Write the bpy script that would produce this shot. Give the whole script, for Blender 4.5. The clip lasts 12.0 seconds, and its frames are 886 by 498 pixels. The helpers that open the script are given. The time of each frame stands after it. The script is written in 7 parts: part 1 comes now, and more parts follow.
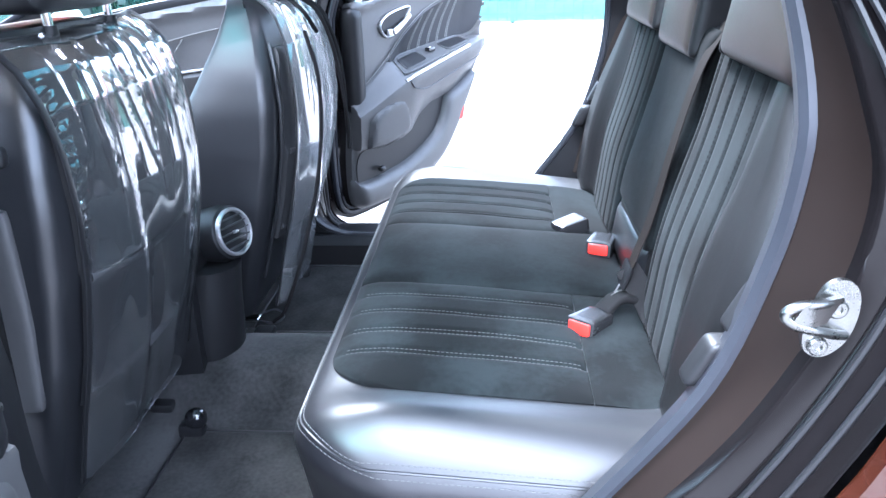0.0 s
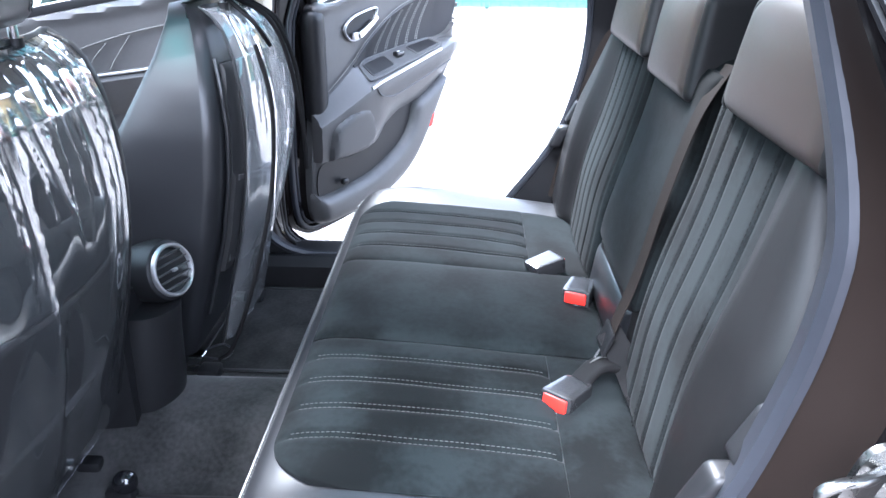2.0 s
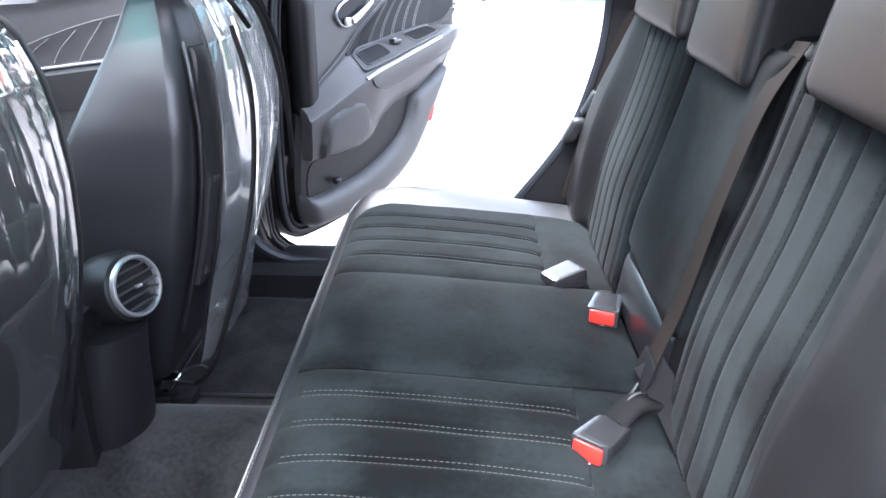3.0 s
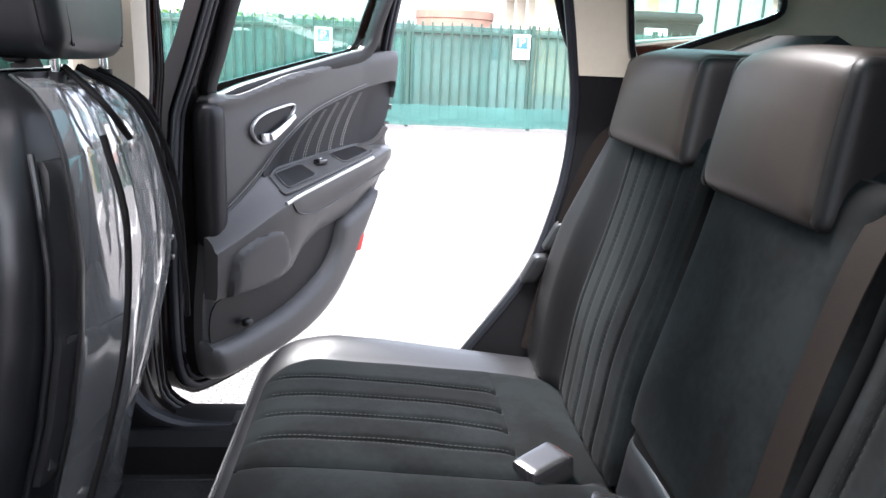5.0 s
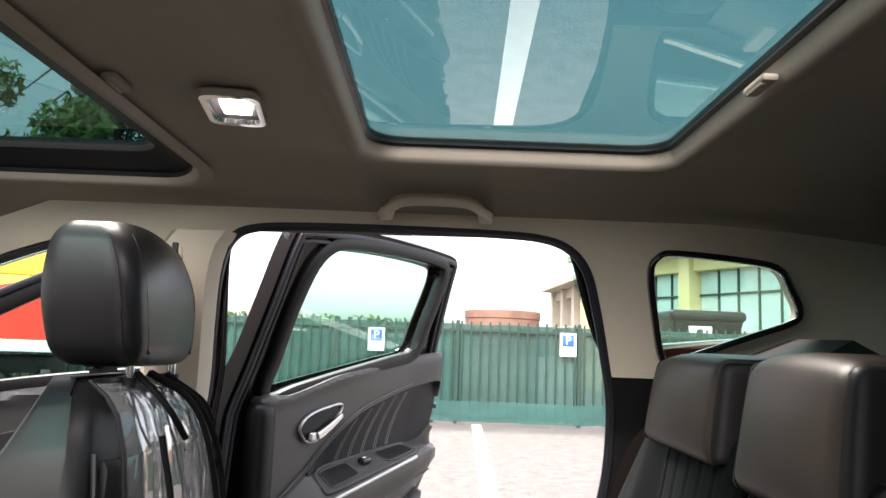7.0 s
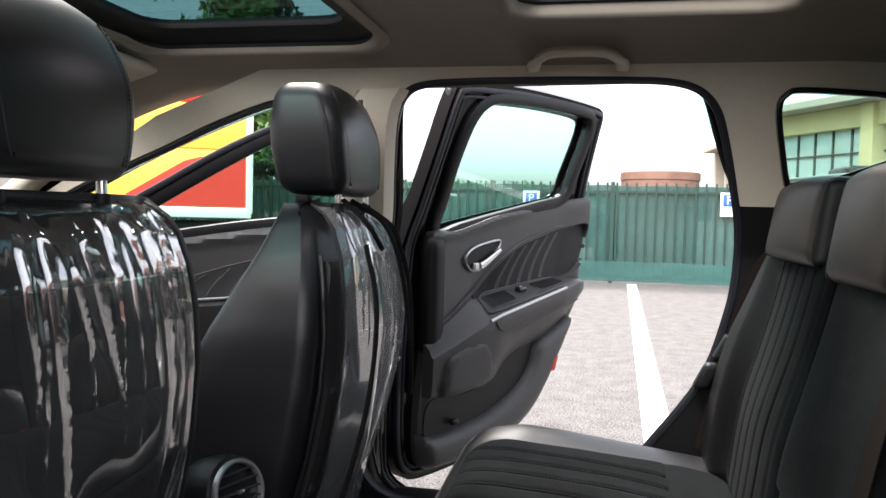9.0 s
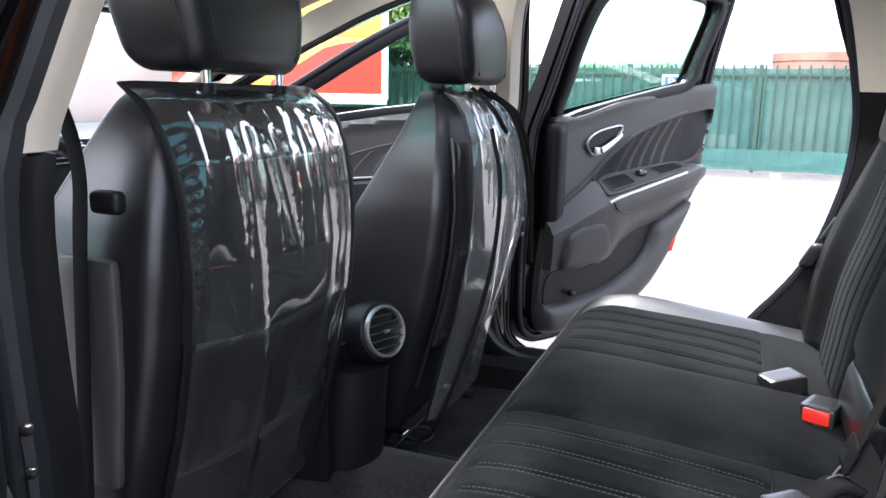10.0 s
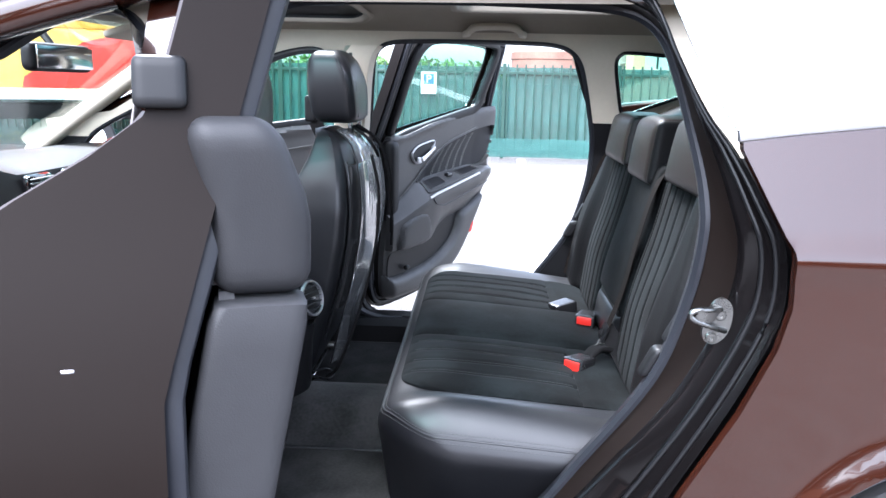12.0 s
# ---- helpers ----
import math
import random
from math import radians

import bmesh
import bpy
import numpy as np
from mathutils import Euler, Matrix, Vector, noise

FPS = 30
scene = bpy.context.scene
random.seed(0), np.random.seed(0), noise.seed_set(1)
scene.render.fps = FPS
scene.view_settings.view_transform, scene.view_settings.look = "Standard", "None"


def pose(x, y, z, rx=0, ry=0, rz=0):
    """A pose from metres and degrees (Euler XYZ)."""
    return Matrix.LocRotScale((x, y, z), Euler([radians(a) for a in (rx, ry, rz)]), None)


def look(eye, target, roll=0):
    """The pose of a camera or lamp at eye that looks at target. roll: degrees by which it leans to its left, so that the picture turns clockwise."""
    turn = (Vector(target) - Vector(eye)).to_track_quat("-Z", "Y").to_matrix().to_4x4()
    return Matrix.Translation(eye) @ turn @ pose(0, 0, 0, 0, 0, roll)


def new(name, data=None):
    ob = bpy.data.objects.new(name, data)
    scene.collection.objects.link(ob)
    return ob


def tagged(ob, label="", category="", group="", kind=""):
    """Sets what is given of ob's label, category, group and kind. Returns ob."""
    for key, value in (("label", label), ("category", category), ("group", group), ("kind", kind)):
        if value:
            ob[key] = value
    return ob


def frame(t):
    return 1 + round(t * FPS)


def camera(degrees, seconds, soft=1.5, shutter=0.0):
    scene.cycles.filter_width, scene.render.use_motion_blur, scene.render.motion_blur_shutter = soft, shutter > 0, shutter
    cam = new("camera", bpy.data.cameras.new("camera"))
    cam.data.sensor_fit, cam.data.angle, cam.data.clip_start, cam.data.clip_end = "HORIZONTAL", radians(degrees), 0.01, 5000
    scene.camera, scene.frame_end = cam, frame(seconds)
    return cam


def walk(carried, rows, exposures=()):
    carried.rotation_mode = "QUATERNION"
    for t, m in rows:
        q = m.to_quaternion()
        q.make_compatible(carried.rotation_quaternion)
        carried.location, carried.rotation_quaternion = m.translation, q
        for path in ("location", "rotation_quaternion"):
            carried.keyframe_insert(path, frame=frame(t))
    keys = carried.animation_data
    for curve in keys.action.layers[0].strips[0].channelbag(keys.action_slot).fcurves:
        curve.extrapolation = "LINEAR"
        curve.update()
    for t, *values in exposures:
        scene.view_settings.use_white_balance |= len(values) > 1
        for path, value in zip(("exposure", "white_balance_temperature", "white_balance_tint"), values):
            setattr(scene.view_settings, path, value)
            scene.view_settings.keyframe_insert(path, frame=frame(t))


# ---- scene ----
cam = camera(60.96, 12.0)
# seconds, eye in metres (x to the rear of the car, y across it, z up), turn in degrees
ROWS = [
    (0.0, 0.117, -1.441, 1.178, 68.23, 1.43, 3.71),
    (0.5, 0.086, -1.437, 1.186, 69.23, 0.63, 1.58),
    (1.0, 0.082, -1.405, 1.201, 68.99, 0.88, 1.35),
    (1.5, 0.102, -1.326, 1.215, 67.93, -0.18, 2.14),
    (2.0, 0.118, -1.258, 1.236, 66.77, -0.44, 1.98),
    (2.5, 0.108, -1.180, 1.215, 66.39, -0.15, 2.00),
    (4.5, 0.065, -0.767, 1.135, 69.31, -2.44, -2.38),
    (5.0, 0.055, -0.746, 1.135, 75.60, -2.41, -4.18),
    (5.5, 0.048, -0.760, 1.144, 83.15, -2.13, -4.62),
    (6.0, 0.041, -0.769, 1.145, 91.60, -2.49, -2.99),
    (6.5, 0.053, -0.774, 1.149, 97.80, -2.29, -1.25),
    (8.5, 0.105, -1.031, 1.126, 92.96, -1.97, 4.04),
    (9.0, 0.102, -1.066, 1.080, 87.28, -1.35, 11.31),
    (9.5, 0.149, -1.149, 1.062, 83.00, -1.34, 17.71),
    (10.0, 0.174, -1.250, 1.083, 78.52, -1.12, 21.35),
    (10.5, 0.161, -1.401, 1.114, 79.04, -1.11, 16.25),
    (11.0, 0.144, -1.575, 1.132, 78.35, -0.42, 12.54),
    (11.5, 0.136, -1.784, 1.161, 77.60, -0.69, 9.30),
    (12.0, 0.027, -2.007, 1.220, 77.91, -1.19, 2.96),
]
EXPOSURES = [(0.0, 4.42, 5100, 11), (2.5, 4.2, 5500, 13), (4.5, 3.8, 6000, 15), (5.5, 2.72, 6300, 15), (6.5, 2.4, 6800, 15), (8.5, 2.25, 6700, 14), (9.0, 2.1, 6500, 14), (9.5, 2.15, 6300, 15), (10.0, 2.93, 6000, 15), (10.5, 3.32, 5700, 14), (11.5, 3.25, 5600, 15), (12.0, 3.05, 5550, 13)]
walk(cam, [(t, pose(*p)) for t, *p in ROWS], EXPOSURES)

# ---- light ----
world = bpy.data.worlds.new("sky")
scene.world = world
world.use_nodes = True
wn, wl = world.node_tree.nodes, world.node_tree.links
sky = wn.new("ShaderNodeTexSky")
sky.sky_type, sky.sun_disc = "NISHITA", False
sky.sun_elevation, sky.sun_rotation = radians(52), radians(200)
sky.dust_density, sky.air_density, sky.ozone_density = 4.0, 1.0, 1.0
haze = wn.new("ShaderNodeHueSaturation")
haze.inputs["Saturation"].default_value = 0.35
wl.new(sky.outputs[0], haze.inputs["Color"])
wl.new(haze.outputs[0], wn["Background"].inputs[0])
wn["Background"].inputs[1].default_value = 0.15

sun_data = bpy.data.lights.new("sun", "SUN")
sun_data.energy, sun_data.angle, sun_data.color = 1.7, radians(18), (1.0, 0.95, 0.88)
sun_ob = new("sun", sun_data)
sun_ob.matrix_world = look((-4, 9.5, 13), (0, 0, 0))

# ---- building helpers ----
def mesh_from(verts, faces):
    bm = bmesh.new()
    vs = [bm.verts.new(tuple(map(float, v))) for v in verts]
    for fc in faces:
        if len(set(fc)) > 2:
            try:
                bm.faces.new([vs[i] for i in fc])
            except ValueError:
                pass
    return bm


def join(*bms):
    """Several bmeshes into the first."""
    out = bms[0]
    for other in bms[1:]:
        tmp = bpy.data.meshes.new("tmp")
        other.to_mesh(tmp)
        other.free()
        out.from_mesh(tmp)
        bpy.data.meshes.remove(tmp)
    return out


def thing(name, base, label, category, group="", kind=""):
    ob = new(name)
    ob.empty_display_size = 0.05
    ob.location = base
    return tagged(ob, label, category, group, kind)


def base_of(ob):
    p = Vector((0, 0, 0))
    while ob is not None:
        p = p + ob.location
        ob = ob.parent
    return p


def part(name, bm, material, parent=None, label="", smooth=True, weld=True):
    """One mesh object, given in world coordinates, under a thing or a part."""
    if weld:
        bmesh.ops.remove_doubles(bm, verts=bm.verts, dist=1e-5)
    bmesh.ops.recalc_face_normals(bm, faces=bm.faces)
    me = bpy.data.meshes.new(name)
    if parent is not None:
        off = base_of(parent)
        for v in bm.verts:
            v.co -= off
    bm.to_mesh(me)
    bm.free()
    if smooth:
        me.shade_smooth()
        me.set_sharp_from_angle(angle=radians(38))
    me.materials.append(material)
    ob = new(name, me)
    if parent is not None:
        ob.parent = parent
    if label:
        ob["label"] = label
    return ob


def smooth_line(points, n=8, closed=False):
    """A Catmull-Rom curve through points."""
    P = np.array(points, float)
    m = len(P)
    out = []
    for i in range(m if closed else m - 1):
        if closed:
            a, b, c, d = P[i - 1], P[i], P[(i + 1) % m], P[(i + 2) % m]
        else:
            b, c = P[i], P[i + 1]
            a = P[i - 1] if i else 2 * b - c
            d = P[i + 2] if i + 2 < m else 2 * c - b
        for k in range(n):
            t = k / n
            out.append(0.5 * (2 * b + (c - a) * t + (2 * a - 5 * b + 4 * c - d) * t * t + (3 * b - a - 3 * c + d) * t ** 3))
    if not closed:
        out.append(P[-1])
    return np.array(out)


def sweep(path, section, closed=False, up=(0, 0, 1), caps=True, scale=None):
    """Carry a closed 2D section (side, up) along a path."""
    P = np.array(path, float)
    n = len(P)
    verts, faces = [], []
    side0 = None
    for i in range(n):
        a = P[i - 1] if (i or closed) else P[i]
        b = P[(i + 1) % n] if (i < n - 1 or closed) else P[i]
        t = b - a
        t = t / (np.linalg.norm(t) + 1e-12)
        if callable(up):
            u = np.array(up(P[i]), float)
        else:
            u = np.array(up, float)
        s = np.cross(t, u)
        if np.linalg.norm(s) < 1e-3:
            s = side0 if side0 is not None else np.cross(t, (1, 0.3, 0.2))
        s = s / np.linalg.norm(s)
        if side0 is not None and s @ side0 < 0:
            s = -s if not callable(up) else s
        side0 = s
        w = np.cross(s, t)
        k = 1.0 if scale is None else scale(i / max(1, n - 1))
        for (q, r) in section:
            verts.append(P[i] + k * (q * s + r * w))
    m = len(section)
    for i in range(n if closed else n - 1):
        j = (i + 1) % n
        for k in range(m):
            l = (k + 1) % m
            faces.append((i * m + k, i * m + l, j * m + l, j * m + k))
    if caps and not closed:
        faces.append(tuple(range(m))[::-1])
        faces.append(tuple((n - 1) * m + k for k in range(m)))
    return mesh_from(verts, faces)


def circle(r, n=8, ry=None):
    return [(r * math.cos(2 * math.pi * k / n), (ry or r) * math.sin(2 * math.pi * k / n)) for k in range(n)]


def rect(w, h, r=0.0, n=3):
    """A rounded rectangle as a 2D ring."""
    w, h = w / 2, h / 2
    if r <= 0:
        return [(-w, -h), (w, -h), (w, h), (-w, h)]
    out = []
    for cx, cy, a in ((w - r, -h + r, -90), (w - r, h - r, 0), (-w + r, h - r, 90), (-w + r, -h + r, 180)):
        for k in range(n + 1):
            b = radians(a + 90 * k / n)
            out.append((cx + r * math.cos(b), cy + r * math.sin(b)))
    return out


def tube(path, r, n=8, closed=False):
    return sweep(path, circle(r, n), closed)


def loft(rings, cap=True, closed=True):
    """Quads between rings of equal count."""
    n, m = len(rings), len(rings[0])
    verts = [v for ring in rings for v in ring]
    faces = []
    for i in range(n - 1):
        for k in range(m if closed else m - 1):
            l = (k + 1) % m
            faces.append((i * m + k, i * m + l, (i + 1) * m + l, (i + 1) * m + k))
    if cap:
        faces.append(tuple(range(m)))
        faces.append(tuple((n - 1) * m + k for k in range(m)))
    return mesh_from(verts, faces)


def rbox(c, size, r=0.005, seg=2):
    """A box with rounded edges."""
    bm = bmesh.new()
    bmesh.ops.create_cube(bm, size=1.0)
    for v in bm.verts:
        v.co = Vector((v.co.x * size[0], v.co.y * size[1], v.co.z * size[2]))
    if r > 0:
        bmesh.ops.bevel(bm, geom=list(bm.edges), offset=min(r, 0.49 * min(size)), segments=seg, profile=0.5, affect="EDGES")
    for v in bm.verts:
        v.co += Vector(c)
    return bm


def pad(half, r, n=(14, 14, 8), shape=None):
    """A soft cushion: a finely divided block with round edges, bent by shape(p) -> p."""
    h = np.array(half, float)
    r = min(r, *h) if np.isscalar(r) else r

    def ticks(k, hh):
        core = np.linspace(-1, 1, k)
        c = np.sign(core) * np.abs(core) ** 0.75
        return c * hh
    ax = [ticks(n[i], h[i]) for i in range(3)]
    verts, faces, index = [], [], {}

    def vid(p):
        key = tuple(np.round(p, 6))
        if key not in index:
            index[key] = len(verts)
            verts.append(np.array(p, float))
        return index[key]
    for d in range(3):
        a, b = [i for i in range(3) if i != d]
        for sgn in (-1, 1):
            for i in range(n[a] - 1):
                for j in range(n[b] - 1):
                    q = []
                    for (k, l) in ((i, j), (i + 1, j), (i + 1, j + 1), (i, j + 1)):
                        p = [0, 0, 0]
                        p[d], p[a], p[b] = sgn * h[d], ax[a][k], ax[b][l]
                        q.append(vid(p))
                    faces.append(q)
    V = np.array(verts)
    rr = np.minimum(np.full(3, r), h)
    inner = np.clip(V, -(h - rr), h - rr)
    d = (V - inner) / rr
    ln = np.linalg.norm(d, axis=1, keepdims=True)
    mx = np.abs(d).max(axis=1, keepdims=True)
    V = inner + np.where(ln > 1e-9, d / np.maximum(ln, 1e-9) * mx, 0) * rr
    if shape is not None:
        V = np.array([shape(p) for p in V])
    return mesh_from(V, faces)


def sheet(P, th, direction=None):
    """A grid of points (n, m, 3) given a thickness."""
    P = np.array(P, float)
    n, m = P.shape[:2]
    if direction is None:
        du = np.gradient(P, axis=0)
        dv = np.gradient(P, axis=1)
        N = np.cross(du, dv)
        N /= np.linalg.norm(N, axis=2, keepdims=True) + 1e-12
    else:
        N = np.broadcast_to(np.array(direction, float), P.shape)
    B = P - N * th
    verts = list(P.reshape(-1, 3)) + list(B.reshape(-1, 3))
    k = n * m
    faces = []
    for i in range(n - 1):
        for j in range(m - 1):
            a, b, c, d = i * m + j, i * m + j + 1, (i + 1) * m + j + 1, (i + 1) * m + j
            faces += [(a, b, c, d), (k + d, k + c, k + b, k + a)]
    rim = [(0, j) for j in range(m)] + [(i, m - 1) for i in range(1, n)] + [(n - 1, j) for j in range(m - 2, -1, -1)] + [(i, 0) for i in range(n - 2, 0, -1)]
    for a, b in zip(rim, rim[1:] + rim[:1]):
        i, j = a[0] * m + a[1], b[0] * m + b[1]
        faces.append((i, j, k + j, k + i))
    return mesh_from(verts, faces)


def inside(poly, x, y):
    """Which points lie in a polygon."""
    x, y = np.asarray(x, float), np.asarray(y, float)
    hit = np.zeros(x.shape, bool)
    P = np.asarray(poly, float)
    for (ax, ay), (bx, by) in zip(P, np.roll(P, -1, axis=0)):
        cond = ((ay > y) != (by > y)) & (x < (bx - ax) * (y - ay) / (by - ay + 1e-15) + ax)
        hit ^= cond
    return hit


def nearest(poly, p):
    P = np.asarray(poly, float)
    Q = np.roll(P, -1, axis=0)
    d = Q - P
    t = np.clip(((p - P) * d).sum(1) / ((d * d).sum(1) + 1e-15), 0, 1)
    c = P + t[:, None] * d
    return c[np.argmin(((c - p) ** 2).sum(1))]


def cut_sheet(outer, holes, surf, th, step=0.012, out=(0, 1, 0)):
    """A plate in two parameters with a polygon outline and polygon holes, laid on surf(a, b) -> point, th thick along out."""
    O = np.asarray(outer, float)
    lo, hi = O.min(0), O.max(0)
    n = max(2, int((hi[0] - lo[0]) / step) + 1)
    m = max(2, int((hi[1] - lo[1]) / step) + 1)
    A, B = np.meshgrid(np.linspace(lo[0], hi[0], n), np.linspace(lo[1], hi[1], m), indexing="ij")
    ca, cb = (A[:-1, :-1] + A[1:, 1:]) / 2, (B[:-1, :-1] + B[1:, 1:]) / 2
    keep = inside(O, ca, cb)
    for h in holes:
        keep &= ~inside(h, ca, cb)
    count = np.zeros((n, m), int)
    for di in (0, 1):
        for dj in (0, 1):
            count[di:n - 1 + di, dj:m - 1 + dj] += keep
    edges = [O] + [np.asarray(h, float) for h in holes]
    ids, verts, faces = {}, [], []
    for i, j in zip(*np.nonzero(count)):
        p = np.array([A[i, j], B[i, j]])
        if count[i, j] < 4:
            c = [nearest(e, p) for e in edges]
            p = min(c, key=lambda q: ((q - p) ** 2).sum())
        ids[i, j] = len(verts)
        verts.append(np.array(surf(*p), float))
    k = len(verts)
    off = np.array(out, float) * th
    verts += [v + off for v in verts]
    cells = list(zip(*np.nonzero(keep)))
    for i, j in cells:
        q = [ids[i, j], ids[i + 1, j], ids[i + 1, j + 1], ids[i, j + 1]]
        faces.append(q)
        faces.append([k + a for a in q[::-1]])
        for di, dj, a, b in ((-1, 0, (i, j + 1), (i, j)), (1, 0, (i + 1, j), (i + 1, j + 1)), (0, -1, (i, j), (i + 1, j)), (0, 1, (i + 1, j + 1), (i, j + 1))):
            u, v = i + di, j + dj
            if not (0 <= u < n - 1 and 0 <= v < m - 1 and keep[u, v]):
                faces.append([ids[a], ids[b], k + ids[b], k + ids[a]])
    return mesh_from(verts, faces)


def stitches(path, length=0.006, gap=0.003, w=0.0012, h=0.001, up=(0, 0, 1)):
    """A row of thread stitches along a path, as one mesh."""
    P = np.array(path, float)
    seg = np.linalg.norm(np.diff(P, axis=0), axis=1)
    cum = np.concatenate([[0], np.cumsum(seg)])
    verts, faces = [], []
    s = 0.0
    while s + length < cum[-1]:
        a = np.array([np.interp(s, cum, P[:, i]) for i in range(3)])
        b = np.array([np.interp(s + length, cum, P[:, i]) for i in range(3)])
        t = (b - a) / (np.linalg.norm(b - a) + 1e-12)
        u = np.array(up(a) if callable(up) else up, float)
        side = np.cross(t, u)
        side /= np.linalg.norm(side) + 1e-12
        u = np.cross(side, t)
        k = len(verts)
        for e in (a, b):
            verts += [e - side * w - u * h, e + side * w - u * h, e + side * w * 0.6 + u * h, e - side * w * 0.6 + u * h]
        for c in range(4):
            d = (c + 1) % 4
            faces.append((k + c, k + d, k + 4 + d, k + 4 + c))
        faces += [(k + 3, k + 2, k + 1, k), (k + 4, k + 5, k + 6, k + 7)]
        s += length + gap
    return mesh_from(verts, faces)


def bend(bm, fn):
    for v in bm.verts:
        v.co = Vector(fn(v.co))
    return bm


def polar(poly, c, n=160):
    """A star-shaped outline seen from c, at even angles."""
    P = np.asarray(poly, float) - np.asarray(c)
    Q = np.roll(P, -1, axis=0)
    out = []
    for k in range(n):
        a = 2 * math.pi * k / n
        d = np.array((math.cos(a), math.sin(a)))
        best = 0.0
        for p, q in zip(P, Q):
            e = q - p
            den = d[0] * e[1] - d[1] * e[0]
            if abs(den) < 1e-12:
                continue
            t = (p[0] * e[1] - p[1] * e[0]) / den
            u = (p[0] * d[1] - p[1] * d[0]) / den
            if t > 0 and -1e-9 <= u <= 1 + 1e-9:
                best = max(best, t)
        out.append(np.asarray(c) + best * d)
    return np.array(out)


def ribbon(path, w, up, th=0.0014):
    """A flat strap along a path."""
    return sweep(smooth_line(path, 8), rect(w, th, th * 0.4, 1), up=up)

# ---- materials ----
def material(name, colour, rough=0.5, metal=0.0, vary=0.12, scale=6.0, grain=0.0, grain_scale=400.0, sheen=0.0, coat=0.0, spec=0.5, second=None, cells=False, random_piece=0.0, span=0.2, fine_part=0.4):
    """A surface with slow and fine changes of tone and gloss, and a fine relief."""
    m = bpy.data.materials.new(name)
    m.use_nodes = True
    n, l = m.node_tree.nodes, m.node_tree.links
    b = n["Principled BSDF"]
    tc = n.new("ShaderNodeTexCoord")
    big = n.new("ShaderNodeTexNoise")
    big.inputs["Scale"].default_value, big.inputs["Detail"].default_value = scale, 6.0
    l.new(tc.outputs["Object"], big.inputs["Vector"])
    fine = n.new("ShaderNodeTexNoise")
    fine.inputs["Scale"].default_value, fine.inputs["Detail"].default_value = scale * 14, 3.0
    l.new(tc.outputs["Object"], fine.inputs["Vector"])
    mix = n.new("ShaderNodeMix")
    mix.data_type = "FLOAT"
    mix.inputs[0].default_value = fine_part
    l.new(big.outputs["Fac"], mix.inputs[2])
    l.new(fine.outputs["Fac"], mix.inputs[3])
    ramp = n.new("ShaderNodeValToRGB")
    ramp.color_ramp.elements[0].position, ramp.color_ramp.elements[1].position = 0.5 - span, 0.5 + span
    c2 = second or colour
    ramp.color_ramp.elements[0].color = (*[max(0, c * (1 - vary)) for c in colour], 1)
    ramp.color_ramp.elements[1].color = (*[min(1, c * (1 + vary)) for c in c2], 1)
    l.new(mix.outputs[0], ramp.inputs["Fac"])
    col = ramp.outputs["Color"]
    if random_piece:
        info = n.new("ShaderNodeObjectInfo")
        hsv = n.new("ShaderNodeHueSaturation")
        mp = n.new("ShaderNodeMapRange")
        mp.inputs[3].default_value, mp.inputs[4].default_value = 1 - random_piece, 1 + random_piece
        l.new(info.outputs["Random"], mp.inputs[0])
        l.new(mp.outputs[0], hsv.inputs["Value"])
        l.new(col, hsv.inputs["Color"])
        col = hsv.outputs["Color"]
    l.new(col, b.inputs["Base Color"])
    rr = n.new("ShaderNodeMapRange")
    rr.inputs[3].default_value, rr.inputs[4].default_value = max(0.02, rough * 0.82), min(1, rough * 1.18)
    l.new(mix.outputs[0], rr.inputs[0])
    l.new(rr.outputs[0], b.inputs["Roughness"])
    b.inputs["Metallic"].default_value = metal
    b.inputs["Sheen Weight"].default_value = sheen
    b.inputs["Coat Weight"].default_value = coat
    b.inputs["Specular IOR Level"].default_value = spec
    if grain:
        tex = n.new("ShaderNodeTexVoronoi" if cells else "ShaderNodeTexNoise")
        tex.inputs["Scale"].default_value = grain_scale
        l.new(tc.outputs["Object"], tex.inputs["Vector"])
        bump = n.new("ShaderNodeBump")
        bump.inputs["Strength"].default_value, bump.inputs["Distance"].default_value = grain, 0.22 / grain_scale
        l.new(tex.outputs[0], bump.inputs["Height"])
        l.new(bump.outputs[0], b.inputs["Normal"])
    return m


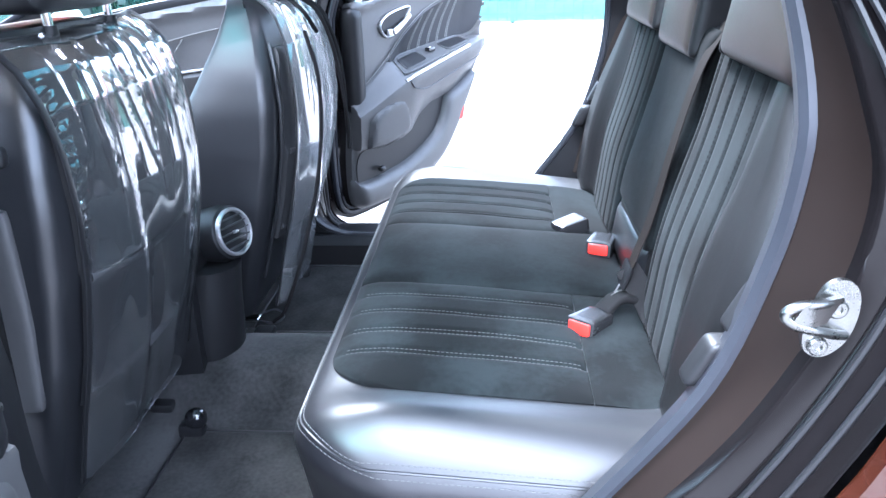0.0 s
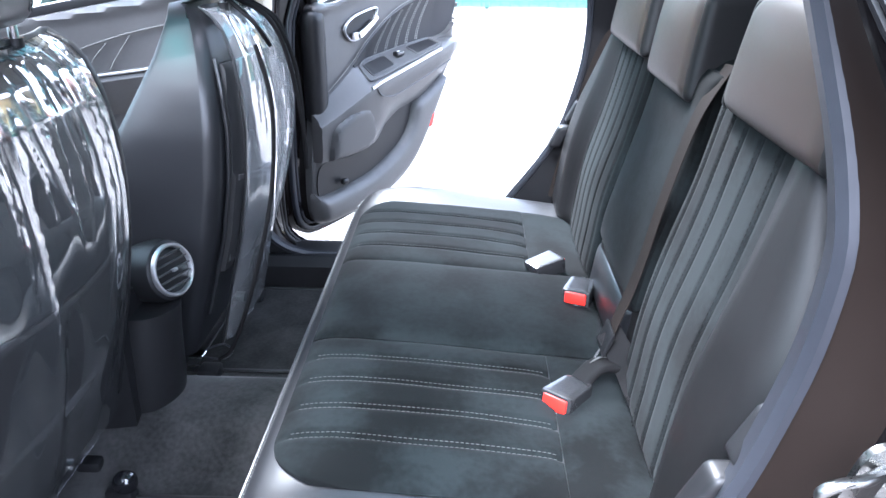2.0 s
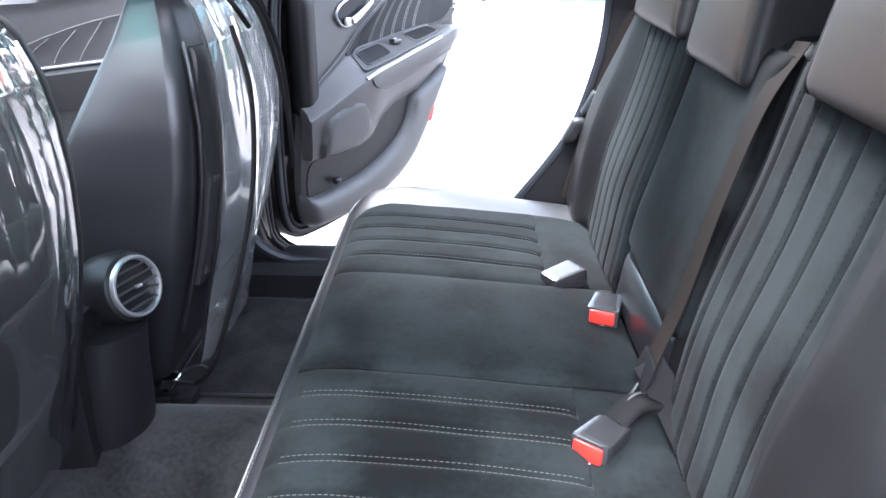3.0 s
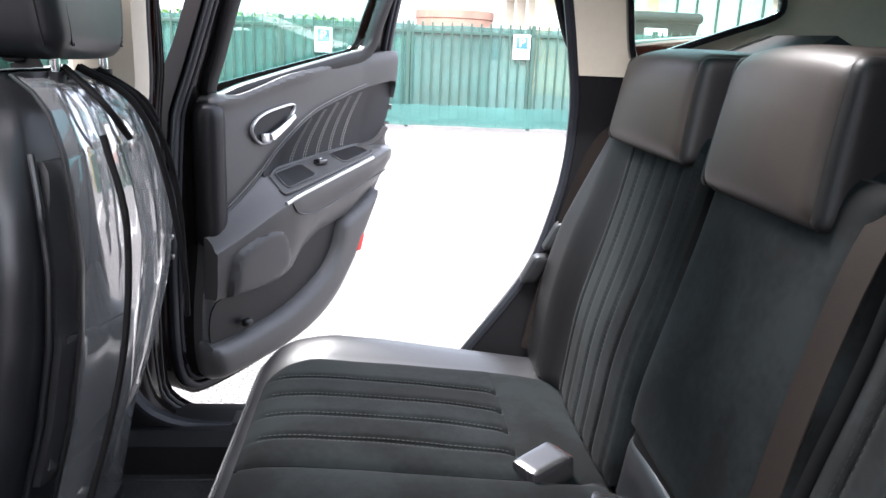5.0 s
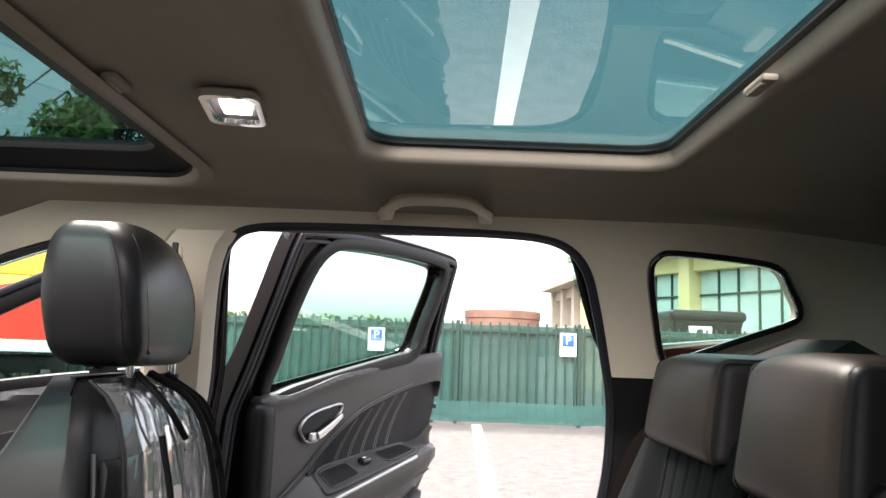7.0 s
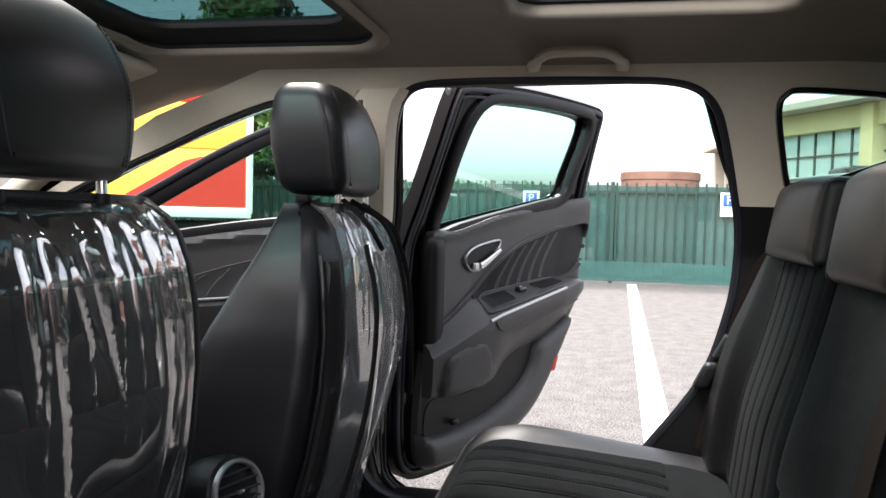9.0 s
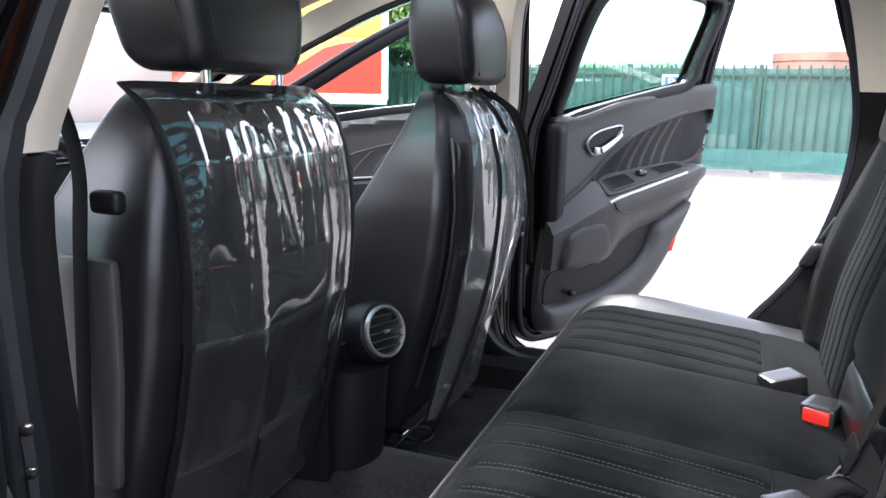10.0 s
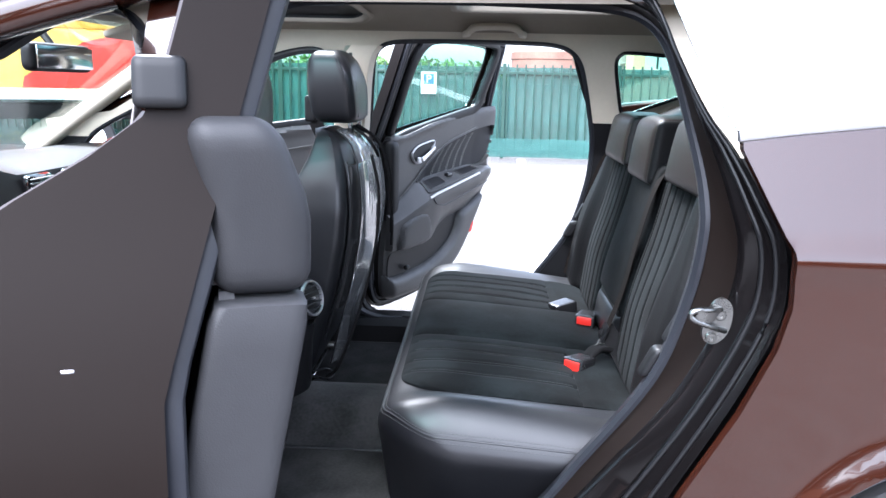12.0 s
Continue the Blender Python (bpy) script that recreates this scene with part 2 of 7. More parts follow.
def clear(name, tint, ior=1.5, rough=0.0, haze=0.0, peak=0.95):
    """Thin clear film or pane: it lets light straight through, and mirrors by its angle; haze: the share that it scatters."""
    m = bpy.data.materials.new(name)
    m.use_nodes = True
    n, l = m.node_tree.nodes, m.node_tree.links
    n.remove(n["Principled BSDF"])
    tr, gl, fr, mx = n.new("ShaderNodeBsdfTransparent"), n.new("ShaderNodeBsdfGlossy"), n.new("ShaderNodeLayerWeight"), n.new("ShaderNodeMixShader")
    tr.inputs[0].default_value = (*tint, 1)
    gl.inputs["Roughness"].default_value = rough
    fr.inputs[0].default_value = 0.5
    power, gain = n.new("ShaderNodeMath"), n.new("ShaderNodeMath")
    power.operation, gain.operation = "POWER", "MULTIPLY_ADD"
    power.inputs[1].default_value = 4.2
    base = ((ior - 1) / (ior + 1)) ** 2
    gain.inputs[1].default_value, gain.inputs[2].default_value = peak - base, base
    l.new(fr.outputs["Facing"], power.inputs[0])
    l.new(power.outputs[0], gain.inputs[0])
    l.new(gain.outputs[0], mx.inputs[0])
    l.new(gl.outputs[0], mx.inputs[2])
    if haze:
        milk, soft = n.new("ShaderNodeBsdfDiffuse"), n.new("ShaderNodeMixShader")
        milk.inputs[0].default_value = (0.80, 0.82, 0.84, 1)
        soft.inputs[0].default_value = haze
        l.new(tr.outputs[0], soft.inputs[1])
        l.new(milk.outputs[0], soft.inputs[2])
        l.new(soft.outputs[0], mx.inputs[1])
    else:
        l.new(tr.outputs[0], mx.inputs[1])
    l.new(mx.outputs[0], n["Material Output"].inputs[0])
    return m


LEATHER = material("black_leather", (0.0095, 0.0098, 0.0112), 0.37, vary=0.10, grain=0.2, grain_scale=900, cells=True, spec=0.55)
SEAT_LEATHER = material("black_cushion_leather", (0.0070, 0.0073, 0.0088), 0.42, vary=0.10, grain=0.2, grain_scale=900, cells=True, spec=0.56)
LEATHER_BROWN = material("dark_leather_headrest", (0.027, 0.0205, 0.0175), 0.44, vary=0.15, grain=0.35, grain_scale=900, cells=True, spec=0.3)
LEATHER_DULL = material("black_backrest_leather", (0.0058, 0.0056, 0.0058), 0.5, vary=0.25, grain=0.35, grain_scale=900, cells=True, spec=0.2)
SUEDE = material("black_suede", (0.0027, 0.0034, 0.0036), 0.95, vary=0.45, scale=7, grain=0.4, grain_scale=1500, sheen=0.022, spec=0.10, second=(0.0064, 0.0080, 0.0084), span=0.085, fine_part=0.2)
CARPET = material("dark_carpet", (0.021, 0.0205, 0.0205), 0.97, spec=0.15, fine_part=0.3, vary=0.6, span=0.12, scale=8, grain=1.0, grain_scale=700, sheen=0.1)
MAT = material("dusty_mat", (0.0125, 0.0122, 0.0122), 0.97, spec=0.12, fine_part=0.3, vary=0.35, span=0.14, scale=9, grain=0.7, grain_scale=900, second=(0.021, 0.0205, 0.020))
PLASTIC = material("black_plastic", (0.0078, 0.0078, 0.0085), 0.44, vary=0.15, grain=0.25, grain_scale=1400, spec=0.28)
PLASTIC_GREY = material("charcoal_plastic", (0.034, 0.034, 0.035), 0.5, vary=0.12, grain=0.3, grain_scale=1200)
TRIM_LEATHER = material("charcoal_door_leather", (0.046, 0.045, 0.045), 0.46, vary=0.12, grain=0.35, grain_scale=900, cells=True)
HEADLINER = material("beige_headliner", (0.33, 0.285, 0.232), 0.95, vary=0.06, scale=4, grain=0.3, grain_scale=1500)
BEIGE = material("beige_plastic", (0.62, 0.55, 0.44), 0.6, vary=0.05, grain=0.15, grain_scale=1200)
RUBBER = material("black_rubber", (0.015, 0.016, 0.020), 0.42, vary=0.15, grain=0.1, spec=0.35)
PAINT = material("dark_brown_paint", (0.023, 0.0063, 0.0033), 0.10, metal=0.0, vary=0.05, scale=30, coat=0.6, spec=0.5)
PAINT_INNER = material("dark_inner_paint", (0.0042, 0.0036, 0.0037), 0.13, metal=0.0, vary=0.1, scale=4, fine_part=0.1, spec=0.32)
JAMB_BROWN = material("brown_jamb_paint", (0.0082, 0.0056, 0.0046), 0.45, metal=0.0, vary=0.12, scale=4, fine_part=0.1, spec=0.11)
BUCKLE = material("buckle_plastic", (0.018, 0.018, 0.019), 0.26, vary=0.1, grain=0.1, grain_scale=1400)
BRICK = material("red_brick_wall", (0.30, 0.115, 0.070), 0.9, vary=0.25, scale=1.2, grain=0.5, grain_scale=30)
CHROME = material("chrome", (0.75, 0.75, 0.76), 0.12, metal=1.0, vary=0.04)
SILVER = material("satin_silver", (0.60, 0.60, 0.61), 0.35, metal=0.9, vary=0.05)
SEAT_BACK = material("charcoal_seat_back", (0.013, 0.013, 0.0138), 0.5, vary=0.18, grain=0.35, grain_scale=900, cells=True)
STEEL = material("zinc_steel", (0.26, 0.26, 0.25), 0.28, metal=1.0, vary=0.15, scale=40)
WEBBING = material("belt_webbing", (0.0120, 0.0088, 0.0073), 0.85, spec=0.1, vary=0.2, grain=0.8, grain_scale=900)
WEBBING_DARK = material("black_webbing", (0.0078, 0.0075, 0.0078), 0.85, spec=0.1, vary=0.2, grain=0.8, grain_scale=900)
TRIM_INSERT = material("dark_door_insert", (0.021, 0.021, 0.0225), 0.55, vary=0.12, grain=0.35, grain_scale=900, cells=True, spec=0.3)
THREAD_DOOR = material("pale_grey_thread", (0.20, 0.20, 0.19), 0.8, vary=0.1)
THREAD = material("grey_thread", (0.052, 0.052, 0.050), 0.8, vary=0.1)
THREAD_DARK = material("dark_thread", (0.008, 0.008, 0.0085), 0.9, vary=0.1, spec=0.05)
THREAD_FAINT = material("dull_grey_thread", (0.014, 0.014, 0.014), 0.9, vary=0.1, spec=0.05)
RED = material("red_button", (0.55, 0.02, 0.012), 0.4, vary=0.05)
BLUE = material("blue_connector", (0.05, 0.16, 0.42), 0.45, vary=0.1)
WHITE = material("white_plastic", (0.78, 0.78, 0.76), 0.5, vary=0.04)
FILM = clear("clear_vinyl", (0.93, 0.94, 0.94), 2.6, 0.035, 0.010)
# same film for the far cover, its bright reflections put in as milky haze
FILM_PAINTED_SHEEN = clear("vinyl_with_painted_sheen", (0.90, 0.91, 0.91), 2.6, 0.06, 0.06)
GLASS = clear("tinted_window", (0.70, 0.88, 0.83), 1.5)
GLASS_DARK = clear("dark_roof_glass", (0.25, 0.41, 0.41), 1.6)
GLASS_FRONT = clear("dark_front_roof_glass", (0.27, 0.40, 0.39), 1.2, peak=0.4)
GLASS_CLEAR = clear("windscreen_glass", (0.85, 0.92, 0.90), 1.5)
GLASS_MIRROR = clear("dark_mirroring_glass", (0.14, 0.20, 0.20), 3.2)
BLACK_GLASS = material("black_gloss", (0.006, 0.006, 0.007), 0.06, vary=0.05, coat=0.5)
ASPHALT = material("asphalt", (0.092, 0.086, 0.081), 0.95, vary=0.5, fine_part=0.82, span=0.07, scale=7.0, second=(0.128, 0.120, 0.114), grain=1.0, grain_scale=120)
ROADPAINT = material("white_road_paint", (0.68, 0.68, 0.66), 0.8, vary=0.12, scale=10, grain=0.4, grain_scale=150)

# ---- the car's shell ----
def side_y(z):
    """Half width of the body at the door seals."""
    return 0.735 if z < 1.0 else 0.735 - 0.30 * (z - 1.0) - 0.12 * (z - 1.0) ** 2


REAR_OPENING = smooth_line([(-0.46, 0.56), (-0.435, 0.75), (-0.398, 0.92), (-0.366, 1.05), (-0.352, 1.18), (-0.338, 1.28), (-0.314, 1.34), (-0.27, 1.366), (-0.18, 1.373),
                            (0.0, 1.374), (0.16, 1.372), (0.255, 1.367), (0.312, 1.350), (0.350, 1.312), (0.373, 1.25), (0.398, 1.153), (0.417, 1.06),
                            (0.420, 0.97), (0.403, 0.86), (0.353, 0.712), (0.240, 0.55), (0.165, 0.455), (0.10, 0.395), (0.02, 0.368), (-0.1, 0.362), (-0.25, 0.362),
                            (-0.35, 0.368), (-0.42, 0.40), (-0.455, 0.46)], 5, True)
FRONT_OPENING = smooth_line([(-0.50, 0.56), (-0.49, 0.8), (-0.47, 1.0), (-0.462, 1.2), (-0.475, 1.30), (-0.53, 1.345), (-0.63, 1.338), (-0.79, 1.290), (-0.95, 1.228), (-1.12, 1.165), (-1.25, 1.112), (-1.40, 1.03),
                             (-1.47, 0.93), (-1.48, 0.75), (-1.45, 0.5), (-1.36, 0.39), (-1.2, 0.365), (-0.75, 0.362), (-0.58, 0.38), (-0.51, 0.45)], 5, True)
QUARTER = smooth_line([(x - 0.028, z - 0.012) for x, z in [(0.532, 1.160), (0.512, 1.23), (0.494, 1.318), (0.505, 1.348), (0.54, 1.356), (0.68, 1.346), (0.735, 1.333), (0.76, 1.30), (0.782, 1.262), (0.772, 1.238), (0.70, 1.210), (0.60, 1.172), (0.555, 1.155)]], 4, True)


DOOR_CUT = smooth_line([(-0.415, 0.46), (-0.41, 0.70), (-0.39, 0.95), (-0.362, 1.10), (-0.34, 1.26), (-0.322, 1.37), (-0.29, 1.405), (-0.17, 1.415), (0.0, 1.418), (0.2, 1.414), (0.29, 1.400), (0.325, 1.355), (0.353, 1.28), (0.392, 1.19),
                         (0.428, 1.135), (0.468, 1.055), (0.50, 0.985), (0.508, 0.90), (0.49, 0.83), (0.44, 0.72), (0.37, 0.59), (0.31, 0.49), (0.24, 0.41), (0.1, 0.345), (-0.1, 0.325), (-0.3, 0.335), (-0.40, 0.38)], 4, True)


def on_side(poly, s, front=False):
    """The openings as they sit on one side: the near centre pillar stands a little further forward."""
    if s > 0:
        return poly if front else np.array([(x - 0.016 * max(0.0, min(1.0, (-0.20 - x) / 0.08)) * max(0.0, min(1.0, (z - 0.85) / 0.15)), z) for x, z in poly])
    out = []
    for x, z in poly:
        if front:
            x -= 0.11 * max(0.0, min(1.0, (x + 0.85) / 0.22))
        elif x < -0.10:
            x -= np.interp(z, (0.4, 0.7, 0.92, 1.05, 1.18, 1.28, 1.36), (0.0, 0.035, 0.095, 0.12, 0.105, 0.085, 0.045)) * min(1.0, (-0.10 - x) / 0.15)
        out.append((x, z))
    return np.array(out)


def ring3(poly, s, inset):
    return [(p[0], s * (side_y(p[1]) + inset), p[1]) for p in poly]


car = thing("car_body", (0, 0, 0.2), "dark brown estate car body with open doors", "car")


def body_side(s):
    """One side of the body: trim round the openings, seals, jamb and outer skin."""
    up = 1.02
    RO, FO, DC = on_side(REAR_OPENING, s), on_side(FRONT_OPENING, s, True), on_side(DOOR_CUT, s)
    # inner trim, beige above the belt line and black below
    head = [(-1.55, up), (-1.55, 1.08), (-1.3, 1.115), (-0.95, 1.30), (-0.6, 1.42), (-0.3, 1.435), (0.3, 1.435), (0.8, 1.42), (1.05, 1.39), (1.12, 1.2), (1.12, 1.11), (0.45, 1.11), (0.40, 1.11), (0.36, up)]
    inb = lambda x: 0.034 * max(0.0, min(1.0, (x - 0.02) / 0.2)) if s < 0 else 0.0
    surf = lambda a, b: (a, s * (side_y(b) - 0.03 - inb(a)), b)
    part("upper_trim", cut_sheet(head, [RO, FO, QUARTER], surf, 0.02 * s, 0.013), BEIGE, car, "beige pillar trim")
    low = [(-1.6, 0.24), (-1.6, up), (0.36, up), (0.40, 1.11), (0.62, 1.11), (0.64, 0.9), (0.62, 0.24)]
    part("lower_trim", cut_sheet(low, [RO, FO], lambda a, b: (a, s * (side_y(b) - 0.028 - inb(a)), b), 0.018 * s, 0.013), PLASTIC, car, "black lower pillar trim")
    cargo = [(0.62, 0.3), (0.62, 1.11), (1.12, 1.11), (1.12, 0.3)]
    part("cargo_trim", cut_sheet(cargo, [], lambda a, b: (a, s * (side_y(b) - 0.02), b), 0.015 * s, 0.05), PLASTIC, car)
    # door seals
    seal = [(p[0], s * (side_y(p[1]) - 0.012 - inb(p[0])), p[1]) for p in RO]
    sec = [(-0.013, -0.006), (0.010, -0.010), (0.020, -0.004), (0.020, 0.004), (0.010, 0.010), (-0.013, 0.006)]
    part("door_seal", sweep(seal, sec, True, up=lambda p: radial(p, RO)), RUBBER, car, "black rubber door seal")
    sealf = ring3(FO, s, -0.012)
    part("door_seal", sweep(sealf, sec, True, up=lambda p: radial(p, FO)), RUBBER, car, "black rubber door seal")
    # jamb and quarter panel
    c = (0.0, 0.86)
    inner, outer = polar(RO, c), polar(DC, c)

    def ring(k, dy):
        out = []
        for p, q in zip(inner, outer):
            half = 0.5 * np.interp(p[1], (0.42, 0.60, 0.82, 0.95, 1.12, 1.25), (0.10, 0.25, 0.80, 0.95, 0.80, 0.45)) if p[0] > 0 else 0.5
            r = p + (q - p) * (k * half / 0.5 if k < 0.5 else half + (k - 0.5) / 0.5 * (1 - half))
            hi = max(0.0, min(1.0, (r[1] - 1.08) / 0.22))
            out.append((r[0], s * (side_y(r[1]) + dy * (1 - 0.55 * hi) - 1.15 * inb(r[0]) * max(0.0, 1 - max(0.0, k) / 0.5)), r[1]))
        return out
    prof = ((-0.05, 0.0), (0.02, 0.004), (0.30, 0.010), (0.42, 0.016), (0.50, 0.026), (0.52, 0.034), (0.54, 0.040), (0.57, 0.042), (0.78, 0.050), (0.80, 0.054), (0.82, 0.064), (0.84, 0.068), (0.95, 0.078), (0.97, 0.086), (1.0, 0.106), (1.02, 0.112))
    part("jamb_flange", loft([ring(k, dy) for k, dy in prof[:5]], False), JAMB_BROWN, car, "dark brown inner flange of the door jamb")
    part("door_jamb", loft([ring(k, dy) for k, dy in prof[4:]], False), PAINT_INNER, car, "glossy black door jamb")
    for k, dy, r in ((0.81, 0.060, 0.0045), (0.955, 0.083, 0.004)):
        part("jamb_seal", tube(ring(k, dy), r, 8, True), PLASTIC, car, "black rubber weather strip")
    cf = (-0.95, 0.75)
    fin, fout = polar(FO, cf, 90), polar([(x * 1.05 + 0.048, z) for x, z in FO], cf, 90)
    part("door_jamb", loft([[(p[0] + (q[0] - p[0]) * k, s * (side_y(p[1]) + dy), p[1] + (p[1] - 0.85) * 0.05 * k) for p, q in zip(fin, fout)] for k, dy in ((0, 0.0), (0.5, 0.03), (1.0, 0.075))], False), PAINT_INNER, car, "dark painted door jamb")
    part("pillar_skin", cut_sheet([(-0.52, 0.40), (-0.505, 0.9), (-0.475, 1.30), (-0.47, 1.39), (-0.33, 1.40), (-0.345, 1.30), (-0.385, 1.02), (-0.42, 0.7), (-0.44, 0.40)], [], lambda a, b: (a - (0.095 if s < 0 else 0.0), s * (side_y(b) + 0.022), b), 0.006 * s, 0.02), PAINT, car)
    pillar_bulk(s)
    part("roof_rail", sweep(smooth_line([(-1.55, s * 0.77, 1.0), (-1.25, s * 0.745, 1.145), (-0.95, s * 0.70, 1.27), (-0.6, s * 0.655, 1.38), (-0.3, s * 0.635, 1.412), (0.1, s * 0.63, 1.418), (0.45, s * 0.635, 1.412), (0.9, s * 0.64, 1.39), (1.1, s * 0.66, 1.30)], 6), rect(0.08, 0.06, 0.02), up=(0, 0, 1)), PAINT, car, "dark brown roof rail")
    arch = [(0.86 + 0.37 * math.cos(radians(a)), 0.31 + 0.37 * math.sin(radians(a))) for a in range(-20, 201, 10)]
    skin = [(0.32, 0.22), (0.33, 0.44), (0.365, 0.565), (0.45, 0.72), (0.497, 0.83), (0.513, 0.90), (0.508, 0.985), (0.475, 1.05), (0.425, 1.151), (0.70, 1.19), (1.0, 1.20), (1.30, 1.17), (1.42, 1.0), (1.46, 0.7), (1.46, 0.3), (1.2, 0.22)]

    def skin_y(a, b):
        bulge = 0.872 - 0.50 * max(0, b - 0.93) ** 1.5 - 0.12 * max(0, 0.55 - b) ** 1.5 + 0.010 * math.exp(-((b - 0.975) / 0.022) ** 2)
        if b > 1.0:
            bulge = min(bulge, 0.872 - 0.32 * (b - 0.96))
        bulge -= 0.10 * max(0, a - 0.9) ** 2
        flare = 0.018 * math.exp(-((math.hypot(a - 0.86, b - 0.31) - 0.375) / 0.03) ** 2)
        return (a, s * (bulge + flare), b)
    part("quarter_panel", cut_sheet(skin, [arch + [(1.2, 0.1), (0.5, 0.1)]], skin_y, -0.02 * s, 0.016), PAINT, car, "dark brown rear quarter panel")
    well = [[(0.86 + 0.38 * math.cos(radians(a)), s * y, 0.31 + 0.38 * math.sin(radians(a))) for a in range(-20, 201, 10)] for y in (0.86, 0.6)]
    part("wheel_well", loft(well, False, False), RUBBER, car)
    # quarter glass with its black rim
    g = [(0.43, 1.153), (0.375, 1.25), (0.31, 1.402), (0.62, 1.398), (0.90, 1.375), (1.05, 1.33), (1.12, 1.26), (1.13, 1.2), (0.9, 1.205), (0.66, 1.19)]
    # near pane is darker and mirrors more than the far one
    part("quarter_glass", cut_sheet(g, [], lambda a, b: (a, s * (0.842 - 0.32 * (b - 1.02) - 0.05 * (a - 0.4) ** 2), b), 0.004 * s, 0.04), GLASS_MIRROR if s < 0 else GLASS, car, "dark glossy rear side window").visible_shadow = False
    part("window_rim", sweep(ring3(QUARTER, s, -0.045), rect(0.016, 0.012, 0.003), True, up=lambda p: radial(p, QUARTER)), BLACK_GLASS, car, "black window rim")
    belt = smooth_line([skin_y(0.425, 1.156), skin_y(0.55, 1.172), skin_y(0.75, 1.192), skin_y(1.0, 1.203), skin_y(1.2, 1.19)], 6)
    part("window_moulding", sweep(belt, rect(0.012, 0.018, 0.004)), SILVER, car, "bright window moulding")
    # sill
    sec2 = [(-0.075, -0.13), (0.11, -0.13), (0.125, -0.04), (0.10, 0.0), (0.05, 0.012), (-0.05, 0.012), (-0.075, -0.01)]
    rows = []
    for x in (-1.5, -0.5, 0.0, 0.30):
        rows.append([(x, s * (0.735 + q), 0.358 + r) for q, r in sec2])
    part("sill", loft(rows), PLASTIC, car, "black door sill")
    plate = rbox((-0.13, s * 0.74, 0.3725), (0.24, 0.06, 0.006), 0.003)
    part("sill_plate", plate, PLASTIC_GREY, car)


def radial(p, poly):
    c = np.mean(poly, axis=0)
    v = np.array((p[0] - c[0], 0.0, p[2] - c[1]))
    q = np.asarray(poly)
    i = int(np.argmin((q[:, 0] - p[0]) ** 2 + (q[:, 1] - p[2]) ** 2))
    t = q[(i + 1) % len(q)] - q[i - 1]
    nrm = np.array((t[1], 0.0, -t[0]))
    nrm /= np.linalg.norm(nrm) + 1e-12
    return nrm if nrm @ v > 0 else -nrm


def pillar_bulk(s):
    """The thick inner trim of the centre pillar: beige above, black below."""
    back = np.array([p for p in on_side(REAR_OPENING, s) if p[0] < -0.28])
    order = np.argsort(back[:, 1])
    for z0, z1, mt, lab in ((1.02, 1.352, BEIGE, "beige centre pillar trim"), (0.44, 1.016, PLASTIC, "black centre pillar trim")):
        rings = []
        for z in np.linspace(z0, z1, 14):
            xo, sy = np.interp(z, back[order, 1], back[order, 0]), side_y(z)
            deep = np.interp(z, (0.44, 0.8, 1.0, 1.1, 1.30, 1.36), (0.06, 0.085, 0.10, 0.10, 0.072, 0.06))
            sec = [(0.004, 0.012), (0.008, 0.024), (0.006, 0.040), (-0.004, 0.072), (-0.060, deep), (-0.095, deep + 0.002), (-0.108, deep - 0.012), (-0.118, 0.03), (-0.116, 0.012)]
            rings.append([(xo + a, s * (sy - b), z) for a, b in sec])
        part("pillar_trim", loft(rings), mt, car, lab)


for s in (-1, 1):
    body_side(s)

# roof lining, with its two roof windows
SUN_REAR = [(-0.05, -0.335), (0.42, -0.335), (0.42, 0.335), (-0.05, 0.335)]
SUN_FRONT = [(-0.98, -0.45), (-0.345, -0.45), (-0.345, 0.45), (-0.98, 0.45)]


def round_poly(x0, x1, y0, y1, r, n=5):
    c = ((x0 + x1) / 2, (y0 + y1) / 2)
    return [(c[0] + a, c[1] + b) for a, b in rect(x1 - x0, y1 - y0, r, n)]


HOLE_R = round_poly(-0.055, 0.425, -0.345, 0.345, 0.05)
HOLE_F = round_poly(-0.90, -0.345, -0.475, 0.475, 0.06)


def lining(a, b):
    z = 1.460 - 0.95 * max(0, abs(b) - 0.36) ** 1.75
    z -= 0.10 * max(0, a - 0.55) ** 1.5 + 0.55 * max(0, -0.80 - a) ** 1.5
    d = np.linalg.norm(nearest(HOLE_R, np.array((a, b))) - (a, b))
    d = min(d, np.linalg.norm(nearest(HOLE_F, np.array((a, b))) - (a, b)))
    z -= 0.014 * math.exp(-(d / 0.035) ** 2)
    return (a, b, z)


roof_out = [(-1.08, -0.64), (1.15, -0.61), (1.15, 0.61), (-1.08, 0.64)]
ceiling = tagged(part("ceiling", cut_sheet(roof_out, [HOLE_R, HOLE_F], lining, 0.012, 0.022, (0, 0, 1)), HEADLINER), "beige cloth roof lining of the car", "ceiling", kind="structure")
roof_skin = cut_sheet([(-1.05, -0.66), (1.3, -0.64), (1.3, 0.64), (-1.05, 0.66)], [round_poly(-0.12, 0.49, -0.44, 0.44, 0.06), round_poly(-0.97, -0.28, -0.565, 0.565, 0.07)], lambda a, b: (a, b, 1.505 - 0.45 * max(0, abs(b) - 0.3) ** 2 - 0.12 * max(0, a - 0.6) ** 2 - 0.5 * max(0, -0.8 - a) ** 2), 0.004, 0.05, (0, 0, 1))
part("roof_skin", roof_skin, PAINT, car)
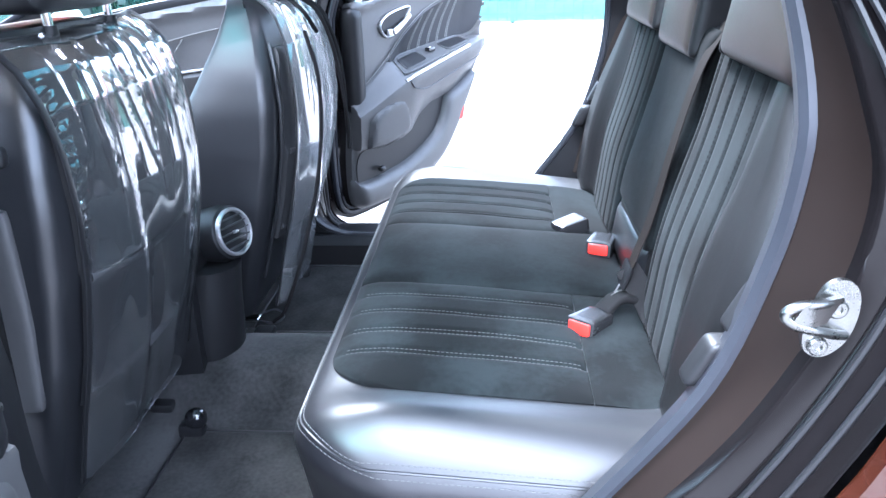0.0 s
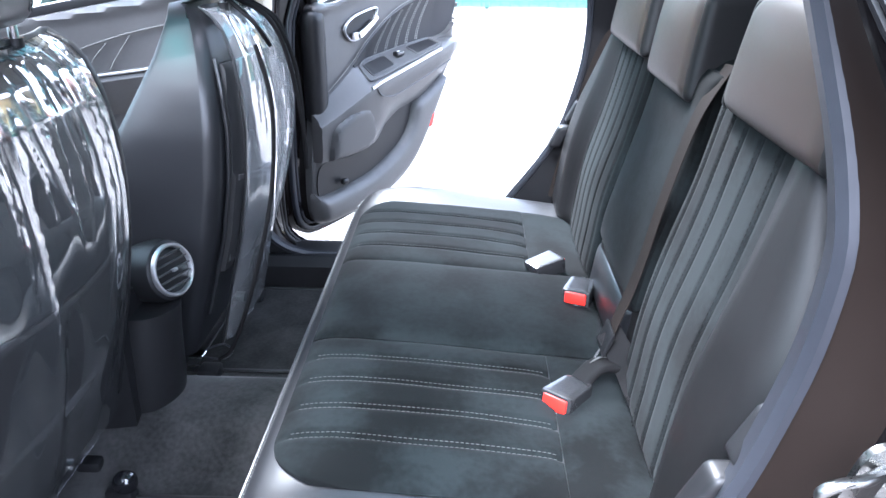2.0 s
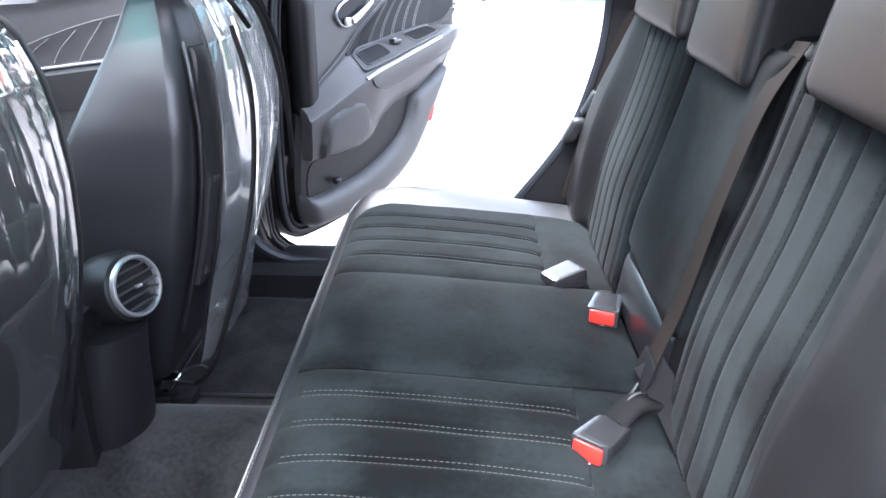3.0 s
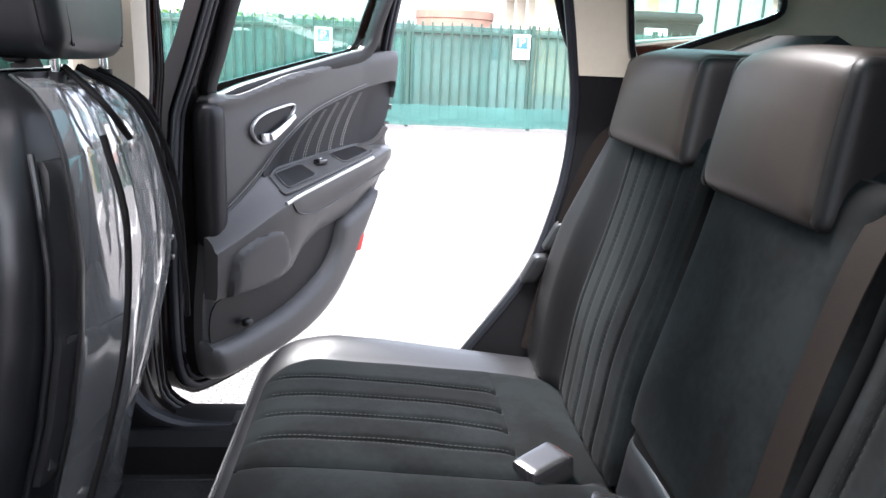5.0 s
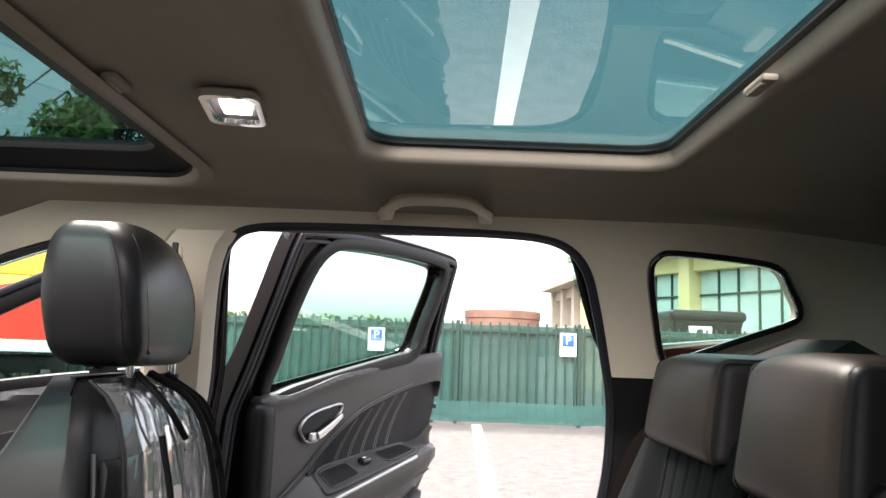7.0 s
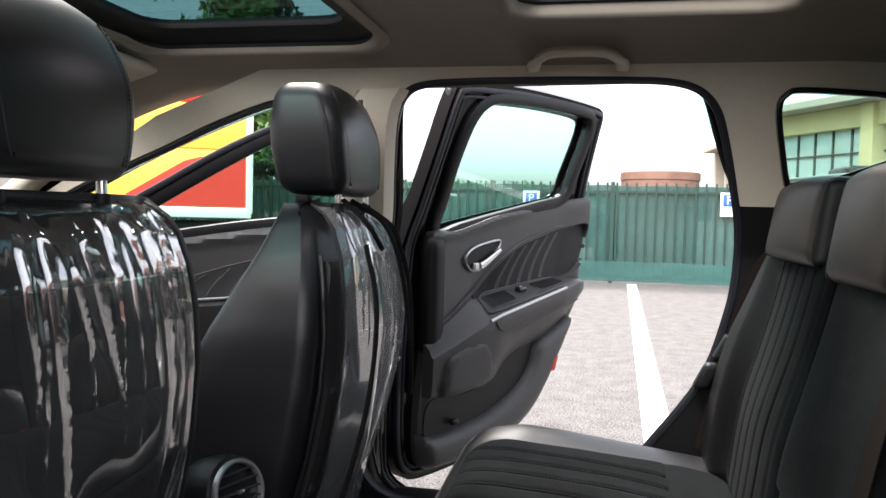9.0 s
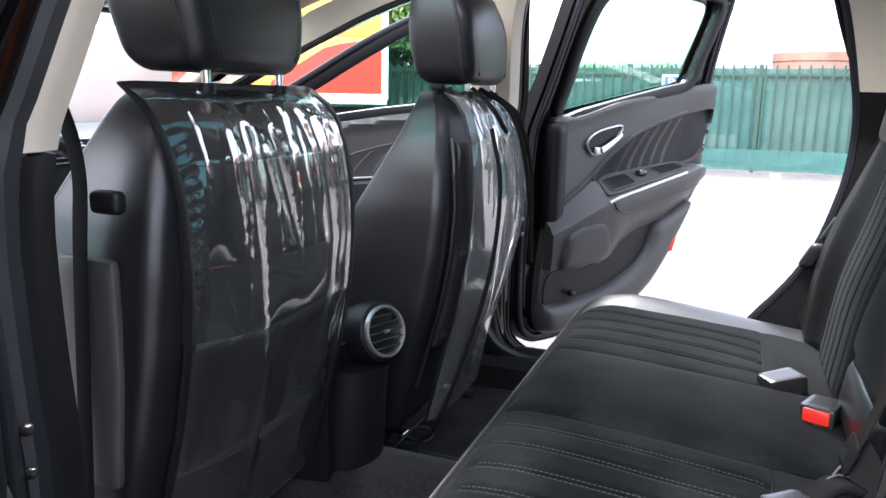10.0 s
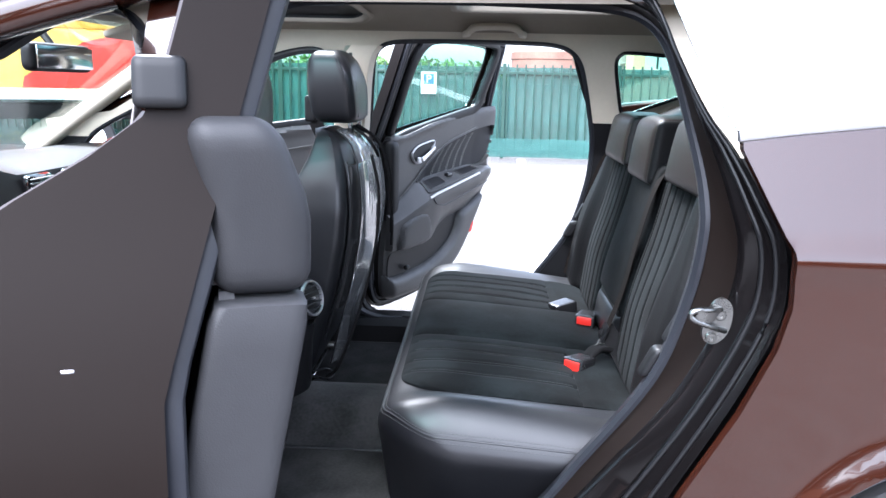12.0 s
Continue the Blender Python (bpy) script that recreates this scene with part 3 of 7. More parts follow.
for name, hole in (("rear", HOLE_R), ("front", HOLE_F)):
    ringz = lambda h, k: [(x, y, h) for x, y in hole] if k == 0 else None
    c = np.mean(hole, axis=0)
    shr = lambda f, h: [(c[0] + (x - c[0]) * f, c[1] + (y - c[1]) * f, h) for x, y in hole]
    def off_ring(d, h):
        return [(x + d * np.sign(x - c[0]) * min(1, abs(x - c[0]) / 0.2), y + d * np.sign(y - c[1]) * min(1, abs(y - c[1]) / 0.2), h) for x, y in hole]
    band = 0.002 if name == "rear" else 0.045
    drop = lambda d, dz: [(x, y, (1.460 - 0.95 * max(0, abs(y) - 0.36) ** 1.75) - 0.014 + dz) for x, y, _ in off_ring(d, 0)]
    part("roof_window_frame", loft([drop(0.024, 0.005), drop(0.018, -0.003), drop(0.006, -0.006), drop(0.0, -0.003), drop(-0.004, 0.004)] + ([off_ring(-0.006, 1.466)] if name == "rear" else []), False), HEADLINER, car, "beige roof window frame")
    part("roof_window_seal", loft(([off_ring(-0.005, 1.4655)] * 2 if name == "rear" else [drop(-0.003, 0.003), drop(-0.005, 0.012)]) + [off_ring(-0.008 - band, 1.462 if name == "front" else 1.467), off_ring(-0.010 - band, 1.469), off_ring(-0.010 - band, 1.480), off_ring(0.09, 1.488), off_ring(0.10, 1.500)], False), PLASTIC, car, "black roof window seal")
    lo, hi = np.min(hole, 0), np.max(hole, 0)
    part("roof_glass", rbox((c[0], c[1], 1.474), (hi[0] - lo[0] - 0.012, hi[1] - lo[1] - 0.012, 0.004), 0.001, 1), GLASS_DARK if name == "rear" else GLASS_FRONT, car, "dark tinted roof glass").visible_shadow = False

# floor and closing panels
def floor_z(a, b):
    tunnel = 0.085 * math.exp(-(b / 0.13) ** 4)
    return (a, b, 0.285 + tunnel + 0.10 * max(0, (-0.95 - a)))


floor = cut_sheet([(-1.6, -0.70), (0.1, -0.70), (0.1, 0.70), (-1.6, 0.70)], [], floor_z, -0.02, 0.025, (0, 0, 1))
tagged(part("floor", floor, CARPET), "dark grey carpet floor of the car, lightly soiled", "floor", kind="structure")
for yc in (-0.42, 0.42):
    mat_rows = [[floor_z(x, yc + v) for v in np.linspace(-0.21, 0.21, 12)] for x in np.linspace(-0.50, -0.16, 12)]
    fm = thing("floor_mat", (-0.33, yc, 0.285), "dark grey carpet floor mat, dusty, on the car floor", "floor mat", "floor mats")
    part("mat_pad", sheet([[(x, y, z + 0.007) for x, y, z in row] for row in mat_rows], 0.006, (0, 0, 1)), MAT, fm)
    rim = [mat_rows[0][j] for j in range(12)] + [mat_rows[i][-1] for i in range(1, 12)] + [mat_rows[-1][j] for j in range(10, -1, -1)] + [mat_rows[i][0] for i in range(10, 0, -1)]
    part("edging", tube([(x, y, z + 0.006) for x, y, z in rim], 0.0042, 6, True), PLASTIC, fm, "black mat edging")
part("rear_bulkhead", rbox((0.66, 0, 0.62), (0.02, 1.38, 0.7), 0.004), CARPET, car)
part("parcel_cover", rbox((0.88, 0, 0.97), (0.42, 1.34, 0.02), 0.006), PLASTIC, car)
part("tailgate", cut_sheet([(-0.68, 0.5), (0.68, 0.5), (0.62, 1.40), (-0.62, 1.40)], [round_poly(-0.55, 0.55, 1.05, 1.36, 0.05)], lambda a, b: (1.18 - 0.25 * max(0, b - 1.0), a, b), 0.03, 0.06, (1, 0, 0)), BEIGE, car)
part("rear_window", cut_sheet(round_poly(-0.57, 0.57, 1.03, 1.38, 0.05), [], lambda a, b: (1.20 - 0.25 * max(0, b - 1.0), a, b), 0.004, 0.1, (1, 0, 0)), GLASS_DARK, car)
part("underbody", rbox((-0.15, 0, 0.235), (3.2, 1.3, 0.05), 0.01), RUBBER, car)
# dashboard, windscreen and pillars in front
dash_rows = []
for y in np.linspace(-0.72, 0.72, 25):
    hood = 0.045 * math.exp(-((y + 0.34) / 0.16) ** 4)
    dash_rows.append([(-1.80, y, 0.95), (-1.45, y, 0.995 + hood * 0.4), (-1.24, y, 1.0 + hood), (-1.17, y, 0.975 + hood), (-1.15, y, 0.89), (-1.19, y, 0.76), (-1.16, y, 0.66), (-1.22, y, 0.55), (-1.5, y, 0.45), (-1.80, y, 0.45)])
dash = thing("dashboard", (-1.4, 0, 0.45), "black dashboard with air vents below the windscreen", "dashboard")
part("dash_body", loft(dash_rows), PLASTIC, dash)
for y in (-0.05, 0.13, -0.62, 0.62):
    vt = part("dash_vent", rbox((-1.163, y, 0.945), (0.03, 0.12, 0.055), 0.012), BLACK_GLASS, dash, "black dash air vent")
    for k in range(4):
        part("slat", rbox((-1.146, y, 0.929 + 0.011 * k), (0.006, 0.105, 0.003), 0.001, 1), SILVER, vt)
part("centre_stack", rbox((-1.17, 0.015, 0.72), (0.06, 0.26, 0.26), 0.02), BLACK_GLASS, dash, "glossy black centre stack")
part("dash_strip", rbox((-1.145, 0.35, 0.83), (0.01, 0.6, 0.03), 0.004), SILVER, dash)
wheel = thing("steering_wheel", (-0.98, -0.34, 0.80), "black leather steering wheel", "steering wheel")
rim = [(-0.98 + 0.075 * math.sin(a), -0.34 + 0.185 * math.cos(a), 0.83 + 0.168 * math.sin(a)) for a in np.linspace(0, 2 * math.pi, 48, endpoint=False)]
part("rim", tube(rim, 0.016, 10, True), LEATHER, wheel)
part("hub", pad((0.03, 0.075, 0.065), 0.03, (8, 10, 10), lambda p: np.array((-1.01 + p[0] + 0.4 * p[2], -0.34 + p[1], 0.83 + p[2]))), PLASTIC, wheel)
for a in (0, 180, 270):
    e = radians(a)
    part("spoke", sweep([(-1.0, -0.34 + 0.06 * math.cos(e), 0.83 + 0.05 * math.sin(e)), (-0.98 + 0.07 * math.sin(e), -0.34 + 0.18 * math.cos(e), 0.83 + 0.16 * math.sin(e))], rect(0.035, 0.014, 0.005), up=(1, 0, 0)), SILVER, wheel)
part("windscreen", cut_sheet([(-0.60, 1.385), (0.60, 1.385), (0.74, 0.97), (-0.74, 0.97)], [], lambda a, b: (-1.06 - 1.72 * (1.385 - b) - 0.12 * (a / 0.7) ** 2 * -1, a, b), 0.004, 0.08, (1, 0, 0)), GLASS_CLEAR, car, "clear windscreen").visible_shadow = False
for s in (-1, 1):
    part("windscreen_pillar", sweep(smooth_line([(-0.98, s * 0.60, 1.385), (-1.15, s * 0.63, 1.27), (-1.4, s * 0.675, 1.11), (-1.62, s * 0.70, 0.96)], 6), rect(0.07, 0.05, 0.02), up=(0, 0, 1)), BEIGE, car, "beige windscreen pillar trim")
    part("exterior_pillar", sweep(smooth_line([(-0.98, s * 0.645, 1.395), (-1.15, s * 0.685, 1.28), (-1.4, s * 0.73, 1.12), (-1.64, s * 0.76, 0.96)], 6), rect(0.06, 0.05, 0.02), up=(0, 0, 1)), PAINT, car)
    vis = thing("sun_visor", (-0.97, s * 0.33, 1.37), "beige folding sun visor under the roof lining", "sun visor", "sun visors")
    part("visor_pad", pad((0.085, 0.18, 0.012), 0.011, (10, 16, 5), lambda p: np.array((-0.985 + p[0], s * 0.36 + p[1], 1.375 + p[2] + 0.30 * p[0]))), BEIGE, vis)
mirror = thing("rear_view_mirror", (-1.08, -0.04, 1.28), "dark rear-view mirror on the windscreen", "mirror")
part("mirror_case", pad((0.02, 0.125, 0.036), 0.018, (8, 18, 8), lambda p: np.array((-1.08 + p[0] + 0.1 * p[1], -0.04 + p[1], 1.275 + p[2]))), PLASTIC, mirror)
part("mirror_glass", bend(rbox((0, 0, 0), (0.003, 0.225, 0.055), 0.001), lambda v: (-1.0585 + v.x + 0.1 * v.y, -0.04 + v.y, 1.275 + v.z)), CHROME, mirror, "mirror glass")
part("mirror_stem", tube([(-1.09, -0.04, 1.30), (-1.13, -0.03, 1.35)], 0.010, 8), PLASTIC, mirror)
part("nose", pad((0.40, 0.80, 0.24), 0.14, (8, 12, 6), lambda p: np.array((p[0] - 2.05, p[1] * (1 - 0.12 * max(0, -p[0] / 0.4)), p[2] + 0.62 + 0.12 * p[0]))), PAINT, car, "dark brown bonnet")

# dark load cover rolled up behind the rear seats
cover = thing("luggage_cover", (0.66, 0.45, 1.0), "black folded luggage cover behind the rear headrests", "luggage cover")
for side in (-1, 1):
    rows = [[(0.60, side * 0.30, 0.99), (0.60, side * 0.60, 0.99), (0.585, side * 0.62, 1.13), (0.585, side * 0.30, 1.13)], [(0.74, side * 0.30, 0.99), (0.74, side * 0.60, 0.99), (0.74, side * 0.62, 1.195), (0.74, side * 0.40, 1.19)], [(0.86, side * 0.30, 0.99), (0.86, side * 0.60, 0.99), (0.84, side * 0.62, 1.15), (0.84, side * 0.40, 1.14)]]
    part("cover_end", loft(rows), PLASTIC, cover)
part("cover_cloth", rbox((0.72, 0, 1.06), (0.20, 1.1, 0.03), 0.01), CARPET, cover)

# the car's tail and front wheels, beyond the doors
part("tail_panel", rbox((1.42, 0, 0.72), (0.06, 1.56, 0.72), 0.025), PAINT, car, "dark brown tail panel")
part("rear_bumper", rbox((1.47, 0, 0.42), (0.12, 1.60, 0.24), 0.04), PAINT, car, "dark brown rear bumper")
for s in (-1, 1):
    cw = lambda r, yy: [(-1.98 + r * math.cos(2 * math.pi * k / 40), s * yy, 0.315 + r * math.sin(2 * math.pi * k / 40)) for k in range(40)]
    wf = part("wheel", loft([cw(0.22, 0.80), cw(0.29, 0.812), cw(0.318, 0.795), cw(0.322, 0.70), cw(0.30, 0.62)]), RUBBER, car, "black tyre")
    part("rim", loft([cw(0.22, 0.802), cw(0.20, 0.79), cw(0.18, 0.74), cw(0.05, 0.76), cw(0.03, 0.78)]), SILVER, wf, "silver wheel rim")

# ---- rear bench ----
def top_z(x, y):
    """Height of the bench cushion."""
    z = 0.598 - 0.075 * max(0.0, x + 0.05) - 0.9 * max(0.0, -0.085 - x) ** 2 * 4
    return z


bench = thing("rear_bench_seat", (0.1, 0, 0.29), "black leather rear bench with suede centre panels", "car seat")


def cushion_shape(p):
    x, y, z = p
    zt = (z + 0.13) / 0.26
    xx = x + 0.112
    e = abs(y) - 0.53
    if e > 0:
        back = (0.175 - math.sqrt(max(0.0, 0.175 ** 2 - min(e, 0.175) ** 2))) * 1.08
        xx += back * (0.29 - x) / 0.58
    xx += 0.035 * (1 - zt) * (1 if x < 0 else 0) * (-x / 0.28)
    roll = 0.045 * max(0.0, (abs(y) - 0.60) / 0.10) ** 1.5
    zz = 0.325 + zt * (top_z(xx, y) - 0.003 - roll - 0.325)
    if zt > 0.5 and abs(y) > 0.52:
        swelling = max(0.0, 1 - ((abs(y) - 0.605) / 0.085) ** 2) * (1 - 0.75 * max(0.0, min(1.0, (xx - 0.05) / 0.30)))
        zz += 0.020 * swelling * (zt - 0.5) * 2 * max(0.0, min(1.0, (xx + 0.15) / 0.12))
    if y < -0.55:
        yy = -0.55 + (y + 0.55) * 0.79 + 0.09 * max(0.0, 0.85 - zt) * min(1.0, (-0.55 - y) / 0.10)
    else:
        yy = y * (1 + 0.01 * (1 - zt))
    return np.array((xx, yy, zz))


part("cushion", pad((0.29, 0.70, 0.13), 0.042, (30, 56, 14), cushion_shape), SEAT_LEATHER, bench, "black leather seat cushion")


def groove(v, w=0.0045):
    return math.exp(-(v / w) ** 2)


def seat_panel(y0, y1, x0, x1, flutes, corner, name, lift=0.0075):
    """A suede panel in the cushion. corner: which outer front corner is rounded (-1, 1 or 0)."""
    n, m = 36, 64
    P = np.zeros((n, m, 3))

    def front(y):
        e = min(y - y0 if corner < 0 else 9, y1 - y if corner > 0 else 9)
        return x0 + 0.105 - math.sqrt(max(0, 0.105 ** 2 - (0.105 - e) ** 2)) if corner and e < 0.105 else x0

    def height(x, y):
        xf, v = front(y), (y - y0) / (y1 - y0)
        u = max(0.0, min(1.0, (x - xf) / (x1 - xf)))
        edge = min(x - xf, x1 - x + 0.004, y - y0, y1 - y)
        z = top_z(x, y) + lift * (1 - math.exp(-max(0, edge) / 0.010)) + 0.0005
        z += 0.007 * math.sin(math.pi * v) * math.sin(math.pi * u)
        for fy in flutes:
            z -= 0.0070 * groove(y - fy, 0.006) * min(1, max(0, (x - xf) / 0.03))
        return z + 0.0022 * noise.noise(Vector((x * 9, y * 9, 3.1)))
    for i in range(n):
        for j in range(m):
            y = y0 + (y1 - y0) * j / (m - 1)
            xf = front(y)
            x = xf + (x1 - xf) * (i / (n - 1)) ** 1.15
            P[i, j] = (x, y, height(x, y))
    return part(name, sheet(P, 0.012, (0, 0, 1)), SUEDE, bench, "black suede seat panel"), height


def cushion_flutes(sgn):
    return [sgn * (0.161 + 0.0678 * k) for k in range(1, 5)]


for sgn in (-1, 1):
    y0, y1 = sorted((sgn * 0.163, sgn * 0.525))
    pan, height = seat_panel(y0, y1, -0.135, 0.2565, cushion_flutes(sgn), sgn, "cushion_panel")
    for fy in cushion_flutes(sgn):
        e = 0.525 - abs(fy)
        xs = -0.125 + (0.105 - math.sqrt(max(0, 0.105 ** 2 - (0.105 - e) ** 2)) if e < 0.105 else 0)
        for off in (-0.0055, 0.0055):
            line = [(x, fy + off, height(x, fy + off) + 0.0004) for x in np.linspace(xs + 0.012, 0.25, 30)]
            part("stitching", stitches(line, 0.0045, 0.0025, 0.00035, 0.00035), THREAD, pan, "light grey stitching")
    n = 24
    P = np.zeros((10, n, 3))
    for i in range(10):
        for j in range(n):
            u, v = i / 9, j / (n - 1)
            x, y = 0.258 + 0.125 * u, y0 + (y1 - y0) * v
            e = min(x - 0.258, y - y0, y1 - y)
            P[i, j] = (x, y, top_z(x, y) + 0.0005 + 0.008 * (1 - math.exp(-max(0, e) / 0.012)) - 0.012 * u * u)
    part("cushion_rear_panel", sheet(P, 0.012, (0, 0, 1)), SUEDE, bench)
seat_panel(-0.159, 0.159, -0.135, 0.37, [], 0, "cushion_panel", 0.011)

# double seam round the cushion's edge
def edge_rail(lift):
    """A line round the cushion's rounded upper edge, lift degrees up the round."""
    r, zl = 0.0422 * math.cos(radians(lift)), 0.088 + 0.0422 * math.sin(radians(lift))
    flat = [(x, -0.658 - r) for x in np.linspace(0.16, -0.248, 30)]
    flat += [(-0.248 - r * math.sin(a), -0.658 - r * math.cos(a)) for a in np.linspace(0.1, 1.47, 8)]
    flat += [(-0.248 - r, y) for y in np.linspace(-0.658, 0.658, 110)]
    flat += [(-0.248 - r * math.cos(a), 0.658 + r * math.sin(a)) for a in np.linspace(0.1, 1.47, 8)]
    flat += [(x, 0.658 + r) for x in np.linspace(-0.248, 0.16, 30)]
    return [tuple(cushion_shape((x, y, zl))) for x, y in flat]


def rail_up(p):
    n = np.array((min(0.0, p[0] + 0.03) * 6, p[1] * (abs(p[1]) > 0.5), 0.6))
    return tuple(n / np.linalg.norm(n))


for lift in (62, 44):
    part("edge_stitching", stitches(edge_rail(lift), 0.005, 0.003, 0.0007, 0.0007, up=rail_up), THREAD, bench, "light grey edge stitching")
part("edge_piping", tube(edge_rail(53), 0.0022, 6), LEATHER, bench)


def back_x(z, y=0.0):
    """Front face of the backrest."""
    x = 0.372 + 0.205 * (z - 0.56)
    return x - 0.012 * math.exp(-((z - 0.74) / 0.12) ** 2)


def backrest(y0, y1, name):
    cy, hy = (y0 + y1) / 2, (y1 - y0) / 2

    def shape(p):
        z = 0.545 + (p[2] + 0.235) / 0.47 * 0.515
        taper = 1.0
        yy = cy + p[1] * taper
        if abs(yy) > 0.5 and z > 0.80:
            yy -= math.copysign(0.10 * ((z - 0.80) / 0.22) ** 1.6 * (abs(yy) - 0.5) / 0.17, yy)
        dish = 0.0
        if abs(yy) > 0.47:
            dish = -0.030 * min(1, (abs(yy) - 0.47) / 0.06) * (1 - 0.5 * max(0, (z - 0.85) / 0.17))
        return np.array((back_x(z) + (p[0] + 0.065) + (dish if p[0] < 0 else 0), yy, z))
    return part(name, pad((0.065, hy, 0.235), 0.042, (10, 30, 30), shape), LEATHER_DULL, bench, "black leather backrest")


def back_panel(y0, y1, z0, z1, flutes, name, lift=0.008, mat=SUEDE):
    n, m = 44, 56
    P = np.zeros((n, m, 3))
    for i in range(n):
        for j in range(m):
            z, y = z0 + (z1 - z0) * i / (n - 1), y0 + (y1 - y0) * j / (m - 1)
            e = min(z - z0, z1 - z, y - y0, y1 - y)
            x = back_x(z) + 0.005 - lift * (1 - math.exp(-max(0, e) / 0.010))
            x -= 0.005 * math.sin(math.pi * j / (m - 1))
            for fy in flutes:
                x += 0.0042 * groove(y - fy, 0.0032)
            x += 0.0016 * noise.noise(Vector((z * 9, y * 9, 7.7)))
            P[i, j] = (x, y, z)
    return part(name, sheet(P, -0.012, (1, 0, 0)), mat, bench, "black suede backrest panel")


SECTIONS = ((-0.665, -0.195, -0.535, -0.215, (-0.250, -0.298, -0.348, -0.402, -0.458)), (0.155, 0.665, 0.165, 0.478, (0.190, 0.239, 0.288, 0.338, 0.390, 0.443)))
for y0, y1, p0, p1, fl in SECTIONS:
    backrest(y0, y1, "backrest")
    pan = back_panel(p0, p1, 0.565, 1.045, fl, "backrest_panel")
    for fy in fl:
        for off in (-0.0045, 0.0045):
            line = [(back_x(z) - 0.0035 - 0.005 * math.sin(math.pi * (fy - p0) / (p1 - p0)), fy + off, z) for z in np.linspace(0.575, 1.03, 34)]
            part("stitching", stitches(line, 0.0045, 0.003, 0.00035, 0.0004, up=(-1, 0, 0)), THREAD_FAINT, pan)
backrest(-0.190, 0.150, "backrest")
back_panel(-0.182, 0.142, 0.672, 1.045, [], "backrest_panel", 0.011)
back_panel(-0.170, 0.130, 0.575, 0.664, [], "armrest_flap", 0.013, LEATHER)


def rear_headrest(yc, hw, z0, z1, lean):
    hz = (z1 - z0) / 2

    def sh(p):
        z = (z0 + z1) / 2 + p[2]
        t = p[2] / hz
        x = 0.505 + p[0] + lean * t
        if p[0] < 0:
            x -= 0.010 * (1 - t * t) * (1 - (p[1] / hw) ** 2)
        return np.array((x, yc + p[1] * (1 - 0.05 * t), z + 0.01 * (1 - (p[1] / hw) ** 2) * (1 if t > 0 else 0)))
    ob = part("headrest", pad((0.056, hw, hz), 0.026, (14, 26, 16), sh), LEATHER_BROWN, bench, "dark leather headrest with ribbed sides")
    for e in (-1, 1):
        gus = pad((0.054, 0.0135, hz - 0.003), 0.013, (14, 8, 16), lambda p: sh(np.array((p[0] + 0.0015, e * (hw - 0.009) + p[1], p[2]))))
        part("headrest_side", gus, LEATHER_DULL, ob, "black leather headrest side")
        for k in range(3):
            y = yc + e * (hw - 0.020 + 0.009 * k)
            line = []
            inset = 0.004 + 0.0045 * k * k
            for z in np.linspace(z0 + 0.03, z1 - 0.03, 14):
                t = (z - (z0 + z1) / 2) / hz
                line.append((0.505 - 0.056 + inset - 0.004 * (1 - t * t) + lean * t + 0.001, yc + (y - yc) * (1 - 0.05 * t), z))
            part("headrest_seam", tube(line, 0.0018, 6), LEATHER, ob)
    return ob


rear_headrest(0.382, 0.165, 1.005, 1.150, 0.012)
rear_headrest(0.016, 0.128, 0.99, 1.152, 0.012)
rear_headrest(-0.435, 0.150, 1.02, 1.165, 0.012)

# ---- rear belts ----
def strap_up(p):
    return (-0.95, 0.0, 0.3)


def buckle(c, yaw, pitch, label):
    """A belt buckle on its stalk: black case, red push button in its end."""
    m = pose(*c, 0, pitch, yaw)
    ob = thing("belt_buckle", c, label, "seat belt buckle", "belt buckles")
    f = lambda v: m @ v
    part("case", bend(pad((0.036, 0.027, 0.019), 0.005, (10, 8, 6), lambda p: np.array((p[0], p[1] * (1 - 0.10 * (p[0] + 0.038) / 0.076), p[2]))), f), BUCKLE, ob, "glossy dark grey buckle case")
    b = part("push_button", bend(rbox((-0.0365, 0, 0.003), (0.006, 0.041, 0.023), 0.003), f), RED, ob, "red push button")
    part("slot", bend(rbox((-0.0385, 0, -0.0105), (0.004, 0.030, 0.005), 0.001, 1), f), BLACK_GLASS, b)
    part("stalk", bend(sweep([(0.034, 0, -0.004), (0.07, 0, -0.010), (0.115, 0.004, -0.030)], rect(0.034, 0.008, 0.003), up=(0, 0, 1)), f), WEBBING, ob)
    return ob


buckle((0.278, -0.290, 0.580), 52, 6, "black seat belt buckle with red button lying on the bench")
buckle((0.340, 0.048, 0.590), 70, 2, "black seat belt buckle with red button by the armrest")
buckle((0.286, 0.182, 0.582), 212, 8, "grey seat belt buckle turned away on the bench")

stay = thing("buckle_sleeve", (0.33, -0.255, 0.58), "black fabric buckle sleeve between cushion and backrest", "seat belt", "seat belts")
part("sleeve", sweep(smooth_line([(0.300, -0.262, 0.590), (0.325, -0.245, 0.606), (0.350, -0.232, 0.602), (0.378, -0.222, 0.588)], 6), rect(0.038, 0.014, 0.006), up=(-0.2, 0, 1)), WEBBING_DARK, stay)
part("sleeve_stitch", sweep(smooth_line([(0.304, -0.250, 0.600), (0.328, -0.234, 0.615), (0.350, -0.222, 0.611)], 5), rect(0.003, 0.003, 0.001, 1), up=(0, 0, 1)), THREAD, stay)
belt = thing("shoulder_belt", (0.42, -0.2, 0.7), "dark brown seat belt webbing hanging across the backrest", "seat belt", "seat belts")
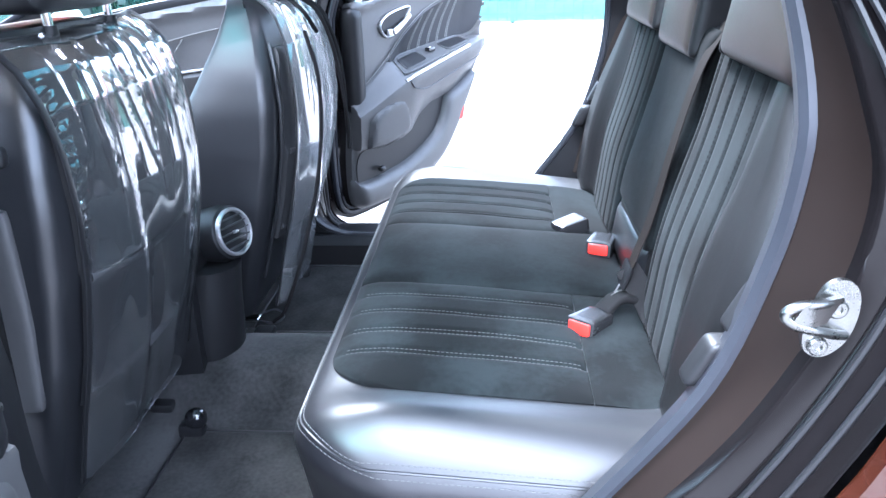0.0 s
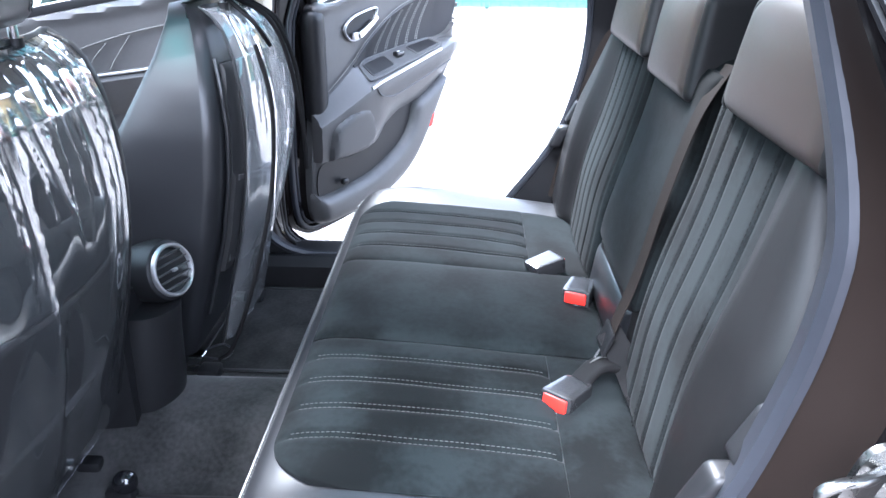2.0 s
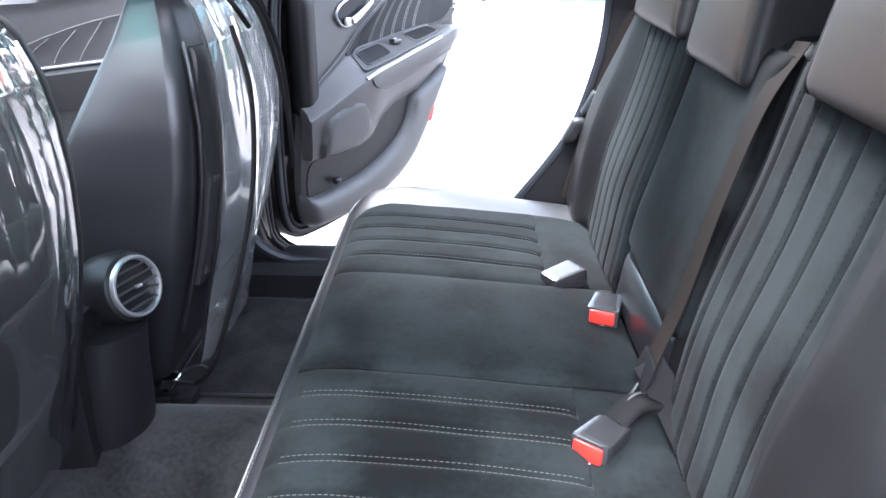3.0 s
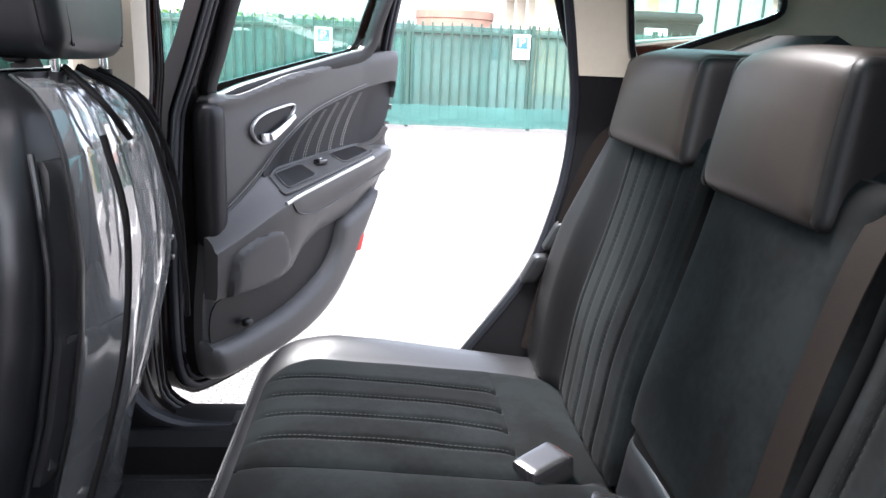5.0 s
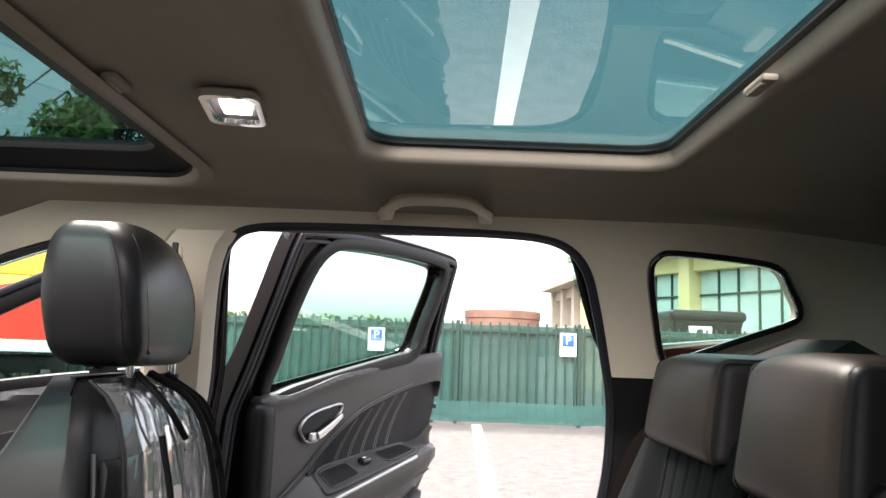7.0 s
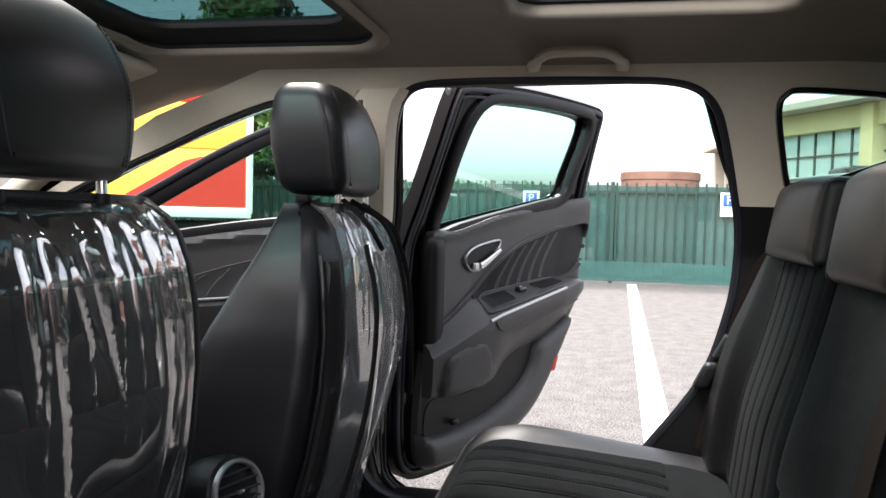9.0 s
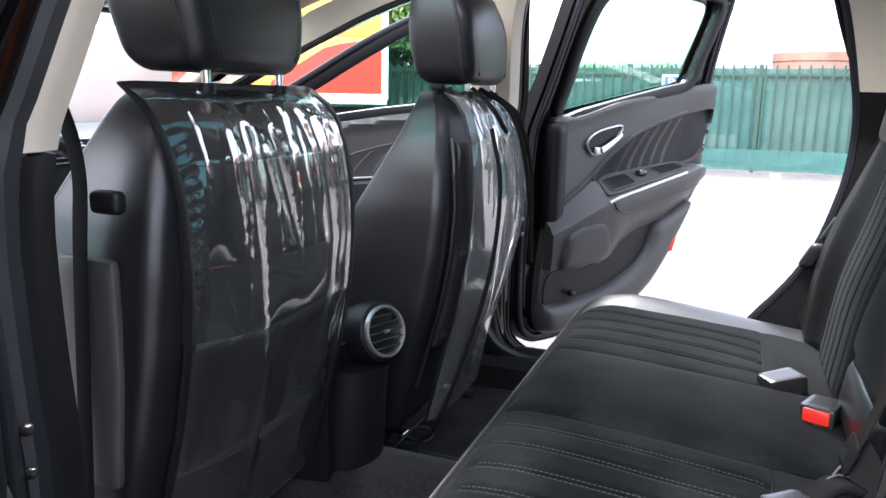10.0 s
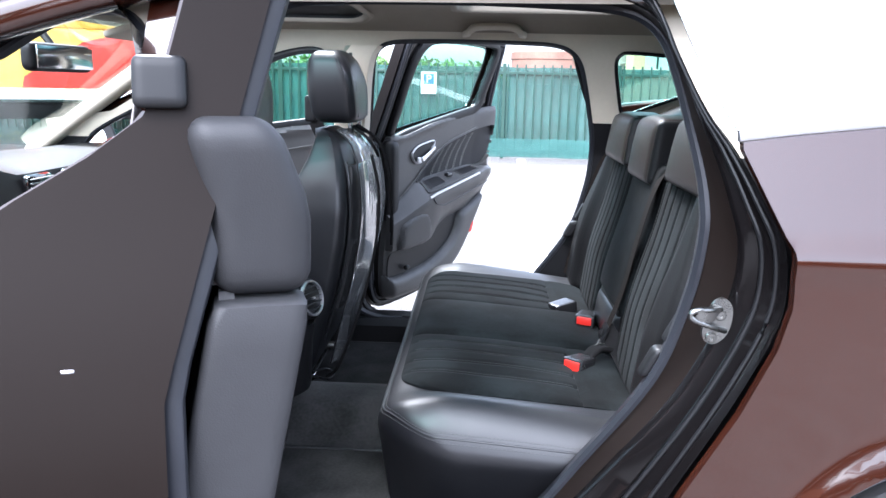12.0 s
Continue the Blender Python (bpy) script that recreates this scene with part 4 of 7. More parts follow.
part("webbing", ribbon([(0.486, -0.172, 1.06), (0.446, -0.180, 0.985), (0.414, -0.180, 0.86), (0.388, -0.184, 0.74), (0.354, -0.203, 0.650)], 0.040, strap_up), WEBBING, belt)
part("tongue", pad((0.022, 0.028, 0.008), 0.006, (8, 8, 4), lambda p: np.array((0.345 + 0.35 * p[0] + 0.3 * p[2], -0.206 + p[1], 0.636 + 0.93 * p[0] - 0.6 * p[2]))), PLASTIC, belt, "black belt tongue")
part("tongue_plate", sweep([(0.338, -0.206, 0.616), (0.325, -0.214, 0.597)], rect(0.022, 0.003), up=(1, 0, 0.4)), PLASTIC, belt)
part("lap_webbing", ribbon([(0.348, -0.204, 0.648), (0.372, -0.24, 0.612), (0.384, -0.29, 0.592), (0.395, -0.34, 0.585)], 0.042, (-0.5, 0, 0.85)), WEBBING_DARK, belt)
for s in (-1, 1):
    bl = thing("seat_belt", (0.45, s * 0.64, 0.6), "black seat belt webbing at the rear pillar", "seat belt", "seat belts")
    part("webbing", ribbon([(0.50, s * 0.60, 1.03), (0.455, s * 0.640, 0.97), (0.41, s * 0.655, 0.82), (0.372, s * 0.650, 0.66), (0.352, s * 0.640, 0.575)], 0.042, (-0.7, -s * 0.7, 0)), WEBBING, bl)
    # stepped plastic trim beside the backrest
    st = thing("pillar_trim_step", (0.35, s * 0.70, 0.70), "black plastic stepped trim beside the bench", "trim", "trim steps")
    for n, (x, z, h) in enumerate(((0.398, 0.802, 0.028), (0.358, 0.735, 0.028))):
        part("step", pad((0.016, 0.018, h), 0.008, (8, 8, 10), lambda p: np.array((x + p[0] + 0.50 * p[2], s * 0.672 + p[1], z + p[2]))), PLASTIC, st)
    part("step_button", pad((0.006, 0.006, 0.006), 0.005, (6, 6, 6), lambda p: np.array((0.415, s * 0.643, 0.825)) + p), SILVER, st)

# front belts on the centre pillars
for s, dx in ((-1, 0.0), (1, 0.03)):
    fb = thing("seat_belt", (-0.50, s * 0.63, 0.4), "black front seat belt hanging down the centre pillar", "seat belt", "seat belts")
    part("webbing", ribbon([(-0.575 + dx, s * 0.590, 1.10), (-0.535 + dx, s * 0.592, 1.0), (-0.535 + dx, s * 0.60, 0.86), (-0.54 + dx, s * 0.62, 0.42)], 0.046, (0.45, -s, 0)), WEBBING_DARK, fb)
    part("belt_tongue", pad((0.022, 0.010, 0.014), 0.008, (8, 6, 6), lambda p: np.array((-0.500 + dx, s * 0.585, 0.955)) + p), PLASTIC, fb, "black belt tongue")
    part("belt_guide", pad((0.02, 0.012, 0.045), 0.010, (8, 6, 8), lambda p: np.array((-0.59 + dx, s * 0.590, 1.14)) + p), PLASTIC, fb)
    part("lower_anchor", pad((0.03, 0.02, 0.035), 0.018, (8, 8, 8), lambda p: np.array((-0.53 + dx, s * 0.625, 0.42)) + p), PLASTIC, fb)

# ---- front seats ----
def front_seat(yc, dx, curve, label):
    ob = thing("front_seat", (-0.75 + dx, yc, 0.29), label, "car seat", "front seats")
    Z = [0.36, 0.42, 0.52, 0.64, 0.76, 0.86, 0.94, 1.00, 1.045, 1.075, 1.092]
    XB = [-0.565, -0.545, -0.515, -0.482, -0.460, -0.452, -0.456, -0.466, -0.482, -0.505, -0.54]
    HW = [0.225, 0.235, 0.245, 0.252, 0.252, 0.246, 0.230, 0.206, 0.180, 0.148, 0.10]
    DP = [0.22, 0.24, 0.26, 0.265, 0.245, 0.205, 0.155, 0.115, 0.085, 0.06, 0.035]
    zz = np.linspace(Z[0], Z[-1], 34)
    rings = []
    for z in zz:
        xb, hw, dp = (np.interp(z, Z, q) for q in (XB, HW, DP))
        ring = []
        for (q, r) in rect(2 * hw, dp, min(0.022, dp * 0.42), 6):
            f = (r / dp + 0.5)
            bulge = 0.018 - curve * (q / hw) ** 2
            ring.append((xb + dx - dp + r + dp / 2 + bulge * max(0.0, min(1.0, (f - 0.45) / 0.45)) - (0.03 * (abs(q) / hw) ** 3 if f < 0.3 else 0), yc + q, z))
        rings.append(ring)
    part("backrest", loft(rings), LEATHER, ob, "black leather backrest")

    def cush(p):
        return np.array((-0.86 + dx + p[0], yc + p[1], 0.44 + p[2] + 0.05 * max(0, abs(p[1]) - 0.17) / 0.08 - 0.06 * p[0]))
    part("cushion", pad((0.27, 0.25, 0.085), 0.055, (16, 16, 8), cush), LEATHER, ob)
    part("seat_base", rbox((-0.84 + dx, yc, 0.335), (0.42, 0.38, 0.07), 0.02), PLASTIC, ob, "black plastic seat base")
    for e in (-1, 1):
        r = part("seat_rail", rbox((-0.83 + dx, yc + e * 0.19, 0.297), (0.52, 0.03, 0.024), 0.006), STEEL, ob, "steel seat rail")
        part("rail_foot", rbox((-0.575 + dx, yc + e * 0.19, 0.30), (0.05, 0.045, 0.03), 0.008), PLASTIC, r)
    # upper panel of the seat back
    out = math.copysign(1, yc)
    part("side_panel", pad((0.062, 0.009, 0.15), 0.008, (10, 5, 16), lambda p: np.array((-0.562 + dx + p[0] - 0.10 * max(0, -p[2]), yc + out * 0.2535 + p[1], 0.735 + p[2]))), TRIM_LEATHER, ob, "charcoal side panel")
    half = 0.195
    face_x = lambda z, v: np.interp(z, Z, XB) + dx + 0.018 - curve * (v / 0.25) ** 2
    P = np.zeros((40, 34, 3))
    for i in range(40):
        for j in range(34):
            z = 0.555 + 0.435 * i / 39
            v = half * (-1 + 2 * j / 33)
            if z > 0.93:
                v *= 1 - 0.9 * (z - 0.93)
            e = min(z - 0.555, 0.99 - z, half - abs(v))
            lower = max(0.0, min(1.0, (0.752 + 0.02 * (v / half) ** 2 - z) / 0.006))
            P[i, j] = (face_x(z, v) + 0.001 + 0.006 * (1 - math.exp(-max(0.0, e) / 0.005)) + 0.007 * lower, yc + v, z)
    pk = part("back_panel", sheet(P, -0.01, (-1, 0, 0)), SEAT_BACK, ob, "charcoal vinyl back panel with a map pocket")
    for zc, th, wd in ((0.748, 0.012, 0.004), (0.575, 0.026, 0.007)):
        hem = [(face_x(zc, v) + 0.012, yc + v, zc + 0.016 * (v / half) ** 2) for v in np.linspace(-half + 0.006, half - 0.006, 26)]
        part("pocket_hem", sweep(hem, rect(wd, th, 0.003, 2), up=(0, 0, 1)), PLASTIC_GREY, pk, "grey pocket hem")
    for e in (-1, 1) if curve > 0.03 else ():
        pipe = [(face_x(z, half) - 0.004, yc + e * (half + 0.010) * (1 if z < 0.93 else 1 - 0.9 * (z - 0.93)), z) for z in np.linspace(0.46, 1.0, 30)]
        part("piping", tube(pipe, 0.0045, 8), LEATHER, ob, "black leather piping")
    # headrest on two posts
    px, hx = -0.492 + dx, -0.545 + dx

    def hr(p):
        t = p[2] / 0.103
        y = p[1] * (1 - 0.16 * max(0, t) ** 2.2 - 0.17 * max(0, -t) ** 1.6)
        x = p[0] * (1 - 0.22 * max(0, t) ** 1.5 - 0.10 * max(0, -t) ** 2) - 0.010 * t
        if p[0] > 0:
            x += 0.012 * (1 - (p[1] / 0.146) ** 2) - 0.020 * max(0, t) ** 2
        return np.array((hx + x, yc + y, 1.212 + p[2] + 0.012 * (1 - (p[1] / 0.146) ** 2) * max(0, t)))
    head = part("headrest", pad((0.070, 0.146, 0.103), 0.032, (16, 24, 20), hr), LEATHER, ob, "black leather headrest")
    for e in (-1, 1):
        line = [hr(np.array((0.0685, e * 0.104, q))) for q in np.linspace(-0.085, 0.085, 24)]
        part("seam", tube([(p[0] + 0.0005, p[1], p[2]) for p in line], 0.0013, 6), LEATHER, head)
        part("stitching", stitches([(p[0] + 0.0006, p[1] + 0.006, p[2]) for p in line], 0.004, 0.002, 0.0005, 0.0005, up=(1, 0, 0)), THREAD_DARK, head)
        line2 = [hr(np.array((0.052, e * 0.1425, q))) for q in np.linspace(-0.085, 0.085, 24)]
        part("seam", tube([(p[0], p[1] + e * 0.0005, p[2]) for p in line2], 0.0014, 6), LEATHER, head)
        post = [(px, yc + e * 0.086, 1.055), (px, yc + e * 0.086, 1.135), (px - 0.012, yc + e * 0.086, 1.175)]
        part("headrest_post", tube(post, 0.0068, 12), CHROME, ob, "chrome headrest post")
        part("post_collar", tube([(px, yc + e * 0.086, 1.070), (px, yc + e * 0.086, 1.094)], 0.012, 12), PLASTIC, ob)
    return Z, XB


def film_cover(yc, dx, wid, drop, seed, taper, curve, folds, label, film, flare=0.0):
    """A clear vinyl back cover with a black binding, hanging in a few long folds."""
    ob = thing("seat_back_cover", (-0.46 + dx, yc, 0.4), label, "seat cover", "seat back covers")
    Z = [0.36, 0.42, 0.52, 0.64, 0.76, 0.86, 0.94, 1.00, 1.045, 1.075, 1.092, 1.10]
    XB = [-0.53, -0.515, -0.492, -0.460, -0.438, -0.430, -0.434, -0.444, -0.460, -0.483, -0.515, -0.53]
    n, m = 120, 190
    P = np.zeros((n, m, 3))
    for i in range(n):
        u = i / (n - 1)
        z = drop + (1.088 - drop) * u
        hw = wid * (1.0 if z < 0.92 else 1 - taper * ((z - 0.92) / 0.168) ** 1.7)
        for j in range(m):
            v = -1 + 2 * j / (m - 1)
            y = yc + v * hw
            if flare and v < 0:
                y -= flare * max(0.0, (z - 0.94) / 0.148) ** 1.4 * v * v * v * v
            x = np.interp(z, Z, XB) + dx - 0.020 * max(0, abs(v) - 0.55) ** 2 * 4 + 0.008 - curve * (v * wid / 0.246) ** 2
            soft = min(1.0, (1 - abs(v)) / 0.10)
            for fv, gap, fl, fw, fd, sl in folds:
                d = ((1 - u) - gap) / fl
                if 0 < d < 1:
                    along = min(1.0, d / 0.08) * (1 - d) ** 0.6
                    q = (v - fv - sl * d - 0.010 * math.sin(fv * 40 + d * 7)) / (0.36 * fw * (0.30 + 0.70 * (1 - d)))
                    if abs(q) < 4:
                        x += 1.35 * soft * fd * along * (math.exp(-abs(q) ** 1.7) - 0.30 * math.exp(-(q - 1.5) ** 2))
            x += soft * 0.010 * math.exp(-((v + 0.30) / 0.13) ** 2 - ((z - 0.60) / 0.13) ** 2)
            # gathers beside the upper corners
            k = (v + 1) / 0.15
            if k < 1 and 0.80 < z < 1.06 and curve < 0.01:
                w = math.sin(math.pi * k) * math.sin(math.pi * (z - 0.80) / 0.26)
                x += 0.0030 * w * math.sin((z - 0.35 * (v + 1) * wid) * 300 + 1.5 * math.sin(z * 61 + seed))
            x += 0.012 * soft * noise.noise(Vector((v * 1.5, z * 3.1, seed))) + 0.0030 * soft * noise.noise(Vector((v * 3.4, z * 6, seed + 3)))
            P[i, j] = (x, y, z - 0.012 * (1 - u < 0.02) * 0)
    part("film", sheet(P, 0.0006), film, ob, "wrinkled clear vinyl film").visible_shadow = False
    rim = list(P[::4, 0]) + list(P[-1, 1::6]) + list(P[::-4, -1])[1:]
    part("binding", sweep(rim, rect(0.013, 0.005, 0.002, 2), False, up=(1, 0, 0.2)), PLASTIC, ob, "black edge binding")
    return ob, P


NEAR_Y, FAR_Y, NEAR_DX, FAR_DX = -0.325, 0.378, 0.0, 0.120
front_seat(NEAR_Y, NEAR_DX, 0.022, "black leather driver's seat beside the open rear door")
front_seat(FAR_Y, FAR_DX, 0.055, "black leather passenger seat set further back")
# folds: place across, start and length down the film, width, depth, slant
NEAR_FOLDS = [(-0.58, 0.06, 0.30, 0.05, 0.008, 0.05), (-0.42, 0.05, 0.55, 0.055, 0.011, 0.10), (-0.22, 0.10, 0.24, 0.04, 0.008, 0.08), (-0.12, 0.06, 0.36, 0.05, 0.011, 0.22), (0.12, 0.01, 0.18, 0.06, 0.010, -0.03),
              (0.28, 0.02, 0.26, 0.05, 0.009, 0.06), (0.42, 0.01, 0.62, 0.075, 0.013, 0.06), (0.60, 0.03, 0.50, 0.05, 0.010, 0.07), (0.78, 0.02, 0.70, 0.05, 0.011, 0.05)]
FAR_FOLDS = [(-0.45, 0.06, 0.25, 0.06, 0.009, 0.05), (-0.05, 0.03, 0.60, 0.09, 0.013, 0.06), (0.18, 0.05, 0.85, 0.07, 0.013, 0.10), (0.48, 0.02, 0.40, 0.08, 0.011, 0.05), (0.72, 0.04, 0.75, 0.07, 0.012, 0.04)]
fold_rng = random.Random(4)
for bunch, count in ((NEAR_FOLDS, 9), (FAR_FOLDS, 12)):
    bunch += [(-0.85 + 1.75 * (q + fold_rng.random()) / count, fold_rng.uniform(0.0, 0.12), fold_rng.uniform(0.14, 0.45), fold_rng.uniform(0.022, 0.040), fold_rng.uniform(0.003, 0.006), fold_rng.uniform(-0.04, 0.12)) for q in range(count)]
film_cover(NEAR_Y + 0.012, NEAR_DX, 0.212, 0.42, 5, 0.03, 0.0, NEAR_FOLDS, "clear vinyl cover hung over the driver's seat back", FILM, 0.022)
film_cover(FAR_Y - 0.008, FAR_DX + 0.004, 0.165, 0.37, 11, 0.16, 0.022, FAR_FOLDS, "clear vinyl cover tied over the passenger seat back", FILM_PAINTED_SHEEN)

# ---- centre console ----
console = thing("centre_console", (-0.6, 0, 0.36), "black plastic centre console with a rear air vent", "console")
part("console_body", loft([[(x, y * w, z + dz) for (y, z) in rect(0.20, h, 0.03, 4)] for x, w, h, dz in ((-1.2, 1.1, 0.22, 0.48), (-0.8, 1.05, 0.26, 0.47), (-0.56, 0.95, 0.30, 0.46), (-0.50, 0.9, 0.30, 0.46))]), PLASTIC, console)
col = []
for z, rx, ry, cx in ((0.355, 0.055, 0.075, -0.50), (0.40, 0.06, 0.078, -0.50), (0.50, 0.06, 0.072, -0.495), (0.565, 0.062, 0.070, -0.49)):
    col.append([(cx + rx * math.cos(a), ry * math.sin(a) + 0.01, z) for a in np.linspace(0, 2 * math.pi, 24, endpoint=False)])
part("console_column", loft(col), PLASTIC, console)
VENT_C, VENT_N = Vector((-0.440, 0.028, 0.629)), Vector((0.91, -0.33, 0.25)).normalized()
turn = VENT_N.to_track_quat("Z", "Y").to_matrix()
disc = lambda r, h, n=28: [tuple(VENT_C + turn @ Vector((r * math.cos(2 * math.pi * k / n), r * math.sin(2 * math.pi * k / n), h))) for k in range(n)]
part("vent_housing", loft([disc(0.045, -0.10), disc(0.058, -0.07), disc(0.062, -0.03), disc(0.058, -0.004), disc(0.052, 0.0)]), PLASTIC, console)
vent = part("air_vent", loft([disc(0.052, -0.002), disc(0.052, 0.006), disc(0.050, 0.009), disc(0.0465, 0.009), disc(0.044, 0.004), disc(0.044, -0.004)], False), SILVER, console, "round chrome vent ring")
part("vent_well", loft([disc(0.044, -0.004), disc(0.044, -0.02)]), BLACK_GLASS, vent)
for k in range(-2, 3):
    h = 0.0155 * k
    w = math.sqrt(max(0.0, 0.044 ** 2 - h * h))
    line = [tuple(VENT_C + turn @ Vector((a, h, 0.001))) for a in (-w, w)]
    part("slat", sweep(line, rect(0.003, 0.012, 0.001, 1), up=tuple(VENT_N)), PLASTIC_GREY, vent)
part("vent_tab", bend(rbox((0, 0, 0), (0.012, 0.006, 0.010), 0.002), lambda c: VENT_C + turn @ (c + Vector((0, 0, 0.007)))), SILVER, vent)

# cords that tie the far cover
cords = thing("cover_cord", (-0.33, 0.4, 0.5), "black elastic cords tying the clear cover", "cord")
for pts in ([(-0.40, 0.300, 1.10), (-0.345, 0.305, 1.06), (-0.322, 0.300, 1.01)],
            [(-0.40, 0.375, 1.10), (-0.335, 0.395, 1.055), (-0.305, 0.420, 0.96), (-0.295, 0.47, 0.80), (-0.30, 0.50, 0.70)],
            [(-0.40, 0.385, 1.10), (-0.332, 0.425, 1.05), (-0.300, 0.465, 0.93), (-0.302, 0.505, 0.74)],
            [(-0.40, 0.45, 1.095), (-0.345, 0.47, 1.055), (-0.325, 0.475, 1.02)],
            [(-0.335, 0.238, 1.02), (-0.312, 0.236, 0.90), (-0.325, 0.225, 0.72), (-0.375, 0.205, 0.52), (-0.43, 0.19, 0.37), (-0.47, 0.20, 0.325)]):
    part("cord", tube(smooth_line([(x + 0.036, y - (0.035 if y > 0.3 else 0.0), z) for x, y, z in pts], 6), 0.0048, 8), WEBBING_DARK, cords)
hook = thing("cord_hook", (-0.48, 0.21, 0.30), "bright steel cord hook on the carpet", "hook")
part("hook_plate", pad((0.02, 0.014, 0.006), 0.005, (8, 8, 4), lambda p: np.array((-0.49, 0.215, 0.328)) + p), CHROME, hook)
part("hook_loop", tube(smooth_line([(-0.475, 0.21, 0.325), (-0.44, 0.235, 0.305), (-0.42, 0.25, 0.318), (-0.445, 0.26, 0.33), (-0.48, 0.225, 0.33)], 6, True), 0.0022, 6, True), RUBBER, hook)
ball = thing("seat_rail_knob", (-0.47, -0.22, 0.30), "black round seat rail end cap", "knob")
part("cap", pad((0.022, 0.02, 0.022), 0.02, (8, 8, 8), lambda p: np.array((-0.475, -0.215, 0.325)) + p), BLACK_GLASS, ball)
part("cap_base", rbox((-0.485, -0.215, 0.300), (0.05, 0.03, 0.03), 0.006), PLASTIC, ball)

# ---- rear doors ----
def lean(z):
    return 0.0 if z < 1.0 else 0.30 * (z - 1.0)


FRAME_OUT = smooth_line([(0.02, 0.46), (0.02, 0.70), (0.04, 0.95), (0.066, 1.10), (0.09, 1.26), (0.108, 1.385), (0.135, 1.418), (0.25, 1.43), (0.40, 1.438), (0.60, 1.436), (0.76, 1.430), (0.812, 1.420), (0.822, 1.395), (0.824, 1.34), (0.832, 1.22),
                         (0.848, 1.12), (0.872, 1.02), (0.888, 0.93), (0.880, 0.84), (0.82, 0.72), (0.71, 0.585), (0.63, 0.47), (0.55, 0.41), (0.40, 0.365), (0.16, 0.345), (0.06, 0.365)], 4, True)
PANE = smooth_line([(0.165, 1.035), (0.17, 1.12), (0.182, 1.23), (0.208, 1.33), (0.25, 1.374), (0.31, 1.388), (0.45, 1.396), (0.60, 1.397), (0.715, 1.392), (0.745, 1.378), (0.745, 1.33), (0.725, 1.22), (0.708, 1.15), (0.60, 1.125), (0.40, 1.085), (0.25, 1.053)], 4, True)
PANEL = smooth_line([(0.125, 1.025), (0.21, 1.03), (0.30, 1.052), (0.40, 1.078), (0.60, 1.108), (0.74, 1.131), (0.832, 1.143), (0.852, 1.128), (0.856, 1.05), (0.842, 0.97), (0.825, 0.905), (0.86, 0.858), (0.845, 0.80), (0.79, 0.725), (0.72, 0.645), (0.655, 0.55),
                     (0.60, 0.475), (0.52, 0.43), (0.38, 0.395), (0.20, 0.372), (0.12, 0.378), (0.095, 0.43), (0.095, 0.55), (0.115, 0.70), (0.118, 0.88)], 4, True)


